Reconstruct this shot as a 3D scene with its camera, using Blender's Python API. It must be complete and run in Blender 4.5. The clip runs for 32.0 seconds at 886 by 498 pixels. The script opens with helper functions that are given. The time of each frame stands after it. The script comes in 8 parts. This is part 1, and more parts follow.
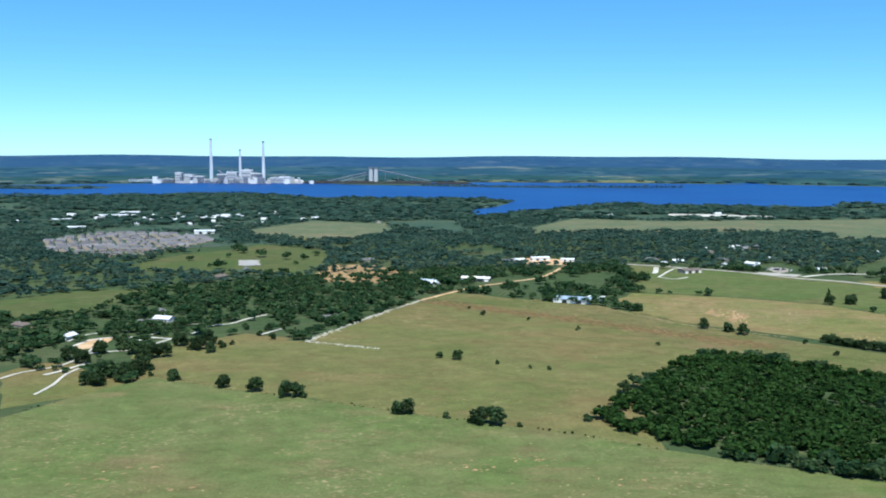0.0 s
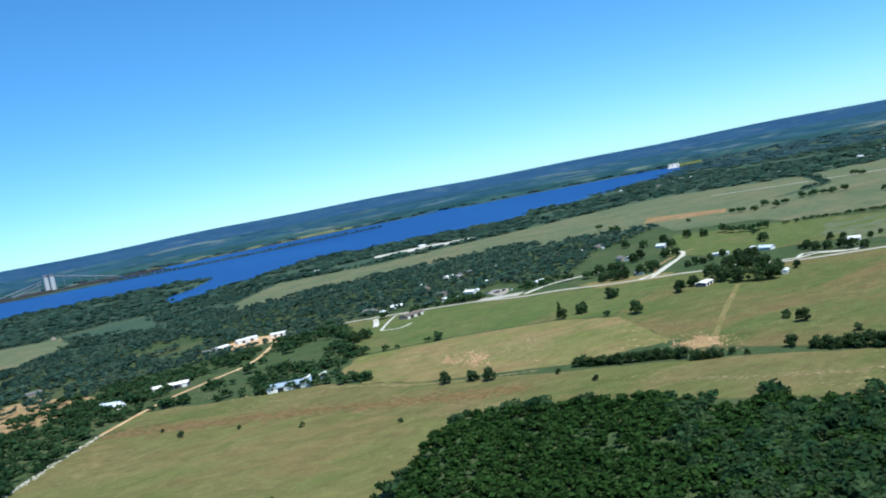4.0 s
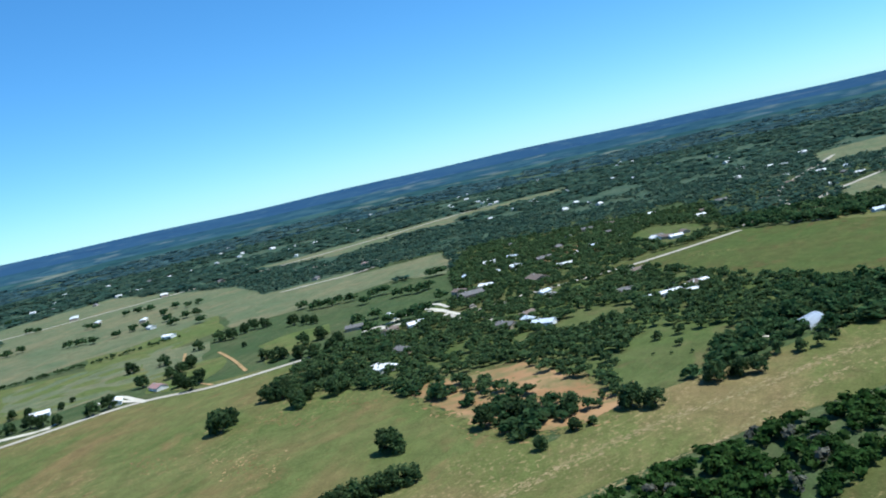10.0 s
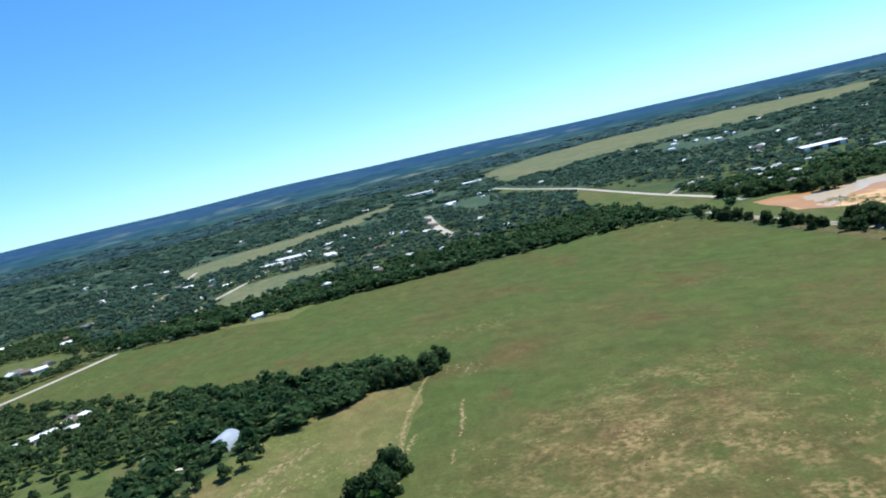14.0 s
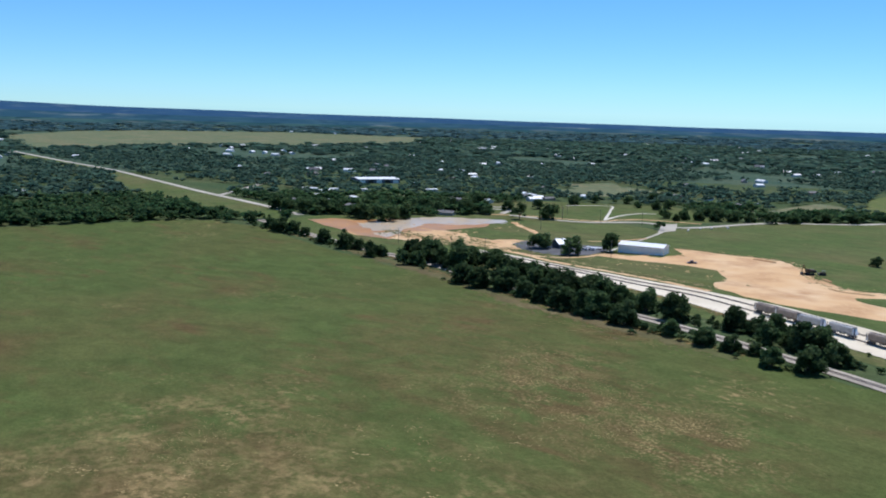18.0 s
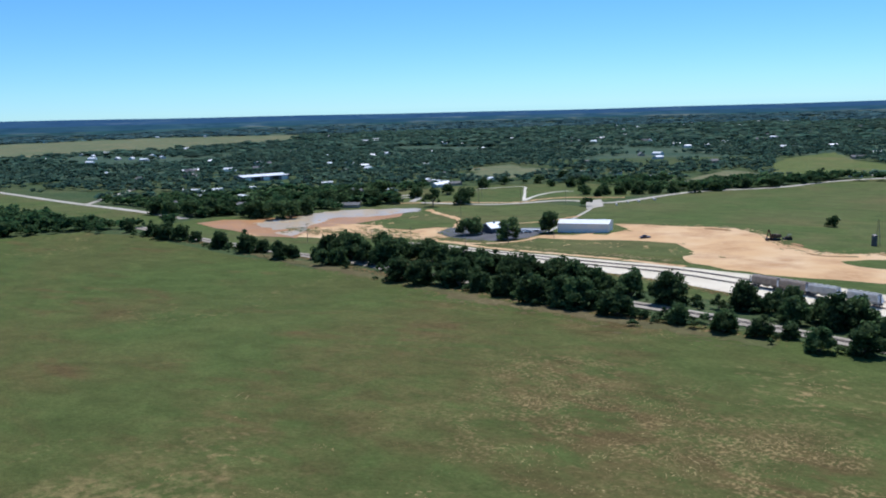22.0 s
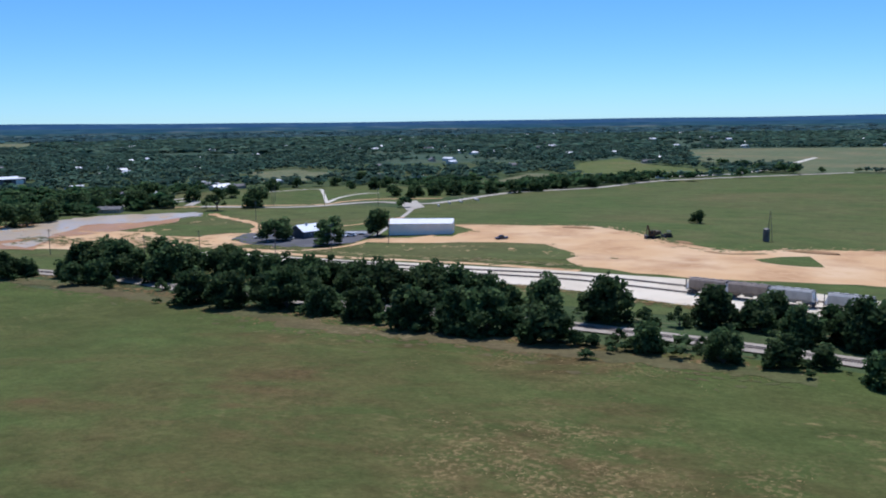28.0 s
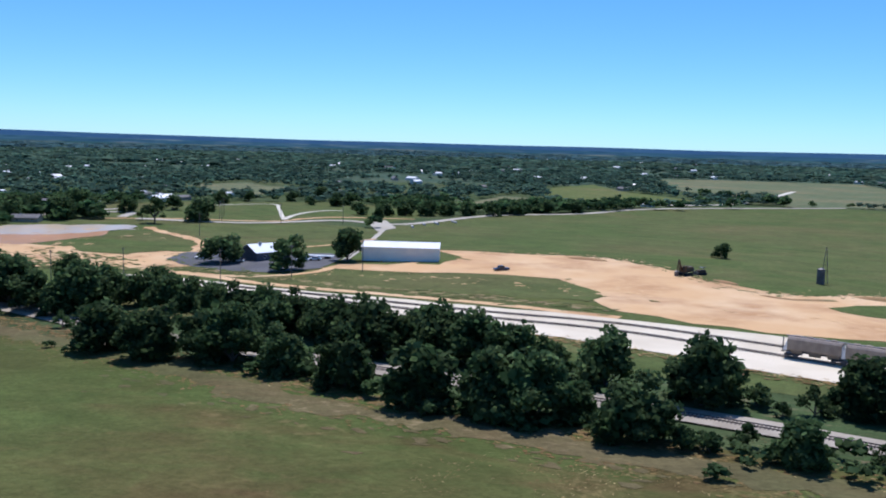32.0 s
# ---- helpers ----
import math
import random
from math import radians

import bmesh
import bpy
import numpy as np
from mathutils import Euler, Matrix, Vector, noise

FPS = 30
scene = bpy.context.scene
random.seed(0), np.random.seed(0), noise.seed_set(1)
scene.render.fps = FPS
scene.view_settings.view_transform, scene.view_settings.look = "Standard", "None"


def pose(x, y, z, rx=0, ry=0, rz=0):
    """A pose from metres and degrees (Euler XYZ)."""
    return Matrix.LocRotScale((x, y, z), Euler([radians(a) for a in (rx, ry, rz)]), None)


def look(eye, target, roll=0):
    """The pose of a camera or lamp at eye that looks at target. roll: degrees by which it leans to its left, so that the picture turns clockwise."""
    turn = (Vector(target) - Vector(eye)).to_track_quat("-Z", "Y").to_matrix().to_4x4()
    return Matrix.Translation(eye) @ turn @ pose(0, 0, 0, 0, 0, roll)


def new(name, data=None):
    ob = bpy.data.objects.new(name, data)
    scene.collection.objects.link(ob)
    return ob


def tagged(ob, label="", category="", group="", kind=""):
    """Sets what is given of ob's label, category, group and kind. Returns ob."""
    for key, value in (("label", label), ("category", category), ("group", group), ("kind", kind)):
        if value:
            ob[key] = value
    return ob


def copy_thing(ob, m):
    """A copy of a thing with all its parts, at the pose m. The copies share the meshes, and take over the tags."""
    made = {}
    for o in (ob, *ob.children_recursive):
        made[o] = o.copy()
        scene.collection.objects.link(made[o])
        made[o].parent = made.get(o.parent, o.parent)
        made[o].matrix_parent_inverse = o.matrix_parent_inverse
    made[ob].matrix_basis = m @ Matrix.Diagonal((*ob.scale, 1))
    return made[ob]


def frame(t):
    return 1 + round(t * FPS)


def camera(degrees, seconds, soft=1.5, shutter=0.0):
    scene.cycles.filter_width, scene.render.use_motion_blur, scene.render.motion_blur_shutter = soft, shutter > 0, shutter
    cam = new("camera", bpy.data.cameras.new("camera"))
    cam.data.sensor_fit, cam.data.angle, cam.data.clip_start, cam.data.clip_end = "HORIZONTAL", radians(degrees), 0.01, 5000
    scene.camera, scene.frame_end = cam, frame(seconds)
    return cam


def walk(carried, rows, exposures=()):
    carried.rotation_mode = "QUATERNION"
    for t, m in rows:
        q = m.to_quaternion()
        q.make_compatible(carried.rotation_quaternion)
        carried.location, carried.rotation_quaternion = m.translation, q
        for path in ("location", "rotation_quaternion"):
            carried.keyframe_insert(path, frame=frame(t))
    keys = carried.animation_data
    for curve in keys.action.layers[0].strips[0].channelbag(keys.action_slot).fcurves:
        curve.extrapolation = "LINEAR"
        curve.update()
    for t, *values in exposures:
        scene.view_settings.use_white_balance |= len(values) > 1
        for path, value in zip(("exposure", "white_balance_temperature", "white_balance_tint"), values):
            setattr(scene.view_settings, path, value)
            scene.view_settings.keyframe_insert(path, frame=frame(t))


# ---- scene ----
import collections

cam = camera(53.20, 32.0, soft=1.95)
PATH = [
    (0.0, -56.90, -173.87, 139.06, 83.802, -0.223, 0.024),
    (0.5, -53.62, -157.37, 137.93, 85.156, 0.463, -0.800),
    (1.0, -50.29, -140.69, 136.91, 85.361, 1.621, -1.790),
    (1.5, -46.89, -124.04, 136.15, 84.027, 3.805, -2.907),
    (2.0, -43.28, -108.10, 135.60, 83.210, 5.517, -5.300),
    (2.5, -40.11, -93.28, 135.16, 83.635, 6.565, -8.855),
    (3.0, -36.22, -78.20, 135.21, 84.513, 7.771, -12.202),
    (3.5, -31.35, -62.82, 135.52, 85.365, 9.448, -15.730),
    (5.5, -0.00, -0.00, 135.80, 85.649, 12.642, -32.339),
    (6.0, 8.79, 12.13, 135.14, 85.433, 11.745, -36.827),
    (6.5, 17.67, 23.40, 134.84, 85.264, 11.040, -41.132),
    (7.0, 26.58, 33.60, 134.50, 85.219, 10.471, -45.084),
    (7.5, 35.73, 42.82, 133.94, 85.385, 10.039, -48.630),
    (8.0, 45.26, 51.55, 133.12, 85.769, 9.893, -51.821),
    (8.5, 55.95, 60.12, 132.03, 85.961, 10.255, -55.444),
    (9.0, 68.29, 68.52, 130.77, 85.735, 11.170, -59.815),
    (9.5, 81.27, 76.64, 129.55, 85.158, 12.060, -65.141),
    (10.0, 94.22, 83.73, 128.24, 84.473, 12.625, -71.115),
    (10.5, 106.20, 89.26, 126.42, 83.902, 13.152, -77.161),
    (11.0, 117.01, 93.88, 124.68, 83.414, 13.603, -83.157),
    (11.5, 126.67, 97.50, 122.95, 83.061, 14.026, -88.870),
    (12.0, 135.79, 100.81, 120.94, 82.844, 14.357, -94.282),
    (12.5, 145.25, 103.43, 118.47, 82.780, 14.479, -99.434),
    (13.0, 156.47, 104.73, 115.62, 82.940, 14.708, -104.260),
    (13.5, 170.02, 104.15, 113.06, 83.218, 14.298, -108.400),
    (14.0, 184.19, 101.67, 110.57, 83.339, 13.326, -112.433),
    (14.5, 197.21, 98.06, 107.99, 83.533, 11.636, -116.253),
    (16.5, 233.39, 76.27, 98.00, 83.683, 1.697, -128.872),
    (17.0, 242.61, 70.68, 95.77, 82.982, -0.070, -132.854),
    (17.5, 251.21, 65.07, 93.43, 82.035, -0.997, -137.414),
    (18.0, 259.89, 59.23, 91.20, 81.133, -1.493, -140.383),
    (18.5, 268.55, 53.46, 89.18, 80.972, -0.810, -140.302),
    (19.0, 276.95, 47.84, 87.40, 81.001, -0.181, -140.466),
    (19.5, 285.22, 42.52, 85.32, 80.876, 0.203, -141.509),
    (20.0, 293.23, 37.33, 83.44, 80.449, 0.488, -142.944),
    (20.5, 300.89, 32.20, 81.82, 80.446, 0.830, -144.368),
    (21.0, 308.49, 27.20, 80.49, 80.582, 1.191, -145.819),
    (21.5, 315.76, 22.34, 79.40, 80.688, 1.505, -147.288),
    (22.0, 322.50, 17.61, 78.11, 80.833, 1.723, -148.755),
    (22.5, 328.82, 12.37, 76.31, 81.056, 1.932, -150.170),
    (23.0, 335.78, 5.70, 74.18, 81.264, 1.956, -151.612),
    (23.5, 343.25, -2.03, 72.40, 81.276, 1.694, -153.011),
    (24.0, 350.16, -9.81, 70.45, 81.232, 1.012, -154.529),
    (24.5, 356.68, -17.58, 68.33, 81.298, 0.271, -156.030),
    (25.0, 362.83, -25.18, 66.26, 81.400, -0.522, -157.605),
    (25.5, 368.60, -32.72, 64.45, 81.406, -0.818, -159.138),
    (26.0, 373.96, -40.23, 62.89, 81.317, -0.495, -160.657),
    (26.5, 379.28, -47.36, 61.37, 81.187, -0.251, -162.096),
    (28.5, 396.55, -73.42, 56.52, 81.870, 0.783, -164.161),
    (29.0, 400.83, -81.55, 55.46, 82.522, 0.470, -164.441),
    (29.5, 404.99, -89.97, 54.40, 83.180, 0.004, -164.689),
    (30.0, 408.96, -98.32, 53.33, 83.796, -0.437, -165.070),
    (30.5, 412.88, -106.53, 52.29, 84.125, -0.736, -165.509),
    (31.0, 416.81, -114.63, 51.41, 83.979, -1.240, -165.910),
    (31.5, 420.56, -122.48, 50.65, 83.595, -1.458, -166.336),
    (32.0, 424.18, -130.33, 49.97, 83.093, -1.567, -166.777),
]
walk(cam, [(t, pose(x, y, z, rx, ry, rz)) for t, x, y, z, rx, ry, rz in PATH],
     [(0, 0.54, 6050, 5), (2, 0.46, 6000, 4), (8, 0.48, 6000, 4), (10, 0.52, 6050, 5), (11, 0.80, 6150, 7), (12, 0.74, 6200, 8), (14, 0.68, 6300, 9), (17, 0.72, 6250, 14), (18, 0.22, 6150, 14), (19, 0.48, 6150, 14), (20, 0.18, 6000, 12),
      (21, 0.20, 6000, 12), (23, 0.22, 6050, 15), (26, 0.06, 5850, 18), (29, 0.20, 6000, 19), (30, 0.46, 6080, 19), (32, 0.26, 5950, 19)])

# ---------- light ----------
SUN_EL, SUN_AZ = 62.0, 170.0   # degrees; azimuth clockwise from +y
world = bpy.data.worlds.new("sky")
scene.world = world
world.use_nodes = True
wn = world.node_tree.nodes
sky = wn.new("ShaderNodeTexSky")
sky.sky_type, sky.sun_disc = "NISHITA", False
sky.sun_elevation, sky.sun_rotation = radians(SUN_EL), radians(SUN_AZ)
sky.altitude, sky.air_density, sky.dust_density, sky.ozone_density = 800, 0.85, 0.0, 5.0
deep = wn.new("ShaderNodeHueSaturation")
deep.inputs["Saturation"].default_value = 1.22
tone = wn.new("ShaderNodeVectorMath")
tone.operation = "MULTIPLY"
tone.inputs[1].default_value = (0.57, 0.895, 1.09)
even = wn.new("ShaderNodeGamma")      # hazy air evens out the sky towards the horizon
even.inputs["Gamma"].default_value = 0.78
world.node_tree.links.new(sky.outputs[0], even.inputs["Color"])
world.node_tree.links.new(even.outputs[0], deep.inputs["Color"])
world.node_tree.links.new(deep.outputs[0], tone.inputs[0])
world.node_tree.links.new(tone.outputs[0], wn["Background"].inputs[0])
wn["Background"].inputs[1].default_value = 0.158
sun = new("sun", bpy.data.lights.new("sun", "SUN"))
sun.data.energy, sun.data.angle, sun.data.color = 4.2, radians(0.53), (0.98, 0.955, 0.90)
_a, _e = radians(SUN_AZ), radians(SUN_EL)
sun.matrix_world = look((math.sin(_a) * math.cos(_e) * 900, math.cos(_a) * math.cos(_e) * 900, math.sin(_e) * 900), (0, 0, 0))


# ---------- materials ----------
def material(name, colours, scales=(0.02, 0.3), rough=0.9, bump=0.0, metal=0.0, spec=0.3, island=0.0, obrand=0.0, bscale=2.0, detail=4.0, lo=0.35, hi=0.65, leafy=0.0, fleck=None, zs=0.0):
    """colours: 2 or 3 colours blended by noise at the given scales (1/m)."""
    m = bpy.data.materials.new(name)
    m.use_nodes = True
    n, l = m.node_tree.nodes, m.node_tree.links
    b = n["Principled BSDF"]
    b.inputs["Roughness"].default_value, b.inputs["Metallic"].default_value = rough, metal
    b.inputs["Specular IOR Level"].default_value = spec
    geo = n.new("ShaderNodeNewGeometry")
    where = geo.outputs["Position"]
    if zs:          # bands of land seen at a flat angle
        mp = n.new("ShaderNodeMapping")
        mp.inputs["Scale"].default_value = (1.0, 1.0, zs)
        l.new(where, mp.inputs["Vector"])
        where = mp.outputs[0]
    col = None
    for i, c in enumerate(colours):
        if col is None:
            rgb = n.new("ShaderNodeRGB")
            rgb.outputs[0].default_value = (*c, 1)
            col = rgb.outputs[0]
            continue
        t = n.new("ShaderNodeTexNoise")
        t.inputs["Scale"].default_value, t.inputs["Detail"].default_value = scales[min(i - 1, len(scales) - 1)], detail
        l.new(where, t.inputs["Vector"])
        r = n.new("ShaderNodeMapRange")
        r.inputs[1].default_value, r.inputs[2].default_value = lo + 0.04 * i, hi
        l.new(t.outputs[0], r.inputs[0])
        x = n.new("ShaderNodeMix")
        x.data_type = "RGBA"
        l.new(r.outputs[0], x.inputs[0])
        l.new(col, x.inputs[6])
        x.inputs[7].default_value = (*c, 1)
        col = x.outputs[2]
    if fleck:
        fc, big, fine, a0, a1 = fleck
        fs = []
        for sc, u, w in ((big, a0, a0 + 0.25), (fine, a1, a1 + 0.12)):
            t = n.new("ShaderNodeTexNoise")
            t.inputs["Scale"].default_value, t.inputs["Detail"].default_value = sc, 6
            l.new(where, t.inputs["Vector"])
            r = n.new("ShaderNodeMapRange")
            r.inputs[1].default_value, r.inputs[2].default_value = u, w
            l.new(t.outputs[0], r.inputs[0])
            fs.append(r.outputs[0])
        k = n.new("ShaderNodeMath")
        k.operation = "MULTIPLY"
        l.new(fs[0], k.inputs[0]), l.new(fs[1], k.inputs[1])
        x = n.new("ShaderNodeMix")
        x.data_type = "RGBA"
        l.new(k.outputs[0], x.inputs[0]), l.new(col, x.inputs[6])
        x.inputs[7].default_value = (*fc, 1)
        col = x.outputs[2]
    for out, amount in ((geo.outputs["Random Per Island"], island), (None, obrand)):
        if amount:
            if out is None:
                out = n.new("ShaderNodeObjectInfo").outputs["Random"]
            r = n.new("ShaderNodeMapRange")
            r.inputs[3].default_value, r.inputs[4].default_value = 1 - amount, 1 + amount
            l.new(out, r.inputs[0])
            x = n.new("ShaderNodeVectorMath")
            x.operation = "SCALE"
            l.new(col, x.inputs[0])
            l.new(r.outputs[0], x.inputs[3])
            col = x.outputs[0]
    l.new(col, b.inputs["Base Color"])
    if leafy:
        thin = n.new("ShaderNodeBsdfTranslucent")
        l.new(col, thin.inputs["Color"])
        both = n.new("ShaderNodeMixShader")
        both.inputs[0].default_value = leafy
        l.new(b.outputs[0], both.inputs[1])
        l.new(thin.outputs[0], both.inputs[2])
        l.new(both.outputs[0], n["Material Output"].inputs["Surface"])
    if bump:
        t = n.new("ShaderNodeTexNoise")
        t.inputs["Scale"].default_value, t.inputs["Detail"].default_value = bscale, 5
        l.new(geo.outputs["Position"], t.inputs["Vector"])
        k = n.new("ShaderNodeBump")
        k.inputs["Strength"].default_value, k.inputs["Distance"].default_value = bump, 0.4
        l.new(t.outputs[0], k.inputs["Height"])
        l.new(k.outputs[0], b.inputs["Normal"])
    return m


def gz_at(x, y):
    return 6.6 * math.exp(-((x - 400) ** 2 + (y + 150) ** 2) / 33800)      # the swell under the meadow


def grass(name, base, fresh, rust, tan, turn=0.0, rusty=0.50, dry=0.52, streak=0.5, seed=0.0, worn=()):
    """Rough grass: broad green and rusty areas, streaks along one direction, mottling and dry flecks."""
    m = bpy.data.materials.new(name)
    m.use_nodes = True
    n, l = m.node_tree.nodes, m.node_tree.links
    b = n["Principled BSDF"]
    b.inputs["Roughness"].default_value, b.inputs["Specular IOR Level"].default_value = 1.0, 0.04
    geo = n.new("ShaderNodeNewGeometry")

    def field(scale, u, w, detail=5.0, stretch=1.0, shift=0.0, top=1.0, bottom=0.0, rough=0.55, swirl=0.6):
        mp = n.new("ShaderNodeMapping")
        mp.inputs["Rotation"].default_value = (0, 0, radians(turn))
        mp.inputs["Scale"].default_value = (1.0 / stretch, 1.0, 1.0)
        mp.inputs["Location"].default_value = (seed * 31 + shift, shift * 1.7, 0)
        l.new(geo.outputs["Position"], mp.inputs["Vector"])
        t = n.new("ShaderNodeTexNoise")
        t.inputs["Scale"].default_value, t.inputs["Detail"].default_value, t.inputs["Roughness"].default_value = scale, detail, rough
        t.inputs["Distortion"].default_value = swirl
        l.new(mp.outputs[0], t.inputs["Vector"])
        r = n.new("ShaderNodeMapRange")
        r.inputs[1].default_value, r.inputs[2].default_value, r.inputs[3].default_value, r.inputs[4].default_value = u, w, bottom, top
        l.new(t.outputs[0], r.inputs[0])
        return r.outputs[0]

    def times(a, c):
        k = n.new("ShaderNodeMath")
        k.operation = "MULTIPLY"
        l.new(a, k.inputs[0]), l.new(c, k.inputs[1])
        return k.outputs[0]

    def mix(col, c, fac):
        x = n.new("ShaderNodeMix")
        x.data_type = "RGBA"
        l.new(fac, x.inputs[0]), l.new(col, x.inputs[6])
        x.inputs[7].default_value = (*c, 1)
        return x.outputs[2]

    rgb = n.new("ShaderNodeRGB")
    rgb.outputs[0].default_value = (*base, 1)
    col = mix(rgb.outputs[0], fresh, field(0.011, 0.42, 0.60, 7))
    col = mix(col, rust, field(0.013, rusty, rusty + 0.20, 9, 1.6, 700, 0.85, rough=0.62))
    col = mix(col, fresh, times(field(0.05, 0.50, 0.66, 6, 5.0, 300, streak), field(0.015, 0.40, 0.60, 3, 1, 90)))
    col = mix(col, rust, times(field(0.09, 0.50, 0.70, 8, 3.0, 50, 0.9), field(0.02, 0.46, 0.62, 4, 1, 500)))
    col = mix(col, tan, times(field(0.42, 0.54, 0.68, 6, 1.4, 20, 0.9, rough=0.65, swirl=0.1), field(0.014, dry, dry + 0.14, 5, 1, 150)))
    for x, y, r, k in worn:         # places where the grass has dried out
        d = n.new("ShaderNodeVectorMath")
        d.operation = "DISTANCE"
        l.new(geo.outputs["Position"], d.inputs[0])
        d.inputs[1].default_value = (x, y, gz_at(x, y))
        near = n.new("ShaderNodeMapRange")
        near.inputs[1].default_value, near.inputs[2].default_value, near.inputs[3].default_value, near.inputs[4].default_value = r, r * 0.25, 0.0, 1.0
        l.new(d.outputs["Value"], near.inputs[0])
        col = mix(col, rust, times(near.outputs[0], field(0.12, 0.40, 0.58, 8, 1.6, 60 + x, 0.45 if k < 0.3 or r > 48 else 0.85)))
        col = mix(col, tan, times(near.outputs[0], times(field(0.95 if r < 48 else 0.38, 0.50 if r < 48 else 0.43, 0.60, 4 if r < 48 else 7, 1.0, 30 + x, k, rough=0.60, swirl=0.0), field(0.075, 0.44, 0.62, 5, 1.0, 80 + y, 1.0, swirl=0.2))))
    grain = n.new("ShaderNodeVectorMath")
    grain.operation = "SCALE"
    l.new(col, grain.inputs[0])
    l.new(times(field(0.9, 0.3, 0.7, 9, 1.3, 5, 1.34, 0.66, 0.80), field(0.10, 0.3, 0.7, 6, 1.5, 9, 1.22, 0.78, 0.68)), grain.inputs[3])
    l.new(grain.outputs[0], b.inputs["Base Color"])
    k = n.new("ShaderNodeBump")
    k.inputs["Strength"].default_value, k.inputs["Distance"].default_value = 0.5, 0.35
    l.new(field(1.1, 0, 1, 6), k.inputs["Height"])
    l.new(k.outputs[0], b.inputs["Normal"])
    return m


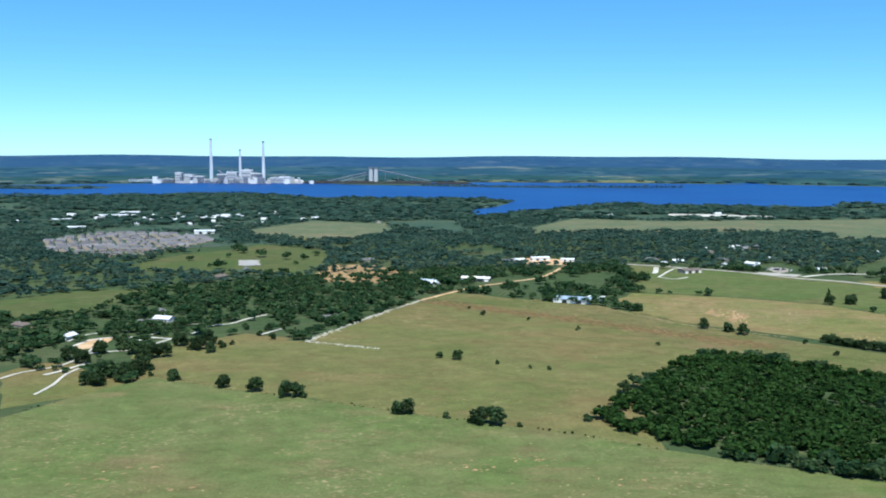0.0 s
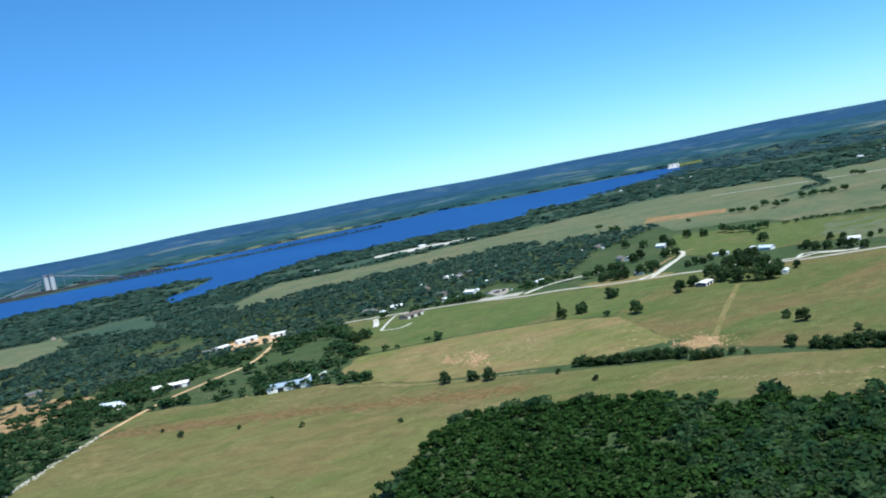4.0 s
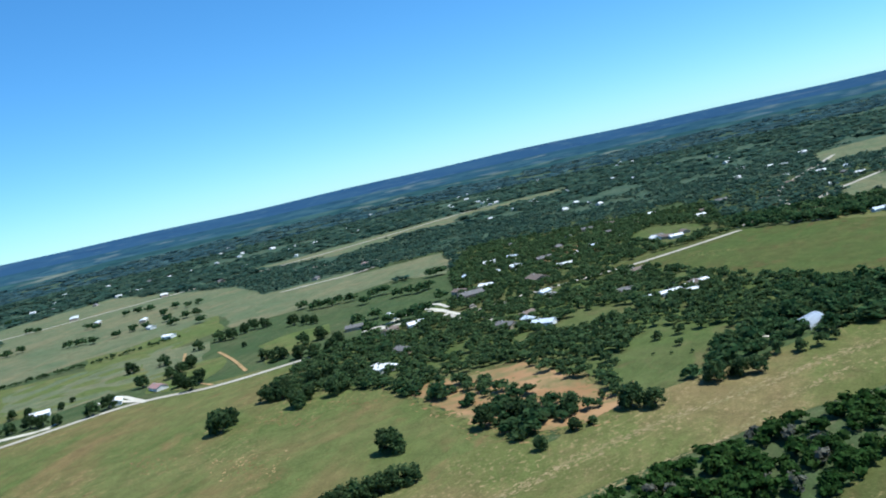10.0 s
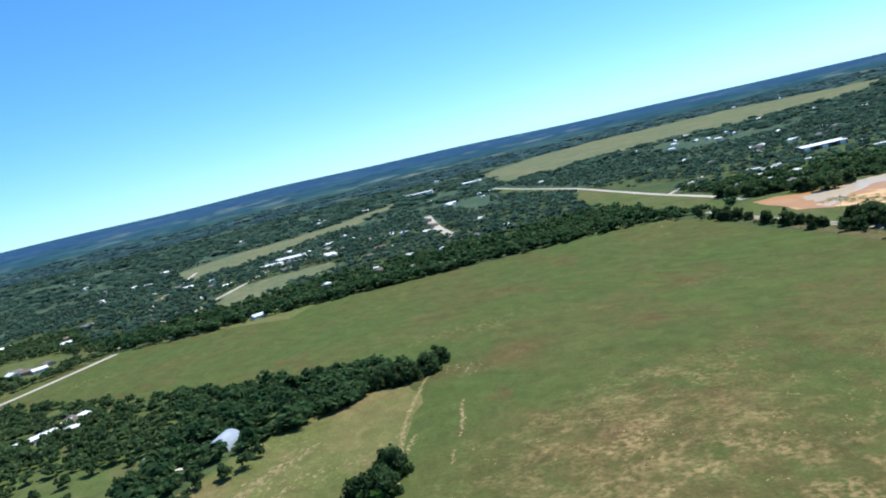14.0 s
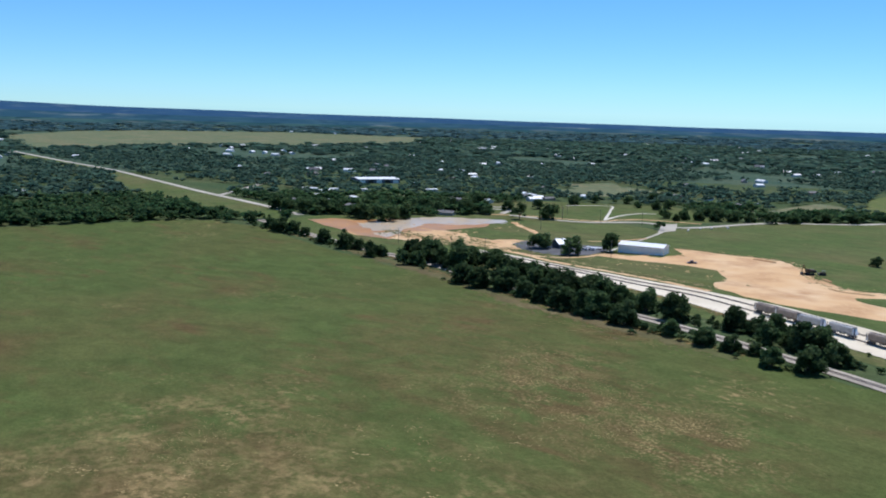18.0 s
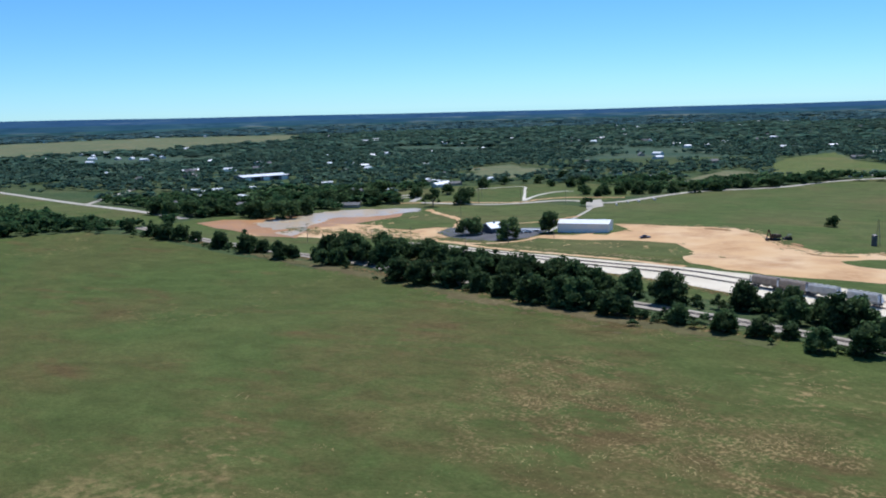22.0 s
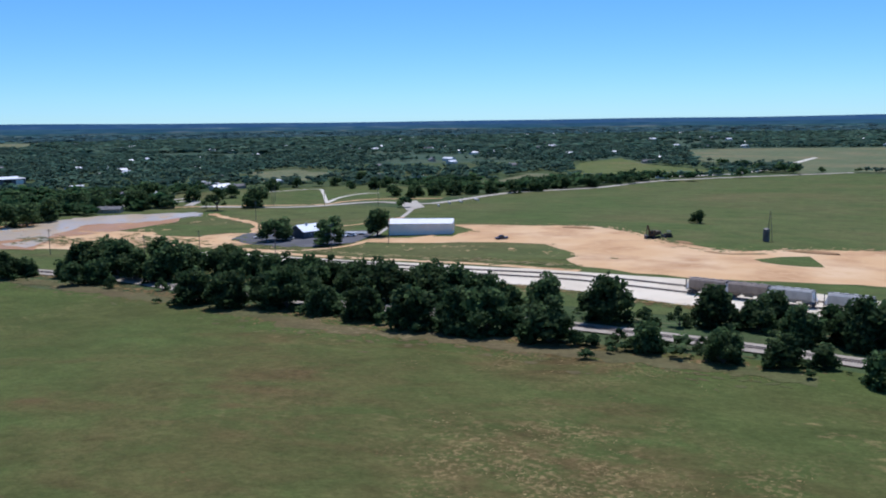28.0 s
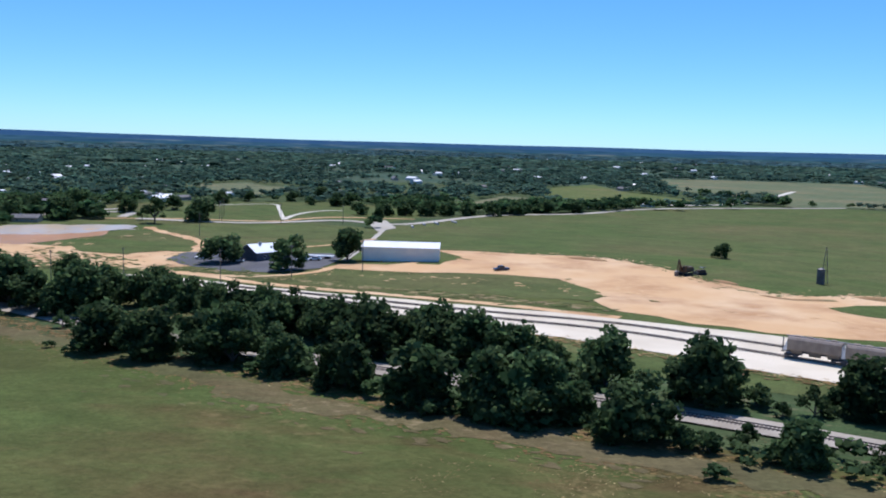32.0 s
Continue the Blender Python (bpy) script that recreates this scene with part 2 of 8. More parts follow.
M = dict(
    scrub=grass("scrub_ground", (0.060, 0.085, 0.034), (0.050, 0.078, 0.032), (0.092, 0.098, 0.046), (0.18, 0.15, 0.088), 0, 0.50, 0.52, seed=8),
    meadow=grass("big_meadow_grass", (0.080, 0.090, 0.029), (0.068, 0.093, 0.027), (0.098, 0.070, 0.030), (0.30, 0.215, 0.10), 25, 0.54, 0.58, seed=2, worn=((412, -186, 34, 0.85), (392, -160, 46, 0.95), (352, -150, 40, 0.9), (445, -70, 55, 0.6), (425, -30, 66, 0.75), (370, -45, 85, 0.75), (330, 10, 60, 0.7), (415, -243, 24, 0.5), (470, -205, 60, 0.1), (450, -140, 60, 0.12))),
    brownfield=grass("brown_pasture_grass", (0.146, 0.138, 0.050), (0.122, 0.130, 0.042), (0.176, 0.130, 0.056), (0.27, 0.205, 0.105), 30, 0.46, 0.50, seed=3),
    dryfield=grass("dry_grass", (0.175, 0.160, 0.058), (0.135, 0.150, 0.045), (0.25, 0.165, 0.08), (0.36, 0.26, 0.14), 20, 0.42, 0.46, seed=4),
    mown=grass("mown_grass", (0.124, 0.126, 0.044), (0.096, 0.113, 0.034), (0.182, 0.136, 0.062), (0.31, 0.225, 0.115), 45, 0.45, 0.45, 0.7, seed=5),
    midpasture=grass("east_pasture_grass", (0.112, 0.122, 0.042), (0.088, 0.112, 0.034), (0.172, 0.120, 0.054), (0.28, 0.195, 0.095), 12, 0.47, 0.50, seed=9),
    pasture=grass("pasture_grass", (0.124, 0.142, 0.050), (0.106, 0.138, 0.042), (0.175, 0.140, 0.064), (0.33, 0.245, 0.13), 12, 0.49, 0.47, seed=1),
    green=grass("green_field", (0.105, 0.125, 0.042), (0.088, 0.118, 0.036), (0.155, 0.128, 0.056), (0.23, 0.175, 0.09), 15, 0.52, 0.56, seed=6),
    lush=grass("lush_grass", (0.088, 0.104, 0.037), (0.072, 0.100, 0.031), (0.125, 0.105, 0.048), (0.22, 0.165, 0.085), 20, 0.51, 0.56, seed=7),
    dirt=material("bare_tan_dirt", [(0.56, 0.355, 0.18), (0.63, 0.455, 0.275), (0.41, 0.235, 0.115), (0.56, 0.37, 0.195)], (0.035, 0.05, 0.3), bump=0.4, lo=0.40, hi=0.70, detail=9, spec=0.1),
    red=material("red_dirt", [(0.27, 0.150, 0.068), (0.35, 0.21, 0.105), (0.17, 0.145, 0.06)], (0.03, 0.09), bump=0.3, detail=8, spec=0.1),
    worn=material("worn_orange_earth", [(0.42, 0.265, 0.13), (0.32, 0.20, 0.095), (0.20, 0.155, 0.07)], (0.08, 0.25), island=0.25, spec=0.05, detail=8),
    gravel=material("pale_gravel", [(0.50, 0.46, 0.37), (0.60, 0.56, 0.47)], (0.05, 0.5), bump=0.4),
    ballast=material("white_limestone_ballast", [(0.64, 0.565, 0.43), (0.53, 0.455, 0.33)], (0.06, 0.6), bump=0.4),
    greyballast=material("grey_ballast", [(0.28, 0.24, 0.185), (0.36, 0.315, 0.25)], (0.2, 1.2), bump=0.4),
    asphalt=material("old_asphalt", [(0.075, 0.075, 0.08), (0.11, 0.11, 0.115)], (0.08, 0.7), bump=0.2),
    road=material("pale_road", [(0.36, 0.325, 0.26), (0.43, 0.39, 0.32)], (0.03, 0.5)),
    mud=material("muddy_water", [(0.36, 0.175, 0.060), (0.42, 0.215, 0.085), (0.34, 0.19, 0.095)], (0.03, 0.05), rough=0.45, spec=0.12, detail=7),
    puddle=material("shallow_pond_water", [(0.46, 0.37, 0.26), (0.50, 0.38, 0.23), (0.43, 0.36, 0.27)], (0.06, 0.11), rough=0.30, spec=0.35, detail=8, lo=0.42, hi=0.58),
    verge=grass("brown_verge_grass", (0.116, 0.098, 0.048), (0.088, 0.096, 0.038), (0.122, 0.086, 0.044), (0.24, 0.185, 0.105), 20, 0.49, 0.50, seed=12),
    lake=material("lake_water", [(0.010, 0.055, 0.19), (0.014, 0.07, 0.22)], (0.002, 0.01), rough=0.45, spec=0.12, bump=0.25, bscale=0.15),
    leaf=material("oak_leaves", [(0.040, 0.076, 0.030), (0.060, 0.106, 0.040), (0.092, 0.136, 0.056)], (0.07, 0.25), rough=0.85, spec=0.05, island=0.42, obrand=0.25, leafy=0.58),
    leafdark=material("dense_wood_leaves", [(0.018, 0.047, 0.011), (0.029, 0.068, 0.015), (0.047, 0.090, 0.023)], (0.05, 0.2), rough=0.85, spec=0.05, island=0.42, leafy=0.40),
    greyleaf=material("grey_dry_twigs", [(0.105, 0.110, 0.080), (0.14, 0.135, 0.105)], (0.2, 0.9), rough=0.9, spec=0.05, island=0.3, leafy=0.3),
    # far leaves: lighter and bluer than midleaf, with haze put into the colour
    hazeleaf=material("hazed_far_wood_leaves", [(0.044, 0.094, 0.070), (0.061, 0.119, 0.084), (0.096, 0.150, 0.100)], (0.006, 0.03), rough=0.9, spec=0.05, island=0.34, leafy=0.60),
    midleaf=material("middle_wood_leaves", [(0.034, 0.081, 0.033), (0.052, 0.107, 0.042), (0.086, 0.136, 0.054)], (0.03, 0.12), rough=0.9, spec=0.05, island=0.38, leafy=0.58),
    # field grass greyed and blued to stand for distance haze
    hazefield=grass("hazed_field_grass", (0.125, 0.140, 0.075), (0.100, 0.128, 0.066), (0.18, 0.155, 0.085), (0.26, 0.215, 0.13), 15, 0.48, 0.52, seed=11),
    # horizon leaves: still more haze blue in the base colour
    bluehazeleaf=material("hazed_horizon_wood_leaves", [(0.050, 0.116, 0.132), (0.064, 0.134, 0.144), (0.094, 0.154, 0.146)], (0.003, 0.012), rough=0.9, spec=0.05, island=0.25, leafy=0.60),
    bark=material("bark", [(0.10, 0.08, 0.06), (0.15, 0.125, 0.10)], (1.0, 4.0)),
    # blue of the air's haze is put into these hill colours
    hills=material("haze_blue_wooded_hills", [(0.026, 0.068, 0.128), (0.033, 0.080, 0.136), (0.021, 0.056, 0.112), (0.043, 0.091, 0.138)], (0.003, 0.006, 0.012), rough=1.0, spec=0.0, lo=0.44, hi=0.68, detail=7, zs=12, fleck=((0.085, 0.13, 0.165), 0.002, 0.005, 0.46, 0.55)),
    white=material("white_sheet_metal", [(0.78, 0.78, 0.77), (0.70, 0.70, 0.69)], (0.3, 2.0), rough=0.4),
    greywall=material("grey_metal_siding", [(0.86, 0.82, 0.74), (0.78, 0.75, 0.69)], (0.3, 2.0), rough=0.5),
    bluemetal=material("pale_blue_metal", [(0.62, 0.68, 0.74), (0.54, 0.60, 0.67)], (0.2, 1.0), rough=0.35),
    concrete=material("concrete", [(0.50, 0.48, 0.45), (0.40, 0.39, 0.37)], (0.01, 0.1)),
    steel=material("dark_steel", [(0.12, 0.12, 0.13), (0.08, 0.07, 0.07)], (0.5, 3.0), rough=0.5, metal=0.4),
    rail=material("rail_steel", [(0.16, 0.13, 0.11), (0.22, 0.19, 0.17)], (0.5, 3.0), rough=0.5, metal=0.3),
    sleeper=material("creosoted_sleepers", [(0.07, 0.06, 0.055), (0.12, 0.10, 0.09)], (0.3, 2.0)),
    timber=material("weathered_timber", [(0.16, 0.13, 0.10), (0.22, 0.19, 0.16)], (1.0, 5.0)),
    glass=material("dark_glass", [(0.02, 0.025, 0.03), (0.03, 0.035, 0.04)], (1.0, 3.0), rough=0.1, spec=0.5),
    coal=material("coal", [(0.02, 0.02, 0.022), (0.035, 0.034, 0.034)], (0.05, 0.4)),
    tyre=material("rubber", [(0.02, 0.02, 0.02), (0.03, 0.03, 0.03)], (2.0, 8.0)),
)


# ---------- terrain ----------
SWELLS = [(-90, 300, 130, 3.7), (-100, 520, 160, 2.5), (170, 480, 170, 0.3), (330, 620, 180, -0.6), (420, 330, 160, 0.8), (560, 100, 150, 2.5), (400, -150, 130, 6.6), (720, -600, 200, 0.1), (800, -330, 150, 1.5), (1000, -650, 250, 3.6), (700, 500, 200, 0.4), (1000, -100, 300, 1.7), (400, -320, 110, 3.08), (390, -470, 100, 2.02), (500, -430, 80, 1.63), (580, -430, 90, 0.04), (560, -320, 80, -1.74), (480, -560, 110, 1.64)]   # x, y, spread, height of gentle swells
CX, CY, RIM = 200.0, 0.0, 4150.0
RIM_TOP = [(-180, 42), (-140, 70), (-60, 110), (-30, 118), (0, 121), (30, 116), (70, 110), (100, 100), (113, 84), (125, 67), (137, 52), (148, 46), (165, 41), (180, 42)]   # degrees clockwise from +y, height of the distant hills


def ground(x, y):
    x, y = np.asarray(x, float), np.asarray(y, float)
    z = sum(h * np.exp(-((x - a) ** 2 + (y - b) ** 2) / (2 * s * s)) for a, b, s, h in SWELLS)
    r = np.hypot(x - CX, y - CY)
    az = np.degrees(np.arctan2(x - CX, y - CY))
    top = np.interp(az, [a for a, _ in RIM_TOP], [h for _, h in RIM_TOP])
    top = top * (1 + 0.035 * np.sin(np.radians(az) * 11) + 0.02 * np.sin(np.radians(az) * 29 + 1))
    k = np.clip((r - RIM) / 540.0, 0, 1)
    return z + top * k ** 1.15


def gz(x, y):
    return float(ground(x, y))


def mesh_from(name, verts, faces, mat, smooth=False):
    me = bpy.data.meshes.new(name)
    me.from_pydata([tuple(v) for v in verts], [], faces)
    me.materials.append(mat)
    if smooth:
        me.polygons.foreach_set("use_smooth", [True] * len(me.polygons))
    me.update()
    return me


def polar(name, rings, steps, mat, kind="structure", label=""):
    th = np.linspace(0, 2 * math.pi, steps, endpoint=False)
    rr, tt = np.meshgrid(rings, th, indexing="ij")
    x, y = CX + rr * np.sin(tt), CY + rr * np.cos(tt)
    v = np.stack([x, y, ground(x, y)], -1).reshape(-1, 3)
    f = [(i * steps + j, (i + 1) * steps + j, (i + 1) * steps + (j + 1) % steps, i * steps + (j + 1) % steps)
         for i in range(len(rings) - 1) for j in range(steps)]
    return tagged(new(name, mesh_from(name, v, f, mat, True)), label, name.replace("_", " "), kind=kind)


rings = list(np.concatenate([[0.5], np.arange(18, 1100, 18), np.geomspace(1110, RIM + 10, 40)]))
# bluer copy of the scrub, with haze put into its colour
M["hazescrub"] = grass("hazed_scrub_ground", (0.054, 0.088, 0.056), (0.044, 0.080, 0.052), (0.086, 0.106, 0.064), (0.16, 0.155, 0.105), 0, 0.50, 0.50, seed=12)
polar("ground", [r for r in rings if r < 1300], 300, M["scrub"], label="scrubby Texas ranch land with dry grass and brush")
polar("ground", [max(r for r in rings if r < 1300)] + [r for r in rings if r >= 1300], 300, M["hazescrub"], label="far scrubby plain with blue-green haze painted in")
# haze painted in: each backdrop ring is bluer than the one before it
M["hazefoot"] = material("haze_teal_wooded_plain", [(0.024, 0.064, 0.068), (0.040, 0.088, 0.084), (0.016, 0.046, 0.054)], (0.004, 0.010), rough=1.0, spec=0.0, lo=0.46, hi=0.62, detail=8, zs=14, fleck=((0.17, 0.185, 0.150), 0.0022, 0.006, 0.44, 0.50))
M["hazemid"] = material("haze_blue_wooded_slopes", [(0.024, 0.066, 0.094), (0.037, 0.086, 0.110), (0.017, 0.050, 0.080)], (0.004, 0.010), rough=1.0, spec=0.0, lo=0.46, hi=0.64, detail=8, zs=14, fleck=((0.14, 0.175, 0.175), 0.0022, 0.006, 0.45, 0.52))
for r0, r1, key, label in ((RIM + 10, 4300, "hazefoot", "distant wooded plain with pale fields, haze painted in teal"), (4300, 4480, "hazemid", "distant wooded slopes, haze painted in blue-green"), (4480, 4700, "hills", "distant wooded hills, haze painted in blue")):
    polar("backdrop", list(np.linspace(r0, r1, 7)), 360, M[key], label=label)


# ---------- draped sheets ----------
def wobble(poly, amount, step, seed, closed=True):
    rnd = random.Random(seed)
    out = []
    n = len(poly)
    for i in range(n if closed else n - 1):
        a, b = Vector(poly[i]).to_2d(), Vector(poly[(i + 1) % n]).to_2d()
        k = max(1, int((b - a).length / step))
        side = Vector((-(b - a).y, (b - a).x)).normalized()
        for j in range(k):
            p = a.lerp(b, j / k)
            if amount and j:
                p += side * rnd.uniform(-amount, amount)
            out.append((p.x, p.y))
    if not closed:
        out.append(tuple(poly[-1][:2]))
    return out


def clip(poly, axis, value, keep_over):
    out = []
    for i in range(len(poly)):
        a, b = poly[i - 1], poly[i]
        ia, ib = (a[axis] >= value) == keep_over, (b[axis] >= value) == keep_over
        if ia != ib:
            k = (value - a[axis]) / (b[axis] - a[axis])
            out.append((a[0] + k * (b[0] - a[0]), a[1] + k * (b[1] - a[1])))
        if ib:
            out.append(b)
    return out


def sheet(name, poly, mat, dz, cell=18.0, label="", category="", edge=1.5, step=12.0, seed=1, kind="structure"):
    """A thin sheet that lies on the ground inside a polygon."""
    poly = wobble(poly, edge, step, seed)
    xs, ys = [p[0] for p in poly], [p[1] for p in poly]
    verts, faces = [], []
    for i in range(int((max(xs) - min(xs)) / cell) + 1):
        x0 = min(xs) + i * cell
        col = clip(clip(poly, 0, x0, True), 0, x0 + cell, False)
        if len(col) < 3:
            continue
        for j in range(int((max(ys) - min(ys)) / cell) + 1):
            y0 = min(ys) + j * cell
            c = clip(clip(col, 1, y0, True), 1, y0 + cell, False)
            if len(c) >= 3:
                faces.append(tuple(range(len(verts), len(verts) + len(c))))
                verts += c
    v = np.array(verts)
    v = np.column_stack([v, ground(v[:, 0], v[:, 1]) + dz])
    me = mesh_from(name, v, faces, mat)
    bm = bmesh.new()
    bm.from_mesh(me)
    bmesh.ops.remove_doubles(bm, verts=bm.verts, dist=0.01)
    for f in bm.faces:
        f.normal_update()
        if f.normal.z < 0:
            f.normal_flip()
    bm.to_mesh(me)
    bm.free()
    return tagged(new(name, me), label, category or name.replace("_", " "), kind=kind)


def smooth_line(pts, step):
    """A rounded line through points, evenly spaced."""
    p = [Vector(q).to_2d() for q in pts]
    p = [p[0] * 2 - p[1]] + p + [p[-1] * 2 - p[-2]]
    out = []
    for i in range(1, len(p) - 2):
        k = max(1, int((p[i + 1] - p[i]).length / step))
        for j in range(k):
            t = j / k
            out.append(0.5 * ((2 * p[i]) + (p[i + 1] - p[i - 1]) * t + (2 * p[i - 1] - 5 * p[i] + 4 * p[i + 1] - p[i + 2]) * t * t
                              + (3 * p[i] - p[i - 1] - 3 * p[i + 1] + p[i + 2]) * t ** 3))
    out.append(p[-2])
    return out


def offset_line(line, d):
    out = []
    for i, q in enumerate(line):
        t = (line[min(i + 1, len(line) - 1)] - line[max(i - 1, 0)]).normalized()
        out.append(q + Vector((-t.y, t.x)) * d)
    return out


def ribbon(name, pts, width, mat, dz, label="", step=8.0, ragged=0.0, kind="structure", category=""):
    line = smooth_line(pts, step)
    rnd = random.Random(len(pts) * 7 + int(width * 10))
    v, f = [], []
    a, b = offset_line(line, width / 2), offset_line(line, -width / 2)
    for i, (p, q) in enumerate(zip(a, b)):
        p, q = p + (p - q) * rnd.uniform(-ragged, ragged), q + (q - p) * rnd.uniform(-ragged, ragged)
        c = (p + q) / 2
        v += [(p.x, p.y, gz(p.x, p.y) + dz), (c.x, c.y, gz(c.x, c.y) + dz + width * 0.01), (q.x, q.y, gz(q.x, q.y) + dz)]
        if i:
            k = 3 * i
            f += [(k - 3, k - 2, k + 1, k), (k - 2, k - 1, k + 2, k + 1)]
    ob = tagged(new(name, mesh_from(name, v, [t[::-1] for t in f], mat)), label, category or name.replace("_", " "), kind=kind)
    return ob


# ---------- land cover ----------
def inside(poly, x, y):
    """Which of the points lie inside a polygon."""
    c = np.zeros(len(x), bool)
    for (x0, y0), (x1, y1) in zip(poly, poly[1:] + poly[:1]):
        if y0 != y1:
            c ^= ((y0 > y) != (y1 > y)) & (x < (x1 - x0) * (y - y0) / (y1 - y0) + x0)
    return c


LAKE = [(-2700, 3250), (-2000, 2900)] + [(-1480, 2668), (-1128, 2698), (-751, 2810), (-398, 2572), (-202, 2519), (92, 2541), (134, 2299), (85, 2138), (7, 1995), (11, 1730), (140, 1940), (403, 2262), (650, 2200), (954, 2099)] + [(1120, 2440), (1180, 2330), (1330, 2420), (1560, 2560), (1850, 2780), (2120, 3020), (2255, 3270), (2300, 3430)] + [
    (2150, 3600), (1800, 3830), (1300, 4020), (700, 4110), (100, 4130), (-700, 4040), (-1500, 3740), (-2500, 3250), (-2700, 3300)]
PLANT_LAND = [(-1750, 3660), (-1350, 3800), (-1000, 3870), (-690, 3900), (-470, 3680), (-120, 3560), (207, 3440), (600, 3425), (930, 3437), (915, 3462), (500, 3500), (120, 3560), (-180, 3740), (-430, 4080), (-900, 4040), (-1500, 3800)]
ISLE = [(-2100, 3250), (-1720, 3130), (-1480, 3090), (-1330, 3200), (-1380, 3330), (-1700, 3330), (-2000, 3400)]
FAR_SHORE = [(-100, 4140), (350, 4060), (700, 4040), (1000, 4090), (900, 4160), (200, 4190)]
WOOD = [(133, 418), (170, 391), (220, 367), (139, 205), (76, 216), (32, 241), (20, 262), (48, 315), (79, 363)] + [(100, 400)]
STRIP = [(-78, 652), (-48, 696), (17, 655), (86, 622), (147, 531), (221, 460), (300, 384), (360, 300), (415, 233), (487, 137), (557, 42), (604, -20),
         (556, -14), (492, 18), (420, 128), (380, 172), (312, 228), (236, 328), (178, 402), (124, 430), (75, 514), (17, 600)]
FIELD_A = [(-286, 273), (-262, 314), (-233, 352), (-183, 323), (-141, 305), (-76, 275), (-35, 259), (14, 242), (47, 225), (131, 188)] + [(210, 150), (150, 20), (-150, -60), (-420, 100)]
FIELD_B = [(-233, 352), (-183, 323), (-141, 305), (-76, 275), (-35, 259), (14, 242), (47, 225)] + [(48, 318), (79, 367), (134, 432), (75, 514), (17, 605)] + [(-77, 643), (-103, 585), (-137, 500), (-154, 451), (-186, 458), (-213, 422), (-230, 360)]
FIELD_C = [(100, 640), (135, 705), (227, 678), (298, 640), (330, 590), (300, 470), (230, 478), (147, 540)]
FIELD_C2 = [(135, 712), (178, 940), (304, 866), (440, 750), (480, 718), (330, 600), (298, 645), (227, 684)]
FIELD_MID = [(330, 600), (480, 718), (552, 640), (640, 560), (684, 480), (698, 431), (607, 428), (580, 322), (509, 253), (457, 200), (412, 232), (360, 310), (312, 400), (300, 470)]
FIELD_NE = [(96, 1361), (107, 1478), (224, 1720), (410, 1650), (601, 1690), (913, 1740), (1150, 1760), (1330, 1500), (1150, 1240), (900, 1180), (800, 1290), (675, 1300), (579, 1420), (266, 1410)]
FIELD_G = [(820, 1010), (1015, 1040), (1150, 960), (1480, 1120), (1640, 1420), (1350, 1500), (1150, 1220), (920, 1150)]
FIELD_H = [(665, 766), (720, 790), (860, 745), (742, 649), (655, 640)]
FIELD_E = [(1129, 793), (1173, 727), (1264, 588), (1217, 485), (1069, 443), (1108, 573), (1047, 672)]
FIELD_W = [(-470, 640), (-423, 697), (-393, 712), (-347, 695), (-354, 657), (-360, 610), (-368, 580), (-384, 563), (-450, 540)]
FIELD_W2 = [(-437, 881), (-426, 977), (-405, 1035), (-363, 1079), (-333, 1164), (-221, 1070), (-203, 934), (-218, 811), (-261, 821), (-292, 838), (-348, 842), (-393, 852)]
WEST_BRUSH = [(-284, 346), (-274, 352), (-238, 356), (-235, 383), (-216, 411), (-202, 449), (-187, 473), (-163, 470), (-159, 495), (-190, 545), (-217, 559), (-240, 513), (-262, 480), (-330, 475), (-340, 420), (-300, 360)]
ESTATE = [(-607, 1046), (-659, 1158), (-684, 1264), (-657, 1331), (-558, 1341), (-433, 1264), (-417, 1188), (-438, 1099), (-454, 1034), (-483, 979), (-523, 1001)]
FIELD_N2 = [(-385, 1359), (-289, 1444), (-163, 1582), (-196, 1334), (-255, 1206)]
MEADOW = [(608, -33), (537, 5), (482, 28), (419, 58), (330, 100), (250, 60), (210, -120), (240, -270), (330, -238), (364, -249), (432, -262), (552, -302), (699, -333), (775, -352),
          (822, -348), (843, -326), (868, -250), (897, -180), (930, -90), (955, 0), (967, 49), (1005, 106), (975, 150), (900, 235), (893, 225), (840, 165), (760, 110), (700, 50), (640, -20)]
SIDE_FIELD = [(527, 75), (546, 11), (610, -32), (600, -10), (592, 20), (570, 60), (530, 110), (470, 180), (440, 185), (470, 130)]
TOWN_FIELD = [(905, -28), (940, -60), (1010, -30), (1060, 40), (1010, 60), (960, 20)]
AIRFIELD = [(2592, -984), (2893, -1340), (2964, -1617), (2747, -2045), (2176, -2241), (1873, -1689), (1918, -1342), (1979, -1074), (1914, -742)]
ROADSIDE = [(1842, -665), (1620, -632), (1368, -582), (1174, -524), (1012, -476), (875, -442), (821, -426), (802, -395), (821, -374), (864, -377), (957, -404), (1067, -423), (1166, -464), (1273, -535), (1604, -584)]
GLADES_A = [[(577, 1262), (670, 1288), (761, 1199), (711, 1070), (825, 929), (917, 767), (1162, 959), (962, 1273), (791, 1598)], [(546, 842), (675, 1017), (761, 880), (838, 704), (698, 595), (661, 662), (560, 755)], [(1093, 777), (1166, 730), (1314, 537), (1191, 476), (1018, 563), (937, 660)], [(664, 568), (732, 617), (759, 593), (773, 564), (715, 528), (658, 520)], [(794, 540), (834, 530), (852, 493), (801, 466), (738, 468), (705, 479)], [(914, 857), (979, 815), (1064, 763), (928, 667), (834, 687), (802, 747)]]
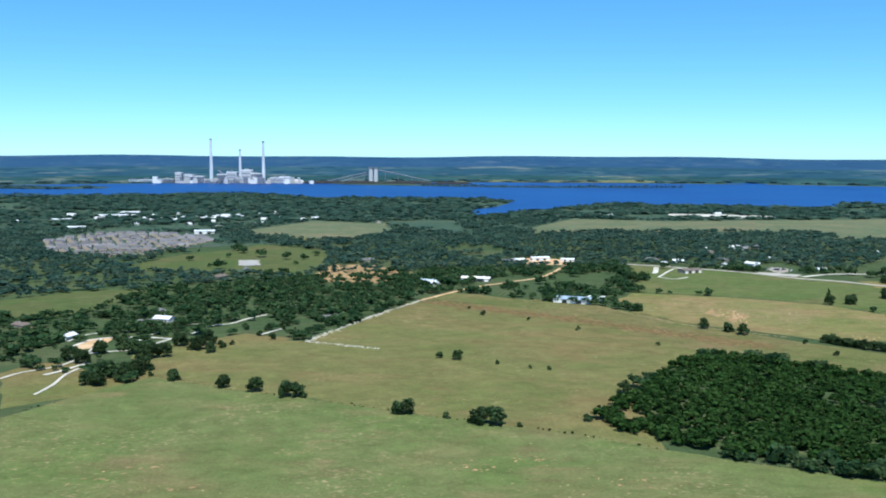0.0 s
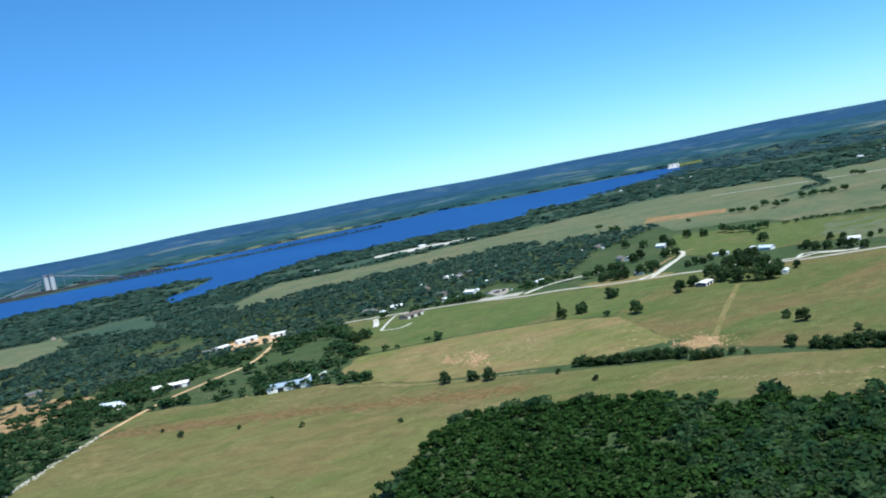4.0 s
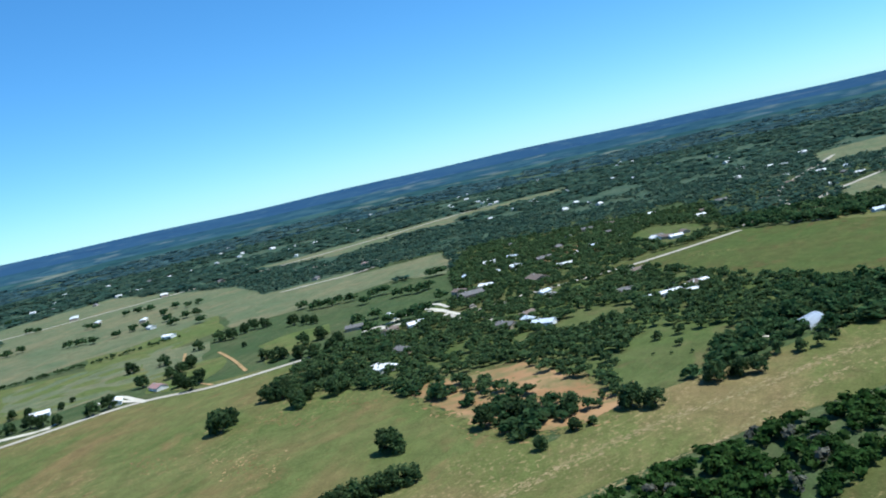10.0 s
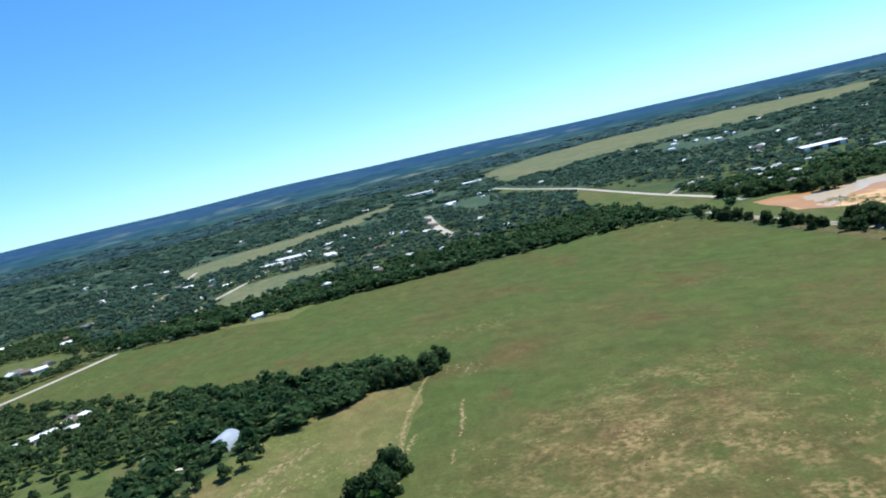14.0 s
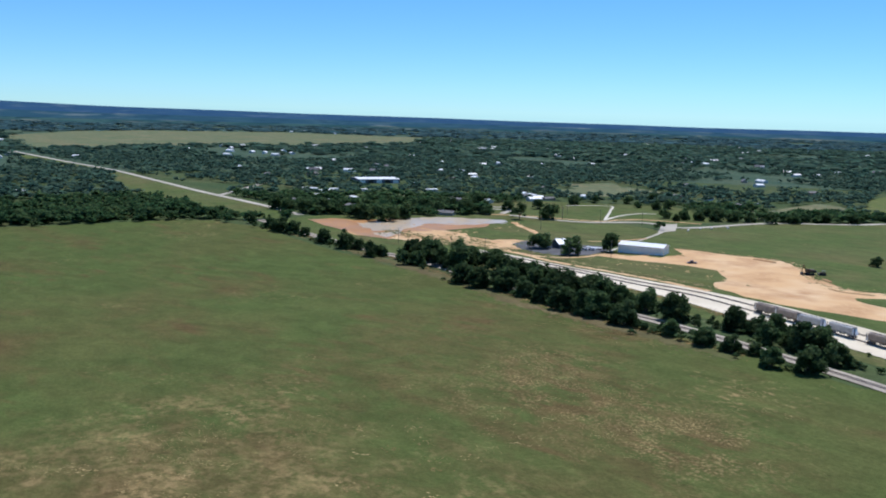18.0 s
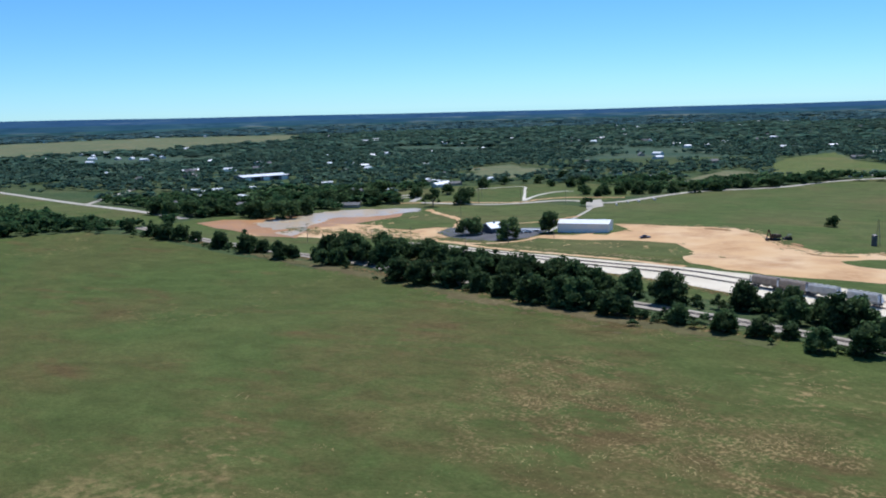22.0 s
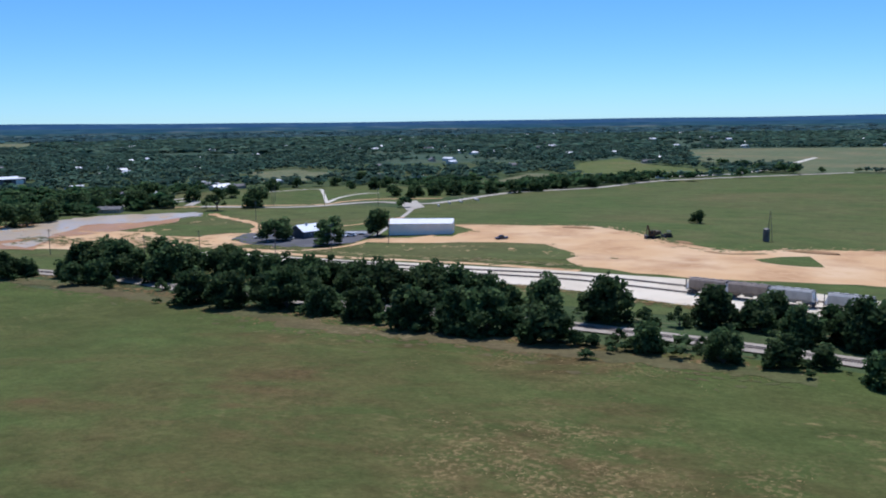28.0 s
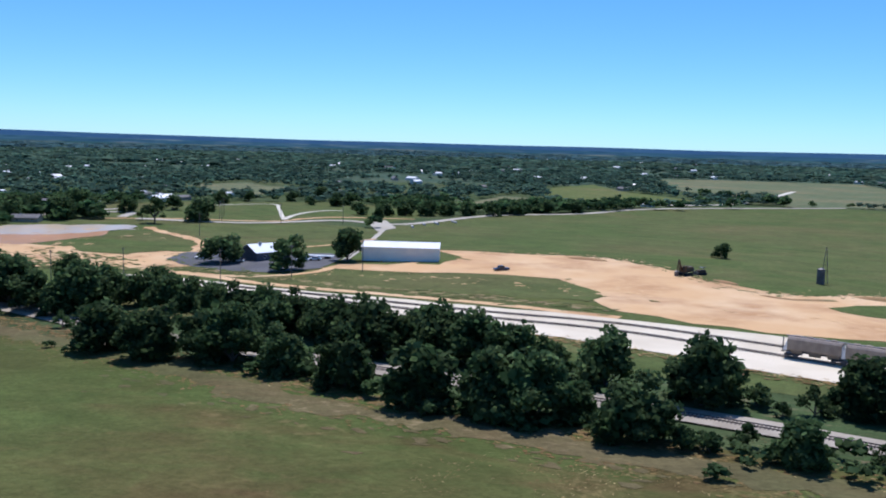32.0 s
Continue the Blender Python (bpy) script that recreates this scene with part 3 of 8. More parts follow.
GLADES_B = [[(798, 1007), (769, 895), (879, 828), (954, 747), (1040, 764), (1116, 933), (1000, 985), (887, 1059)], [(661, 742), (705, 741), (856, 707), (868, 643), (766, 582), (692, 603), (643, 639)], [(1163, 810), (1293, 671), (1122, 586), (1000, 709)], [(1224, 1307), (1273, 1194), (1481, 1148), (1387, 938), (1197, 769), (965, 742), (938, 787), (793, 858)], [(756, 819), (827, 737), (897, 697), (786, 668), (698, 672), (667, 726)], [(1696, 1161), (1625, 855), (1831, 752), (2041, 618), (2157, 508), (2340, 543), (2085, 830), (1730, 1041)]]
GLADES_C = [[(1223, -1), (1290, -79), (1269, -160), (1175, -158), (1152, -108), (1112, -38), (1100, 2)], [(1811, -17), (1910, -136), (1938, -238), (2030, -388), (2277, -609), (1990, -495), (1647, -177), (1569, -8)], [(352, -1630), (178, -1597), (253, -982), (295, -1010), (280, -1222), (348, -1357)], [(521, -1096), (484, -1252), (453, -1132), (477, -990)], [(575, -752), (561, -964), (507, -919), (541, -771)], [(867, -908), (846, -1009), (784, -939), (798, -858)]]
GLADES_D = [[(822, -835), (791, -958), (728, -937), (739, -817), (777, -775)], [(-320, 1621), (-175, 1565), (-147, 1419), (-200, 1244), (-374, 1301), (-408, 1415)]]
GLADES = GLADES_A + GLADES_B + GLADES_C + GLADES_D
SOUTH_TAN = [(535, -1164), (497, -1293), (456, -1138), (386, -1026), (387, -951), (428, -921), (462, -853), (500, -908), (532, -1062)]
SOUTH_GREEN = [(411, -1578), (352, -1622), (96, -1660), (100, -1010), (222, -1005), (304, -968), (286, -1096), (353, -1150), (401, -1218)]
SOUTH_FIELD = [(567, -577), (542, -689), (480, -771), (420, -869), (270, -985), (60, -900), (60, -500), (249, -402), (400, -429), (429, -458), (475, -506), (531, -528)]
YARD = [(798, -384), (690, -345), (540, -330), (430, -300), (380, -285), (300, -260), (200, -300), (60, -330), (60, -520), (249, -431), (400, -438), (475, -511), (568, -583), (635, -609), (711, -569), (736, -515), (798, -438)]
PARKLAND = [(711, -569), (651, -586), (613, -628), (574, -623), (558, -712), (649, -779), (759, -699), (789, -599)]
RAIL_STRIP = [(805, -350), (720, -330), (600, -300), (480, -265), (365, -235), (200, -190), (80, -150), (80, -340), (400, -350), (613, -400), (803, -399)]
CLEAR = [RAIL_STRIP, LAKE, FIELD_A, FIELD_B, FIELD_C, FIELD_C2, FIELD_MID, FIELD_NE, FIELD_G, FIELD_H, FIELD_E, FIELD_W, FIELD_W2, FIELD_N2, MEADOW, SIDE_FIELD, STRIP,
         TOWN_FIELD, AIRFIELD, ROADSIDE, SOUTH_FIELD, YARD, PARKLAND] + GLADES


# the belt of farms along the road, its trees set out one by one, and the straight-edged wood beside it
BELT = [(400, 770), (455, 560), (530, 590), (620, 530), (709, 430), (765, 395), (830, 360), (900, 375), (1010, 420), (1075, 440), (1050, 500), (1066, 560), (1040, 620), (1022, 717),
        (1135, 804), (1240, 940), (1100, 1060), (900, 1120), (790, 1130), (740, 1160), (630, 1075), (555, 1030), (480, 940), (436, 890), (400, 820)]
WEDGE = [(219, 1433), (286, 1377), (401, 1353), (492, 1235), (622, 1125), (767, 1213), (733, 1156), (630, 1074), (555, 1029), (482, 938), (436, 888), (412, 897), (380, 916), (359, 962), (292, 969), (222, 1008), (161, 1092)]
WEST_WOOD = [(-640, 960), (-553, 928), (-476, 886), (-429, 860), (-355, 830), (-258, 807), (-209, 772), (-177, 748), (-90, 650), (-140, 560), (-159, 500), (-190, 545), (-217, 559), (-243, 519), (-269, 490), (-365, 470), (-500, 480), (-500, 560), (-377, 548), (-364, 584), (-349, 656), (-337, 686), (-352, 710), (-397, 720), (-426, 705), (-520, 700)]
VILLAGE = [(480, 150), (560, 110), (690, 60), (760, 110), (840, 165), (893, 225), (1000, 112), (1300, 150), (1300, 480), (1075, 440), (900, 375), (765, 395), (709, 430), (605, 420), (580, 320)]

# where the houses stand: kind, (x, y, turn, size)
HOMES = []
hr = random.Random(21)
def homes(pts, kinds):
    for q, (hx, hy) in enumerate(pts):
        HOMES.append((kinds[q % len(kinds)], (hx, hy, hr.uniform(0, 180), hr.uniform(0.8, 1.0) * (0.75 if hy < -400 else 1.0))))


def hamlet(x0, y0, x1, y1, n, kinds):
    for q in range(n):
        HOMES.append((kinds[q % len(kinds)], (hr.uniform(x0, x1), hr.uniform(y0, y1), hr.choice((20, 65, 110, 155)), hr.uniform(0.7, 0.95))))


homes([(681, 562), (647, 586), (638, 659), (1060, 865), (1020, 773), (1218, 659), (1355, 675), (1213, 1093)], (0, 2, 1, 2, 0, 4))
homes([(780, 379), (756, 388), (893, 360), (713, 273), (703, 245), (926, 299), (948, 284), (1037, 194), (1252, 303), (905, 213)], (0, 2, 0, 1))
homes([(712, 248), (734, 264), (938, 275), (1113, 316), (851, 193), (717, 155), (747, 137), (1050, 193), (726, 97)], (0, 2, 0, 0, 2))
homes([(1483, -151), (928, -185), (1382, -138), (1609, -280), (1406, -290), (1061, -150), (1184, -59), (1081, -203)], (1, 1, 4))
homes([(-65, 746), (211, 849), (227, 850), (78, 981), (56, 950), (27, 949), (338, 853), (331, 931), (375, 1130), (409, 1131), (311, 1054), (246, 957)], (1, 0, 2, 1))
homes([(471, 1861), (509, 1809), (577, 1867), (600, 1779), (316, 1798), (294, 1815)], (4, 1, 4))
homes([(-335, 471), (-293, 525), (-284, 537)], (1, 0, 1))
homes([(-748, 1705), (-724, 1741), (-592, 1665), (-545, 1668), (-518, 1701), (-765, 1656), (-260, 1549), (-206, 1566), (-185, 1581)], (1, 4, 2))
homes([(670, 554), (720, 579), (743, 575), (1137, 939), (1029, 788), (980, 778), (1535, 1069), (1468, 1152), (1272, 724), (1346, 675)], (0, 5, 2, 1))
homes([(379, 985), (394, 974), (398, 936), (307, 906), (294, 921), (224, 935), (216, 969), (512, 866), (551, 889), (564, 872), (447, 784), (451, 727), (456, 706)], (1, 0, 2, 1, 4))
homes([(476, -1171), (439, -1254), (471, -870), (377, -1001), (594, -867), (320, -1682), (282, -1545), (264, -1498), (237, -1433), (196, -1526), (183, -1469), (157, -1528), (136, -1506), (434, -1725)], (1, 4, 0, 1))
homes([(1815, -1114), (1630, -1055), (913, -534), (956, -600), (866, -568), (854, -623), (780, -643), (760, -649), (762, -886), (603, -837), (537, -884), (469, -860), (425, -899), (394, -883), (738, -1205), (960, -2928), (736, -1426), (1316, -1758), (2038, -3300), (1271, -1856), (1565, -1653)], (4, 1, 1, 4, 0))
for row in range(16):           # the housing estate
    for colm in range(20):
        hx, hy = -720 + colm * 16.5 + row * 6 + hr.uniform(-2, 2), 960 + row * 25 + colm * 3 + hr.uniform(-2, 2)
        if inside(ESTATE, np.array([hx]), np.array([hy]))[0]:
            HOMES.append((hr.choice((0, 0, 0, 2, 2)), (hx, hy, 12 + hr.choice((0, 90)), hr.uniform(0.72, 0.86))))
hamlet(960, -430, 1500, 90, 44, (1, 0, 2, 1, 3))
hamlet(700, -640, 980, -450, 18, (4, 4, 0))
hamlet(620, -1000, 1300, -640, 34, (1, 4, 0))
hamlet(900, -1900, 1900, -900, 30, (1, 1, 4))
hamlet(250, -1900, 800, -1050, 26, (1, 1, 0))
hamlet(760, 120, 1300, 420, 24, (0, 1, 2, 3))
hamlet(480, 720, 900, 900, 14, (0, 1, 5))
hamlet(300, 880, 620, 1130, 14, (1, 0, 4))
hamlet(-420, 480, -130, 1000, 6, (0, 2, 0))
hamlet(-900, 1500, -300, 1850, 30, (1, 4, 1))
hamlet(1400, 1000, 2300, 1900, 34, (1, 1, 0))
hamlet(1500, -300, 2400, 600, 34, (1, 1, 4))
hamlet(1650, -700, 2500, -350, 18, (1, 1, 1))
hamlet(300, -3000, 1600, -1500, 90, (1, 1, 0))
hamlet(-300, -3000, 500, -1300, 50, (1, 0))
hamlet(1500, -2500, 3200, -900, 60, (1, 1))
hamlet(2000, 300, 3200, 2200, 50, (1, 1))
hamlet(1100, 2150, 1700, 2450, 12, (1, 1, 0))


sheet("water", LAKE, M["lake"], 0.3, 250, "wide deep blue lake with small waves", "lake", 12, 60)
sheet("plant_land", PLANT_LAND, M["hazescrub"], 1.2, 120, "low grassy spit of land with the power station", "spit", 10, 60, seed=2)
sheet("island", ISLE, M["hazescrub"], 1.2, 120, "flat wooded island in the lake", "island", 10, 60, seed=3)
for name, poly, mat, dz, label in (
        ("field", FIELD_A, "pasture", 0.08, "green pasture with dry tan and reddish patches"),
        ("field", FIELD_B, "brownfield", 0.08, "dry olive pasture with scattered bushes"),
        ("field", [(-294, 288), (-333, 366), (-325, 395), (-291, 393), (-257, 376), (-234, 352), (-261, 311)], "brownfield", 0.09, "dry pale pasture with winding tracks"),
        ("field", [(412, 226), (440, 229), (453, 218), (459, 200), (453, 188), (421, 194), (405, 204)], "mown", 0.095, "dry grass between pasture and mown strip"),
        ("field", [(-241, 345), (-275, 433), (-250, 448), (-226, 460), (-206, 484), (-168, 464), (-182, 395), (-195, 332)], "brownfield", 0.07, "dry pale pasture before the brush"),
        ("field", VILLAGE, "lush", 0.04, "olive grass between the oaks of the village"),
        ("field", FIELD_C, "dryfield", 0.08, "dry tan field with bare spots"),
        ("field", FIELD_C2, "green", 0.08, "green rough pasture beside the road"),
        ("field", FIELD_MID, "midpasture", 0.08, "olive pasture with single oaks"),
        ("field", STRIP, "mown", 0.11, "long mown strip of tan grass"),
        ("field", FIELD_NE, "hazefield", 0.2, "wide green field before the lake"),
        ("field", FIELD_G, "hazefield", 0.2, "green field behind a hedge"),
        ("field", FIELD_H, "green", 0.1, "small bright green field"),
        ("field", FIELD_E, "hazefield", 0.2, "flat green field among trees"),
        ("field", FIELD_W, "lush", 0.1, "dry clearing among brush"),
        ("field", FIELD_W2, "lush", 0.1, "green clearing with a pond"),
        ("field", FIELD_N2, "dryfield", 0.2, "tan field among woods"),
        ("field", MEADOW, "meadow", 0.08, "large smooth green meadow with rusty and tan patches"),
        ("field", SIDE_FIELD, "mown", 0.1, "narrow dry field beside the hedge"),
        ("field", TOWN_FIELD, "green", 0.1, "small green field at the edge of town"),
        ("field", AIRFIELD, "hazefield", 0.2, "wide dry grass of a far field"),
        ("field", ROADSIDE, "lush", 0.1, "grass verge along the straight road"),
        ("field", SOUTH_FIELD, "lush", 0.06, "smooth green field south of the dirt yard"),
        ("field", SOUTH_TAN, "green", 0.3, "tan grassland with houses and trees"),
        ("field", SOUTH_GREEN, "hazefield", 0.3, "wide green field before a row of houses"),
        ("field", FAR_SHORE, "hazefield", 1.3, "pale field on the far shore of the lake"),
        ("field", YARD, "lush", 0.05, "patchy grass round the dirt yard"),
        ("field", PARKLAND, "lush", 0.07, "grassy park with paths")):
    sheet(name, poly, M[mat], dz, 18 if dz < 0.15 else 40, label, "field", 2.0, 14, seed=len(poly))

for i, poly in enumerate(GLADES):
    sheet("field", poly, M["green" if i in (1, 3, 4, 5) else "hazefield"], 0.22, 40, ("open green field among woods", "open olive field among woods", "open tan field among woods")[i % 3], "field", 5.0, 25, seed=60 + i)

# roads and tracks
ROAD2 = [(103, 976), (176, 937), (232, 906), (301, 862)] + [(342, 815), (380, 793), (425, 748), (472, 714), (498, 688), (530, 675), (546, 628), (633, 559), (655, 494), (706, 438)]
ribbon("road", ROAD2, 7.5, M["road"], 0.3, "pale gravel-edged country road")
ribbon("road", [(715, 440), (745, 420), (788, 395)] + [(797, 320), (829, 293), (858, 253), (909, 188), (995, 108)], 7.0, M["road"], 0.3, "pale country road past farmyards")
ribbon("road", [(-77, 643), (-30, 723), (14, 771), (56, 818), (96, 923)] + [(103, 976)], 4.5, M["dirt"], 0.3, "curved dusty farm track", ragged=0.08)
ribbon("path", [(451, 592), (374, 510), (312, 440)], 4.5, M["dryfield"], 0.22, "worn two-wheel track through the pasture", ragged=0.1)
ribbon("road", [(808, -423), (875, -442), (1007, -473), (1167, -519), (1357, -575), (1606, -625), (1878, -681)], 7, M["road"], 0.3, "straight pale two-lane road")
ribbon("road", [(702, -571), (638, -580), (601, -621), (560, -615), (528, -714), (472, -777), (414, -875), (252, -991)], 7, M["road"], 0.3, "country road past the park")



# ---------- trees ----------
def ico(sub, rnd, jitter):
    if not sub:
        v = np.array([(1, 0, 0), (0, 1, 0), (-1, 0, 0), (0, -1, 0), (0, 0, 1), (0, 0, -1)], float)
        f = np.array([(0, 1, 4), (1, 2, 4), (2, 3, 4), (3, 0, 4), (1, 0, 5), (2, 1, 5), (3, 2, 5), (0, 3, 5)])
        return v * (1.12 + rnd.uniform(-jitter, jitter, (6, 1))), f
    bm = bmesh.new()
    bmesh.ops.create_icosphere(bm, subdivisions=sub, radius=1)
    v = np.array([tuple(p.co) for p in bm.verts])
    f = np.array([[p.index for p in q.verts] for q in bm.faces])
    bm.free()
    return v * (1 + rnd.uniform(-jitter, jitter, (len(v), 1))), f


def leaf_blob(count, size, rnd, core=1, low=-0.35):
    """Leaf clumps on a ragged unit ball round a darker core: vertices and triangles."""
    v, f = ico(core, rnd, 0.16)
    v = v * 0.70
    d = rnd.normal(size=(count * 3, 3))
    d /= np.linalg.norm(d, axis=1, keepdims=True)
    d = d[d[:, 2] > low][:count]
    n = len(d)
    c = d * rnd.uniform(0.70, 1.16, (n, 1))
    nrm = d + rnd.normal(scale=0.65, size=(n, 3))
    nrm /= np.linalg.norm(nrm, axis=1, keepdims=True)
    a = np.cross(nrm, rnd.normal(size=(n, 3)))
    a /= np.linalg.norm(a, axis=1, keepdims=True)
    b = np.cross(nrm, a)
    s = size * rnd.uniform(0.6, 1.3, (n, 1))
    q = np.stack([c - a * s - b * s * 0.5, c + a * s * 0.7 - b * s * 0.8, c + a * s + b * s * 0.6, c - a * s * 0.5 + b * s], 1)
    base = len(v)
    i = base + 4 * np.arange(n)
    tri = np.concatenate([np.stack([i, i + 1, i + 2], 1), np.stack([i, i + 2, i + 3], 1)])
    return np.concatenate([v, q.reshape(-1, 3)]), np.concatenate([f, tri])


def fast_mesh(name, v, f, mat):
    me = bpy.data.meshes.new(name)
    v, f = np.ascontiguousarray(v, np.float32), np.ascontiguousarray(f, np.int32)
    me.vertices.add(len(v))
    me.vertices.foreach_set("co", v.ravel())
    me.loops.add(f.size)
    me.loops.foreach_set("vertex_index", f.ravel())
    me.polygons.add(len(f))
    me.polygons.foreach_set("loop_start", np.arange(0, f.size, 3, dtype=np.int32))
    me.polygons.foreach_set("loop_total", np.full(len(f), 3, np.int32))
    me.update(calc_edges=True)
    me.materials.append(mat)
    return me


def stuff_trees(name, x, y, r, h, templates, mat, label):
    """Many tree crowns in one mesh: centre, radius and height of each."""
    if not len(x):
        return None
    rnd = np.random.default_rng(len(x))
    pick = rnd.integers(0, len(templates), len(x))
    turn = rnd.uniform(0, 2 * math.pi, len(x))
    vs, fs, base = [], [], 0
    z = ground(x, y)
    for k, (tv, tf) in enumerate(templates):
        i = np.nonzero(pick == k)[0]
        if not len(i):
            continue
        c, s = np.cos(turn[i])[:, None], np.sin(turn[i])[:, None]
        px = (tv[:, 0] * c - tv[:, 1] * s) * r[i][:, None] + x[i][:, None]
        py = (tv[:, 0] * s + tv[:, 1] * c) * r[i][:, None] * rnd.uniform(0.8, 1.15, (len(i), 1)) + y[i][:, None]
        pz = (tv[:, 2] * 0.5 + 0.46) * h[i][:, None] + z[i][:, None]
        vs.append(np.stack([px, py, pz], -1).reshape(-1, 3))
        fs.append((tf[None] + base + (np.arange(len(i)) * len(tv))[:, None, None]).reshape(-1, 3))
        base += len(i) * len(tv)
    return tagged(new(name, fast_mesh(name, np.concatenate(vs), np.concatenate(fs), mat)), label, "woods", kind="stuff")


LOTS = [[(440, 1790), (470, 1880), (620, 1860), (700, 1800), (640, 1740), (520, 1750)], [(40, 935), (95, 925), (118, 965), (80, 1000), (30, 985)]]
LOTS += [[(-241, 345), (-275, 433), (-250, 448), (-226, 460), (-206, 484), (-168, 464), (-182, 395), (-195, 332)], [(330, 892), (364, 953), (385, 924), (363, 863), (338, 840), (321, 849)]]
OPEN = [LAKE, MEADOW, FIELD_A, FIELD_B, FIELD_C, FIELD_C2, FIELD_MID, STRIP, YARD, SOUTH_FIELD, RAIL_STRIP, AIRFIELD, FIELD_E, FIELD_NE, ROADSIDE, PARKLAND, SOUTH_TAN, SOUTH_GREEN] + LOTS + GLADES
hx, hy = np.array([h[1][0] for h in HOMES]), np.array([h[1][1] for h in HOMES])
keep = ~inside(BELT, hx, hy)
for p in OPEN:
    keep &= ~inside(p, hx, hy)
HOMES = [h for h, k in zip(HOMES, keep) if k and math.hypot(h[1][0] - 726, h[1][1] - 97) > 30 and math.hypot(h[1][0] - 705, h[1][1] - 160) > 45]
farms = [(526, 890), (463, 769), (522, 902), (592, 724), (637, 651), (644, 580), (674, 562), (474, 832), (597, 927), (560, 760), (587, 743), (1049, 858), (942, 750)]
farms += [(800, 440), (768, 368), (826, 416), (902, 370), (910, 346), (958, 277), (1037, 316), (707, 254), (703, 271), (690, 240), (1080, 391), (867, 350), (896, 291), (672, 341)]
farm_kinds = (1, 3, 0, 3, 1, 1, 5, 0, 1, 4, 4, 1, 1, 0, 1, 1, 2, 1, 1, 0, 3, 0, 3, 1, 0, 2, 0)
HOMES = [h for h in HOMES if all(math.hypot(h[1][0] - x, h[1][1] - y) > 22 for x, y in farms)]
HOMES += [(k, (x, y, 35 + 23 * (i % 5), 1.35 if (x, y) in ((867, 350), (896, 291)) else 1.0)) for i, (k, (x, y)) in enumerate(zip(farm_kinds, farms))]
HOMES.sort(key=lambda h: math.hypot(h[1][0] - 250, h[1][1] - 60))
FAR_HOMES, HOMES = HOMES[210:], HOMES[:210]
RND = np.random.default_rng(7)


def crown_blob(lobes, leaves, size, rnd):
    """A ragged crown of a few leafy lobes that fills a unit ball."""
    vs, fs, n = [], [], 0
    for i in range(lobes):
        v, f = leaf_blob(leaves, size, rnd, 0, -0.7)
        a, k = i * 2.4 + rnd.uniform(-0.5, 0.5), 0.62 * math.sqrt((i + 0.2) / lobes)
        r = rnd.uniform(0.40, 0.58)
        vs.append(v * np.array([r, r, r * 0.95]) + np.array([math.cos(a) * k, math.sin(a) * k, rnd.uniform(-0.1, 0.45) - 0.5 * k * k]))
        fs.append(f + n)
        n += len(v)
    return np.concatenate(vs), np.concatenate(fs)


NEAR_T = [crown_blob(6, 15, 0.46, RND) for _ in range(8)]
WOOD_T = [crown_blob(5, 13, 0.47, RND) for _ in range(8)]
MID_T = [crown_blob(4, 9, 0.52, RND) for _ in range(8)]
OUT_T = [crown_blob(2, 4, 0.66, RND) for _ in range(6)]
FAR_T = [leaf_blob(5, 0.65, RND, 0) for _ in range(5)]


def cloud(x, y, scale, seed):
    """Smooth random field, 0 to 1, over the plan."""
    r = random.Random(seed)
    out = np.zeros(len(x))
    for k in range(7):
        a, p, q = r.uniform(0, math.pi), r.uniform(0, 6.28), scale * r.uniform(0.5, 2.2)
        out += np.sin((x * math.cos(a) + y * math.sin(a)) / q * 6.28 + p + 1.5 * np.sin((x * math.sin(a) - y * math.cos(a)) / q * 3 + p))
    return 0.5 + out / 9


def near_line(pts, x, y, width):
    d = np.full(len(x), 1e9)
    for (x0, y0), (x1, y1) in zip(pts, pts[1:]):
        lx, ly = x1 - x0, y1 - y0
        k = np.clip(((x - x0) * lx + (y - y0) * ly) / (lx * lx + ly * ly + 1e-6), 0, 1)
        d = np.minimum(d, np.hypot(x - x0 - k * lx, y - y0 - k * ly))
    return d < width


ROADS = [(ROAD2, 8), ([(777, 392), (812, 367), (797, 320), (829, 293), (858, 253), (909, 188), (995, 108)], 8), ([(-77, 643), (-30, 723), (14, 771), (56, 818), (96, 923)], 6), ([(808, -423), (875, -442), (1007, -473), (1167, -519), (1357, -575), (1606, -625), (1878, -681)], 12), ([(1610, -423), (1325, -337), (1168, -291)], 9), ([(1325, -11), (1334, -68), (1331, -163)], 8), ([(702, -571), (638, -580), (601, -621), (560, -615), (528, -714), (472, -777), (414, -875), (252, -991)], 7)]


def scatter(r0, r1, spacing, seed):
    rnd = np.random.default_rng(seed)
    n = int(math.pi * (r1 * r1 - r0 * r0) / spacing ** 2)
    r = np.sqrt(rnd.uniform(r0 * r0, r1 * r1, n))
    az = rnd.uniform(-54, 198, int(n * 252 / 360))
    r = r[:len(az)]
    return CX + r * np.sin(np.radians(az)), CY + r * np.cos(np.radians(az))


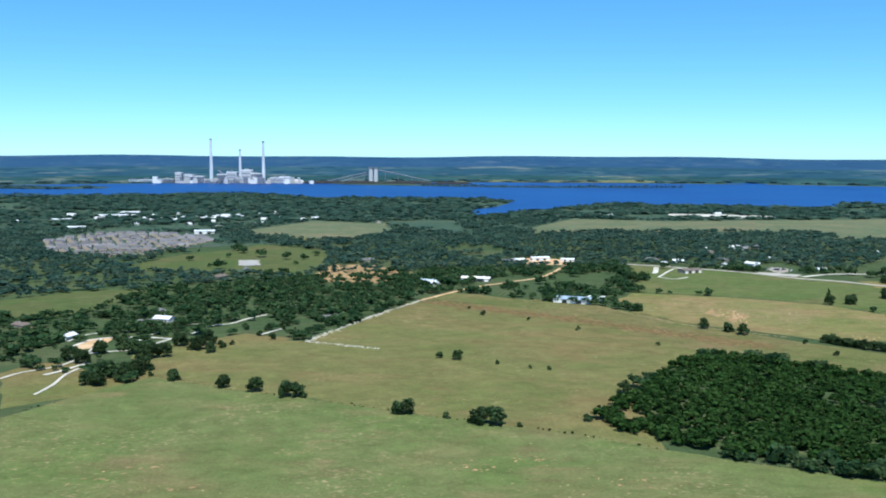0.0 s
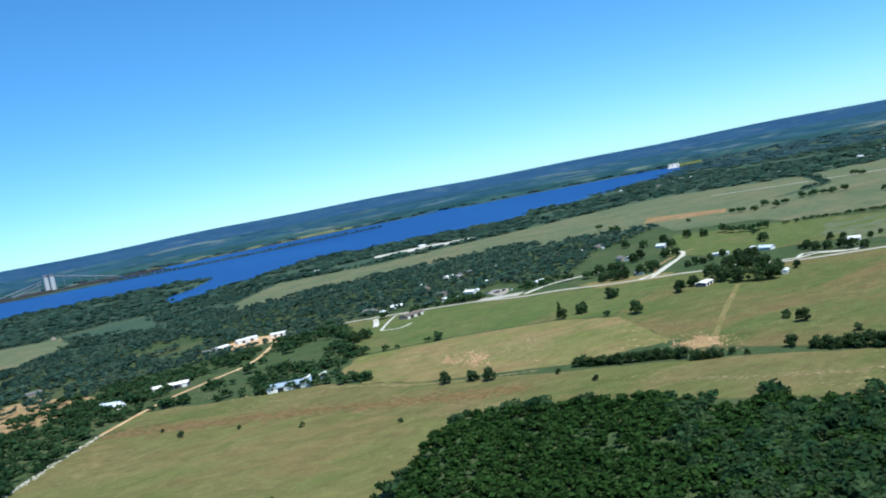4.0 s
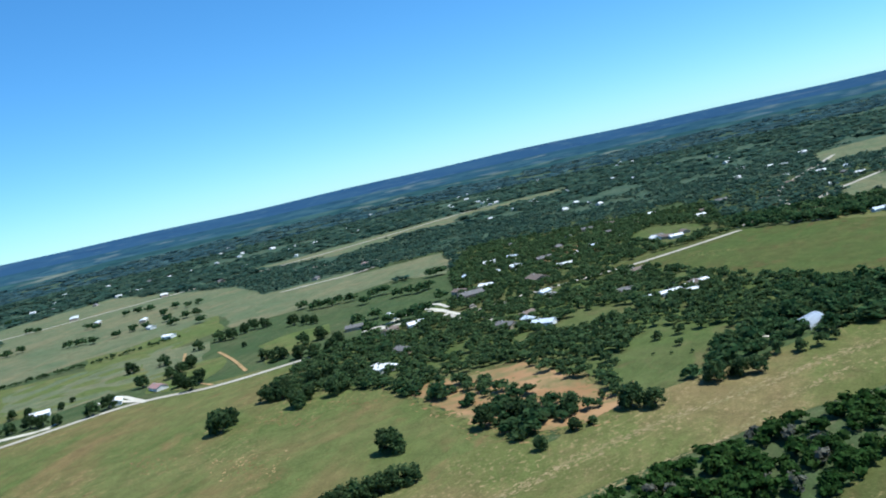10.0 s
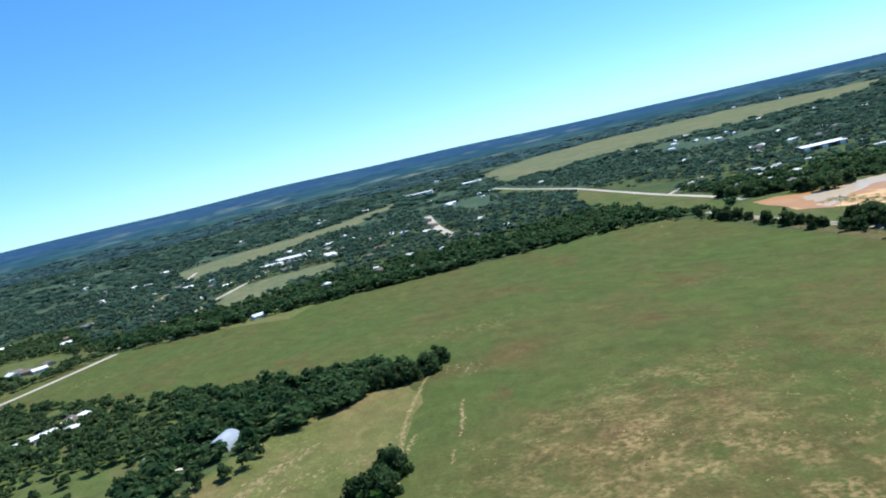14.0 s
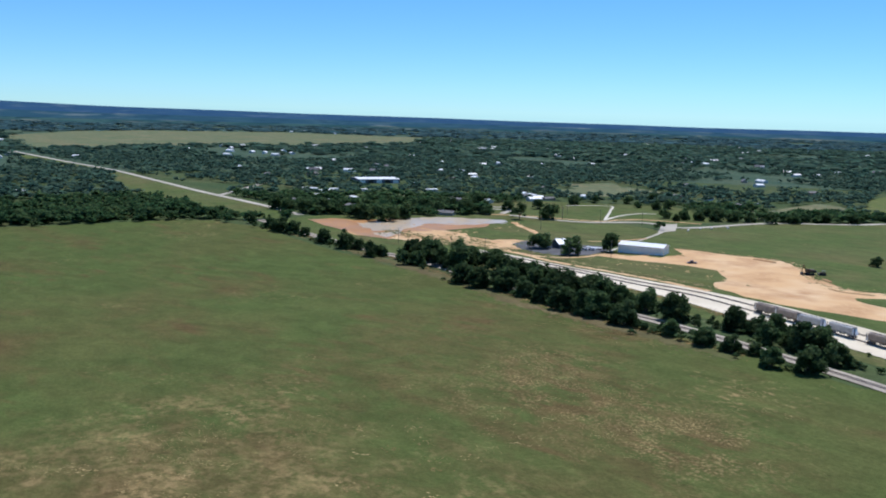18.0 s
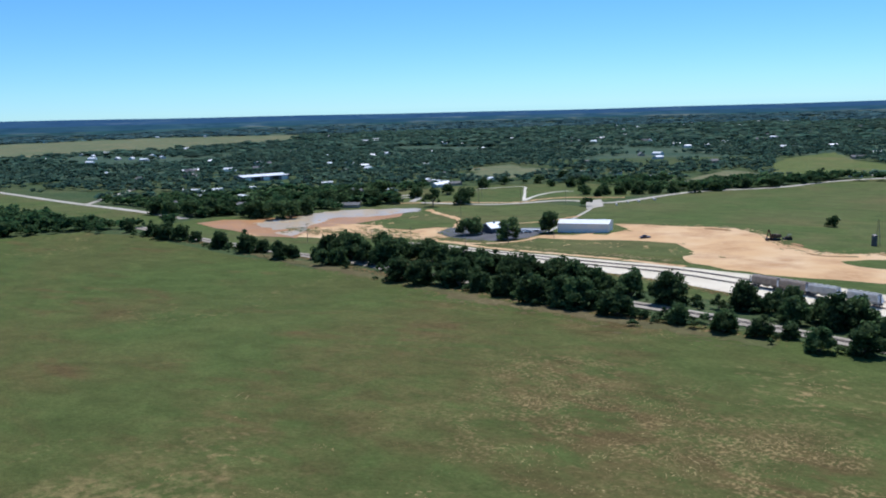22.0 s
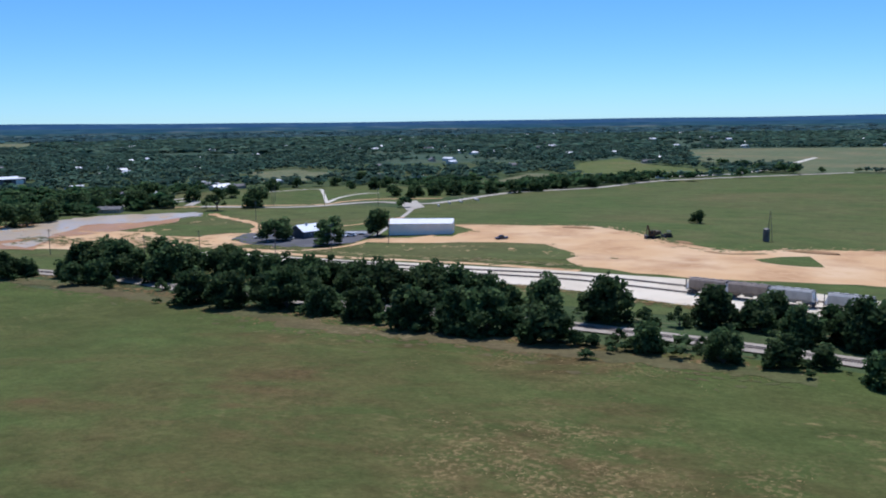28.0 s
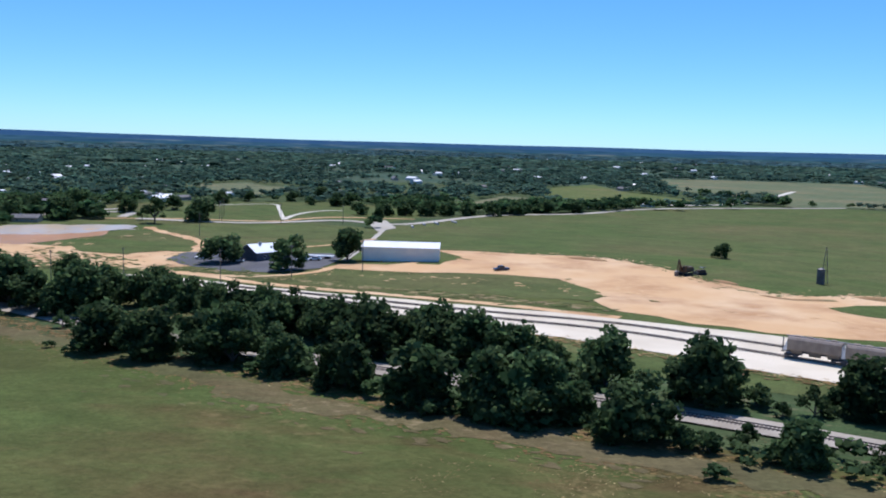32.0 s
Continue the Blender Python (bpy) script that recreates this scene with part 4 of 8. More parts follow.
MEADOW_CORNER = [[(589, 2), (595, 31), (651, 59), (674, 83), (707, 80), (683, 32), (637, -13), (613, -29), (589, -21)], [(584, 126), (578, 104), (533, 92), (544, 117)]]
GROVES_A = [([(743, 128), (681, 75), (683, 38), (652, 9), (618, -16), (614, -47), (590, -21), (581, 11), (570, 43), (569, 82), (656, 105)], 0.8), ([(636, -630), (598, -714), (760, -900), (1000, -1000), (1350, -820), (1250, -640), (1100, -560), (900, -500), (798, -409), (715, -464), (697, -594)], 0.80), ([(-620, 250), (-290, 275), (-236, 360), (-190, 465), (-110, 590), (-80, 655), (-60, 720), (0, 800), (20, 930), (-60, 980), (-250, 990), (-420, 1000), (-620, 940)], 0.80), ([(1010, 108), (970, 49), (955, -4), (930, -100), (897, -206), (868, -280), (845, -330), (879, -385), (960, -420), (1000, -250), (1040, -60), (1090, 90)], 0.80), ([(1090, 100), (1040, -60), (1000, -250), (960, -420), (1400, -480), (1700, -420), (1700, 100), (1400, 200)], 0.78), ([(700, 430), (790, 395), (890, 280), (920, 210), (880, 210), (760, 110), (690, 60), (640, 0), (596, 0), (590, 40), (560, 110), (480, 200), (520, 255), (580, 320), (605, 420)], 0.78)]
GROVES_B = [([(1000, 112), (920, 220), (860, 300), (900, 420), (1040, 480), (1250, 420), (1300, 200), (1120, 110)], 0.80), ([(694, -462), (697, -594), (780, -719), (1000, -900), (1350, -820), (1250, -640), (1100, -560), (900, -500), (798, -399)], 0.80), ([(226, 950), (397, 1420), (600, 1400), (740, 1300), (706, 1110), (620, 900), (500, 740), (380, 850)], 0.6), ([(500, 740), (620, 880), (800, 900), (900, 760), (720, 790), (620, 640), (560, 690)], 0.42)]
GROVES = GROVES_A + GROVES_B


def wooded(x, y, clearings=0.40):
    ok = cloud(x, y, 420, 3) * 0.65 + cloud(x, y, 90, 5) * 0.35 > clearings
    for p in CLEAR:
        ok &= ~inside(p, x, y)
    for line, w in ROADS:
        ok &= ~near_line(line, x, y, w)
    for p, c in ((PLANT_LAND, 0.42), (ISLE, 0.2)):
        ok |= inside(p, x, y) & (cloud(x, y, 200, 9) > c)
    for poly, dens in GROVES:
        m = inside(poly, x, y)
        ok[m] = (cloud(x, y, 45, 17)[m] * 0.6 + cloud(x, y, 160, 18)[m] * 0.4) > 1 - dens
    ok[inside(VILLAGE, x, y)] = False
    m = inside(WEST_WOOD, x, y)
    ok[m] = cloud(x, y, 30, 19)[m] > 0.30
    for line, w in ROADS:
        ok &= ~near_line(line, x, y, w)
    isle = inside(ISLE, x, y)
    for p in OPEN:
        ok &= ~inside(p, x, y) | isle
    for poly in MEADOW_CORNER:
        m = inside(poly, x, y)
        ok[m] |= cloud(x, y, 30, 23)[m] > 0.40
    ok &= ~inside(BELT, x, y)
    m = inside(WEST_BRUSH, x, y)
    ok[m] = np.sin(x[m] * 7.7 + y[m] * 41.3) * 9731.7 % 1 < 0.10
    ok &= ~(inside(ESTATE, x, y) | inside(FIELD_W, x, y) | inside(FIELD_W2, x, y))
    for line, w in ROADS:
        ok &= ~near_line(line, x, y, w)
    for _, (a, b, _, s) in HOMES + FAR_HOMES:
        ok &= (x - a) ** 2 + (y - b) ** 2 > (14 * s) ** 2
    ok &= (x - 583) ** 2 + (y - 68) ** 2 > 12 ** 2
    ok &= ~near_line([(1006, -716), (960, -680)], x, y, 30)
    ok &= ~inside([(40, -260), (300, -260), (300, 60), (90, 60)], x, y)
    ok &= ~(inside([(570, 308), (582, 256), (593, 231), (553, 195), (512, 168), (483, 156), (463, 181), (466, 214)], x, y) | inside([(-208, 787), (-193, 913), (-152, 925), (-85, 837), (-136, 744)], x, y)) | (np.sin(x * 12.9 + y * 78.2) * 43758.5 % 1 < 0.38)
    ok &= ~inside([(120, 560), (230, 505), (300, 480), (330, 395), (345, 330), (300, 370), (221, 440), (140, 520)], x, y)
    ok |= inside(WOOD, x, y) | inside(WEDGE, x, y)
    return ok


# the outer bands take leaf colours with distance haze painted in
for name, r0, r1, gap, tmpl, mat, clearing, label in (
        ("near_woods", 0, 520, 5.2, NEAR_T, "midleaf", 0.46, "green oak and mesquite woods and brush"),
        ("middle_woods", 520, 900, 7.0, MID_T, "midleaf", 0.42, "green oak woods among farms and houses"),
        ("outer_woods", 900, 1700, 9.6, OUT_T, "hazeleaf", 0.39, "green woods with clearings, lightly tinted with painted haze"),
        ("far_woods", 1700, 2900, 22.0, FAR_T, "hazeleaf", 0.36, "far woods tinted blue-green with painted haze"),
        ("farthest_woods", 2900, 4190, 42.0, FAR_T, "bluehazeleaf", 0.34, "farthest woods tinted blue with painted haze")):
    x, y = scatter(r0, r1, gap, int(gap * 10))
    k = wooded(x, y, clearing)
    loose = cloud(x, y, 55, 41) * 0.5 + cloud(x, y, 260, 43) * 0.5
    share = np.clip(0.3 + 1.3 * loose, 0.62, 0.95)
    share[inside(WEDGE, x, y) | inside(GROVES_A[0][0], x, y) | inside(GROVES_A[3][0], x, y)] = 0.97
    share[(x < -100) & (r0 < 900)] = 0.76
    share[(y > 850) & (x < 900)] = 0.95
    share[y < -400] = 0.74
    k &= np.random.default_rng(int(gap * 3)).random(len(x)) < share
    if r0 == 0:
        k &= ~inside(WOOD, x, y)
    x, y = x[k], y[k]
    rnd = np.random.default_rng(int(gap))
    r = np.maximum(4.1, gap * 0.60) * rnd.lognormal(0, 0.28, len(x)) * np.where((y < -400) & (r0 < 900), 1.25, 1.0)
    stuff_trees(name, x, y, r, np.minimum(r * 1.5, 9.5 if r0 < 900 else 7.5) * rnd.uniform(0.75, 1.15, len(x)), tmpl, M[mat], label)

# the oaks among the houses of the village, crown beside crown with grass between
VILLAGE_GLADES = [[(624, 166), (625, 131), (606, 114), (574, 93), (530, 86), (498, 112), (478, 150), (505, 165), (541, 173), (577, 168)], [(728, 206), (701, 181), (665, 178), (684, 202)], [(999, 189), (1018, 137), (995, 108), (1130, 165), (1150, 215), (1080, 230)], [(555, 205), (590, 235), (585, 290), (560, 262), (520, 200), (490, 170), (520, 168)]]
rnd = np.random.default_rng(77)
qx, qy = rnd.uniform(470, 1300, 16000), rnd.uniform(55, 480, 16000)
ok = inside(VILLAGE, qx, qy) & (cloud(qx, qy, 45, 17) * 0.7 + cloud(qx, qy, 130, 29) * 0.3 > 0.31)
for p in [MEADOW, STRIP, FIELD_MID, BELT, FIELD_E] + MEADOW_CORNER + VILLAGE_GLADES:
    ok &= ~inside(p, qx, qy)
for line, w in ROADS:
    ok &= ~near_line(line, qx, qy, w)
for _, (a, b, _, s) in HOMES:
    ok &= (qx - a) ** 2 + (qy - b) ** 2 > (11 * s) ** 2
ok &= (qx - 583) ** 2 + (qy - 68) ** 2 > 13 ** 2
ok &= ((qx - 726) ** 2 + (qy - 160) ** 2 > 13 ** 2) & ((qx - 749) ** 2 + (qy - 138) ** 2 > 12 ** 2)
spots, taken = [], collections.defaultdict(list)
for a, b, r in zip(qx[ok], qy[ok], rnd.uniform(2.9, 6.3, int(ok.sum()))):
    i, j = int(a // 10), int(b // 10)
    if all((a - p) ** 2 + (b - q) ** 2 > (0.72 * (r + w)) ** 2 for di in (-1, 0, 1) for dj in (-1, 0, 1) for p, q, w in taken[i + di, j + dj]):
        taken[i, j].append((a, b, r))
        spots.append((a, b, r))
qx, qy, qr = (np.array(c) for c in zip(*spots))
stuff_trees("village_oaks", qx, qy, qr, np.minimum(qr * 1.5, 7.8) * rnd.uniform(0.85, 1.15, len(qx)), NEAR_T, M["leaf"], "round green oaks among houses and grass")
near_barn = [(536, 89, 4.6), (535, 78, 4.4), (540, 69, 5.0), (549, 62, 3.6), (547, 97, 2.2), (509, 121, 3.6), (517, 114, 3.2), (522, 107, 3.4), (525, 99, 3.0), (529, 94, 2.4), (579, 139, 3.0), (571, 116, 3.8), (560, 131, 1.3), (547, 124, 1.2), (566, 152, 1.0), (563, 142, 1.0), (605, 140, 4.2), (612, 128, 4.8), (598, 152, 3.6)]
qx, qy, qr = (np.array(c) for c in zip(*near_barn))
stuff_trees("barn_oaks", qx, qy, qr, qr * 1.75, NEAR_T, M["leaf"], "dark round oaks and bushes before the arched barn")

# tall rounded oaks along the far edge of the meadow
rim = smooth_line([(1008, 110), (972, 49), (960, 0), (936, -90), (904, -180), (876, -250), (852, -322), (832, -352)], 3.2)
rnd = np.random.default_rng(93)
qx, qy = np.array([p.x for p in rim]) + rnd.uniform(0, 34, len(rim)), np.array([p.y for p in rim]) + rnd.normal(0, 3, len(rim))
ok = np.ones(len(qx), bool)
for _, (a, b, _, s) in HOMES:
    ok &= (qx - a) ** 2 + (qy - b) ** 2 > (10 * s) ** 2
ok &= ((qx - 928) ** 2 + (qy + 186) ** 2 > 15 ** 2) & ~inside(ROADSIDE, qx, qy)
qx, qy = qx[ok], qy[ok]
qr = rnd.uniform(4.2, 7.6, len(qx))
stuff_trees("edge_oaks", qx, qy, qr, np.minimum(qr * 1.7, 11.5), NEAR_T, M["midleaf"], "tall rounded green oaks along the far meadow edge")

# hedge between two far fields
hedge = smooth_line([(744, 868), (768, 856), (791, 837), (816, 815), (837, 790), (864, 767), (896, 748), (921, 727)], 4.0)
rnd = np.random.default_rng(8)
qx, qy = np.array([p.x for p in hedge]) + rnd.normal(0, 2.5, len(hedge)), np.array([p.y for p in hedge]) + rnd.normal(0, 2.5, len(hedge))
qr = rnd.uniform(2.2, 4.2, len(hedge))
stuff_trees("hedge", qx, qy, qr, qr * 1.6, MID_T, M["leaf"], "dark green hedgerow between two fields")

# young trees between the houses of the estate
rnd = np.random.default_rng(19)
qx, qy = rnd.uniform(-800, -400, 420), rnd.uniform(930, 1400, 420)
k = (qy - 940 > (qx + 790) * 0.29 - 10) & (qy < 1310 + (qx + 790) * 0.25)
qr = rnd.uniform(1.6, 3.2, len(qx))
stuff_trees("young_trees", qx[k], qy[k], qr[k], qr[k] * 1.6, OUT_T, M["hazeleaf"], "young green trees between estate houses")

# low brush along the pasture fence
fence = smooth_line([(-286, 273), (-262, 314), (-233, 352), (-183, 323), (-141, 305), (-76, 275), (-35, 259), (14, 242), (47, 225), (131, 188)], 3.0)
rnd = np.random.default_rng(3)
fx, fy = np.array([p.x for p in fence]) + rnd.normal(0, 0.8, len(fence)), np.array([p.y for p in fence]) + rnd.normal(0, 0.8, len(fence))
fr = rnd.uniform(0.25, 0.8, len(fence)) * (0.6 + 0.8 * (cloud(fx, fy, 40, 31) > 0.55))
stuff_trees("brush", fx, fy, fr, fr * 1.5, MID_T, M["leaf"], "low dark brush along a pasture fence")

# the dense dark wood
rnd = np.random.default_rng(12)
x, y = rnd.uniform(-20, 520, 8600), rnd.uniform(0, 460, 8600)
EDGE_WOOD = [(190, 372), (225, 322), (255, 285), (281, 252), (289, 234), (306, 227), (330, 206), (346, 192), (361, 172), (387, 152), (396, 144), (407, 127), (417, 117), (431, 98), (442, 86), (452, 66), (465, 48), (479, 26), (468, 27), (435, 44), (404, 54), (366, 82), (290, 138), (215, 190), (140, 210)]
GAP_WOOD = [(309, 226), (322, 214), (327, 190), (324, 172), (305, 168), (290, 190), (298, 212)]
k = inside(WOOD, x, y) | inside(EDGE_WOOD, x, y) & ~inside(GAP_WOOD, x, y) & (cloud(x, y, 26, 61) > 0.16)
x, y = x[k], y[k]
r = rnd.uniform(2.6, 4.8, len(x))
dry = (rnd.random(len(x)) < 0.05) & (x > 300)
stuff_trees("dark_wood", x[~dry], y[~dry], r[~dry], r[~dry] * 1.55, WOOD_T, M["leafdark"], "dense dark green live-oak wood")
stuff_trees("bare_trees", x[dry], y[dry], r[dry] * 0.8, r[dry] * 1.6, WOOD_T, M["greyleaf"], "grey half-bare trees in the wood")


# ---------- building blocks ----------
def part(name, bm, mat, parent, label=""):
    me = bpy.data.meshes.new(name)
    bm.to_mesh(me)
    bm.free()
    me.materials.append(M[mat] if isinstance(mat, str) else mat)
    ob = new(name, me)
    ob.parent = parent
    return tagged(ob, label)


def thing(name, label, category, group=""):
    return tagged(new(name), label, category, group)


def at(ob, x, y, turn=0.0, dz=0.0, scale=1.0):
    ob.matrix_basis = Matrix.Translation((x, y, gz(x, y) + dz)) @ Matrix.Rotation(radians(turn), 4, "Z") @ Matrix.Diagonal((scale, scale, scale, 1))
    return ob


def spot(x, y, turn=0.0, dz=0.0, scale=1.0, tall=1.0):
    return Matrix.Translation((x, y, gz(x, y) + dz)) @ Matrix.Rotation(radians(turn), 4, "Z") @ Matrix.Diagonal((scale, scale, scale * tall, 1))


def box(*dims, bm=None, bevel=0.0, m=None):
    """A box from x0, y0, z0 to x1, y1, z1."""
    bm = bm or bmesh.new()
    x0, y0, z0, x1, y1, z1 = dims
    r = bmesh.ops.create_cube(bm, size=1)
    for v in r["verts"]:
        v.co = Vector((x0 + (v.co.x + 0.5) * (x1 - x0), y0 + (v.co.y + 0.5) * (y1 - y0), z0 + (v.co.z + 0.5) * (z1 - z0)))
    if bevel:
        es = {e for v in r["verts"] for e in v.link_edges}
        bmesh.ops.bevel(bm, geom=list(es), offset=bevel, segments=1, affect="EDGES")
    if m is not None:
        bmesh.ops.transform(bm, matrix=m, verts=r["verts"] if not bevel else bm.verts)
    return bm


def rod(a, b, r0, r1=None, sides=8, bm=None):
    bm = bm or bmesh.new()
    a, b = Vector(a), Vector(b)
    q = bmesh.ops.create_cone(bm, cap_ends=True, segments=sides, radius1=r0, radius2=r0 if r1 is None else r1, depth=(b - a).length)
    m = Matrix.Translation((a + b) / 2) @ (b - a).to_track_quat("Z", "Y").to_matrix().to_4x4()
    bmesh.ops.transform(bm, matrix=m, verts=q["verts"])
    return bm


def prism(profile, x0, x1, bm=None):
    """A solid with a profile of (y, z) points, drawn out along x."""
    bm = bm or bmesh.new()
    a = [bm.verts.new((x0, y, z)) for y, z in profile]
    b = [bm.verts.new((x1, y, z)) for y, z in profile]
    n = len(profile)
    bm.faces.new(a[::-1])
    bm.faces.new(b)
    for i in range(n):
        bm.faces.new((a[i], a[(i + 1) % n], b[(i + 1) % n], b[i]))
    bmesh.ops.recalc_face_normals(bm, faces=bm.faces)
    return bm


# ---------- single trees ----------
def crown_mesh(name, lobes, spread, tall, base, leaves, size, mat, seed):
    """A crown of leafy lobes, ragged and with gaps; unit tree height."""
    rnd = np.random.default_rng(seed)
    vs, fs, n = [], [], 0
    lean = rnd.normal(0, 0.05, 2)
    for i in range(lobes):
        v, f = leaf_blob(leaves, size, rnd, 0, -0.85)
        a, k = i * 2.4 + rnd.uniform(-0.6, 0.6), math.sqrt((i + 0.3) / lobes)
        r = spread * (0.44 - 0.12 * k) * min(1.0, math.sqrt(19 / lobes)) * rnd.uniform(0.55, 1.4)
        h = base + (tall - base) * (0.66 - 0.46 * k * k + rnd.normal(0, 0.15))
        out = spread * 0.70 * k * rnd.uniform(0.8, 1.15)
        vs.append(v * np.array([r, r, r * rnd.uniform(0.75, 1.1)]) + np.array([math.cos(a) * out + lean[0] * h, math.sin(a) * out + lean[1] * h, h]))
        fs.append(f + n)
        n += len(v)
    v = np.concatenate(vs)
    v[:, 2] = np.clip(v[:, 2] * (1.0 / max(v[:, 2].max(), 0.01)), base * 0.75, 2)
    return fast_mesh(name, v, np.concatenate(fs), M[mat])


def tree(kind, lobes, spread, base, leaves, size, mat, seed, label, category="tree", limbs=5):
    ob = thing(kind, label, category)
    rnd = random.Random(seed)
    bm = bmesh.new()
    w = 0.035 if category == "tree" else 0.05
    rod((0, 0, -0.03), (0.01, 0.0, base * 0.6), w, w * 0.8, 7, bm)
    rod((0.01, 0, base * 0.55), (0.02, 0.01, base + 0.3), w * 0.8, w * 0.3, 6, bm)
    for i in range(limbs):
        a = i * 6.283 / limbs + rnd.uniform(-0.4, 0.4)
        s = base * rnd.uniform(0.5, 1.1)
        rod((0.01, 0, s), (math.cos(a) * spread * 0.55, math.sin(a) * spread * 0.55, base + rnd.uniform(0.16, 0.34)), w * 0.5, w * 0.15, 5, bm)
    part("trunk", bm, "bark", ob)
    crown = new("crown", crown_mesh("crown", lobes, spread, 1.0, base, leaves, size, mat, seed))
    crown.parent = ob
    return ob


KINDS = {
    "oak": [tree("oak_tree", 26, 0.63, 0.03, 110, 0.20, "leaf", 31 + i, "broad dark green oak tree with a ragged crown") for i in range(6)],
    "tall": [tree("oak_tree", 22, 0.55, 0.04, 110, 0.20, "leaf", 51 + i, "tall dark green oak tree with uneven branches") for i in range(6)],
    "lone": [tree("oak_tree", 14, 0.60, 0.10, 90, 0.24, "leaf", 71 + i, "round dark green oak standing in dry pasture") for i in range(3)],
    "bush": [tree("bush", 8, 0.62, 0.06, 70, 0.26, "leaf", 91 + i, "low round green bush in grass", "bush", 3) for i in range(3)],
    "low": [tree("oak_tree", 14, 0.62, 0.03, 80, 0.22, "leaf", 131 + i, "low dense oak in a hedgerow") for i in range(3)],
    "wide": [tree("oak_tree", 26, 0.86, 0.16, 110, 0.20, "leaf", 121, "very broad dark oak shading parked cars")],
    "thin": [tree("oak_tree", 9, 0.55, 0.28, 34, 0.20, "leaf", 101, "thin half-bare grey tree in the park", limbs=9)],
    "cypress": [tree("cypress_tree", 7, 0.16, 0.06, 60, 0.3, "leafdark", 111, "narrow dark upright cypress tree in a field", limbs=2)],
}
USED = set()


def clump(spots, name, label):
    """Far trees too small to tell apart, in one mesh."""
    x, y, h = (np.array(c) for c in zip(*spots))
    stuff_trees(name, x, y, h * 0.68, h, NEAR_T, M["midleaf"], label)



def plant(kind, spots, group, label=""):
    rnd = random.Random(len(spots) + len(group))
    for x, y, h in spots:
        proto = rnd.choice(KINDS[kind])
        h *= rnd.uniform(0.95, 1.05)
        turn = rnd.uniform(0, 360)
        if proto.name not in USED:
            USED.add(proto.name)
            ob = proto
            ob.matrix_basis = spot(x, y, turn, 0, h)
        else:
            ob = copy_thing(proto, spot(x, y, turn, 0, h / proto.scale.z))
        tagged(ob, label, group=group)


plant("oak", [(537.0, -295.4, 11.5), (521.9, -289.6, 11.8), (511.2, -292.9, 11.0), (504.6, -291.3, 12.2), (490.6, -283.5, 10.0), (475.7, -277.0, 11.2), (459.1, -266.4, 11.0), (446.3, -263.9, 11.4), (439.9, -263.7, 12.0), (433.5, -266.2, 6.0), (424.0, -257.6, 10.6), (413.9, -280.5, 12.7), (402.4, -253.6, 7.2), (386.8, -250.2, 7.2), (387.4, -282.3, 10.8), (378.2, -281.3, 9.2), (373.6, -289.6, 9.0)], "trees along the railway")
plant("tall", [(611.3, -339.7, 12.8), (602.1, -346.5, 14.5), (598.5, -350.2, 11.3), (594.3, -365.1, 11.0), (572.1, -350.8, 11.1), (558.1, -354.2, 10.3), (527.5, -328.9, 10.1), (519.0, -325.6, 12.0), (512.0, -324.9, 11.8), (503.3, -323.6, 10.3), (480.3, -303.1, 12.2), (475.2, -300.5, 10.9), (465.8, -303.7, 12.0), (456.9, -297.4, 12.1), (442.2, -294.4, 8.4), (430.1, -288.8, 11.2), (439.4, -292.1, 7.5)], "trees along the railway")
plant("oak", [(370.0, -268.8, 9.4), (362.6, -275.0, 8.5), (357.6, -268.7, 11.1), (352.1, -274.0, 10.1), (358.4, -239.2, 7.2), (368.0, -250.2, 5.3), (375.6, -247.8, 7.3), (347.4, -242.8, 9.3), (386.9, -248.1, 6.8), (343.0, -260.4, 8.0)], "trees along the railway")
plant("tall", [(763.8, -355.7, 10.3), (743.3, -349.1, 11.2), (733.4, -351.6, 10.3), (689.8, -339.4, 10.5), (664.9, -335.1, 12.3), (657.2, -339.7, 7.2), (632.7, -326.5, 10.3), (599.9, -319.5, 8.5), (605.3, -340.6, 12.2), (594.9, -338.4, 14.7), (583.2, -331.6, 12.4), (569.6, -332.1, 14.1)], "trees along the railway")
plant("bush", [(582.4, -316.6, 4.3), (561.4, -315.3, 4.2), (417.7, -255.8, 3.5), (414.0, -255.5, 3.3), (408.9, -259.4, 4.0), (396.2, -279.7, 5.1), (391.2, -257.2, 3.2), (455.8, -269.0, 2.7), (404.8, -283.3, 3.9), (401.5, -277.5, 2.8)], "bushes along the railway")
plant("tall", [(548, -340, 10.0), (536, -333, 10.5), (495, -314, 10.2), (488, -309, 11.4), (470, -303, 9.6), (449, -295, 10.4), (462, -300, 11.0), (508, -318, 9.6), (560, -346, 9.5)], "trees along the railway")
plant("oak", [(751.0, -348.0, 7.5), (736.0, -350.0, 8.0), (720.0, -350.0, 7.0), (657.0, -338.0, 6.5), (630.0, -332.0, 7.5), (614.0, -333.0, 7.0), (593.0, -324.0, 9.0), (572.0, -327.0, 8.5), (791.0, -360.0, 7.0)], "trees along the railway")
plant("oak", [(584, -348, 7.6), (570, -345, 8.4), (497, -320, 8.5), (540, -301, 9.4), (531, -299, 8.3), (470, -310, 8.6)], "trees along the railway")
plant("wide", [(576.4, -427.7, 11.5)], "oaks beside the house")
plant("lone", [(546, -415, 12.5), (533.3, -442.7, 13.2)], "oaks beside the house", "round oak beside the parking lot")
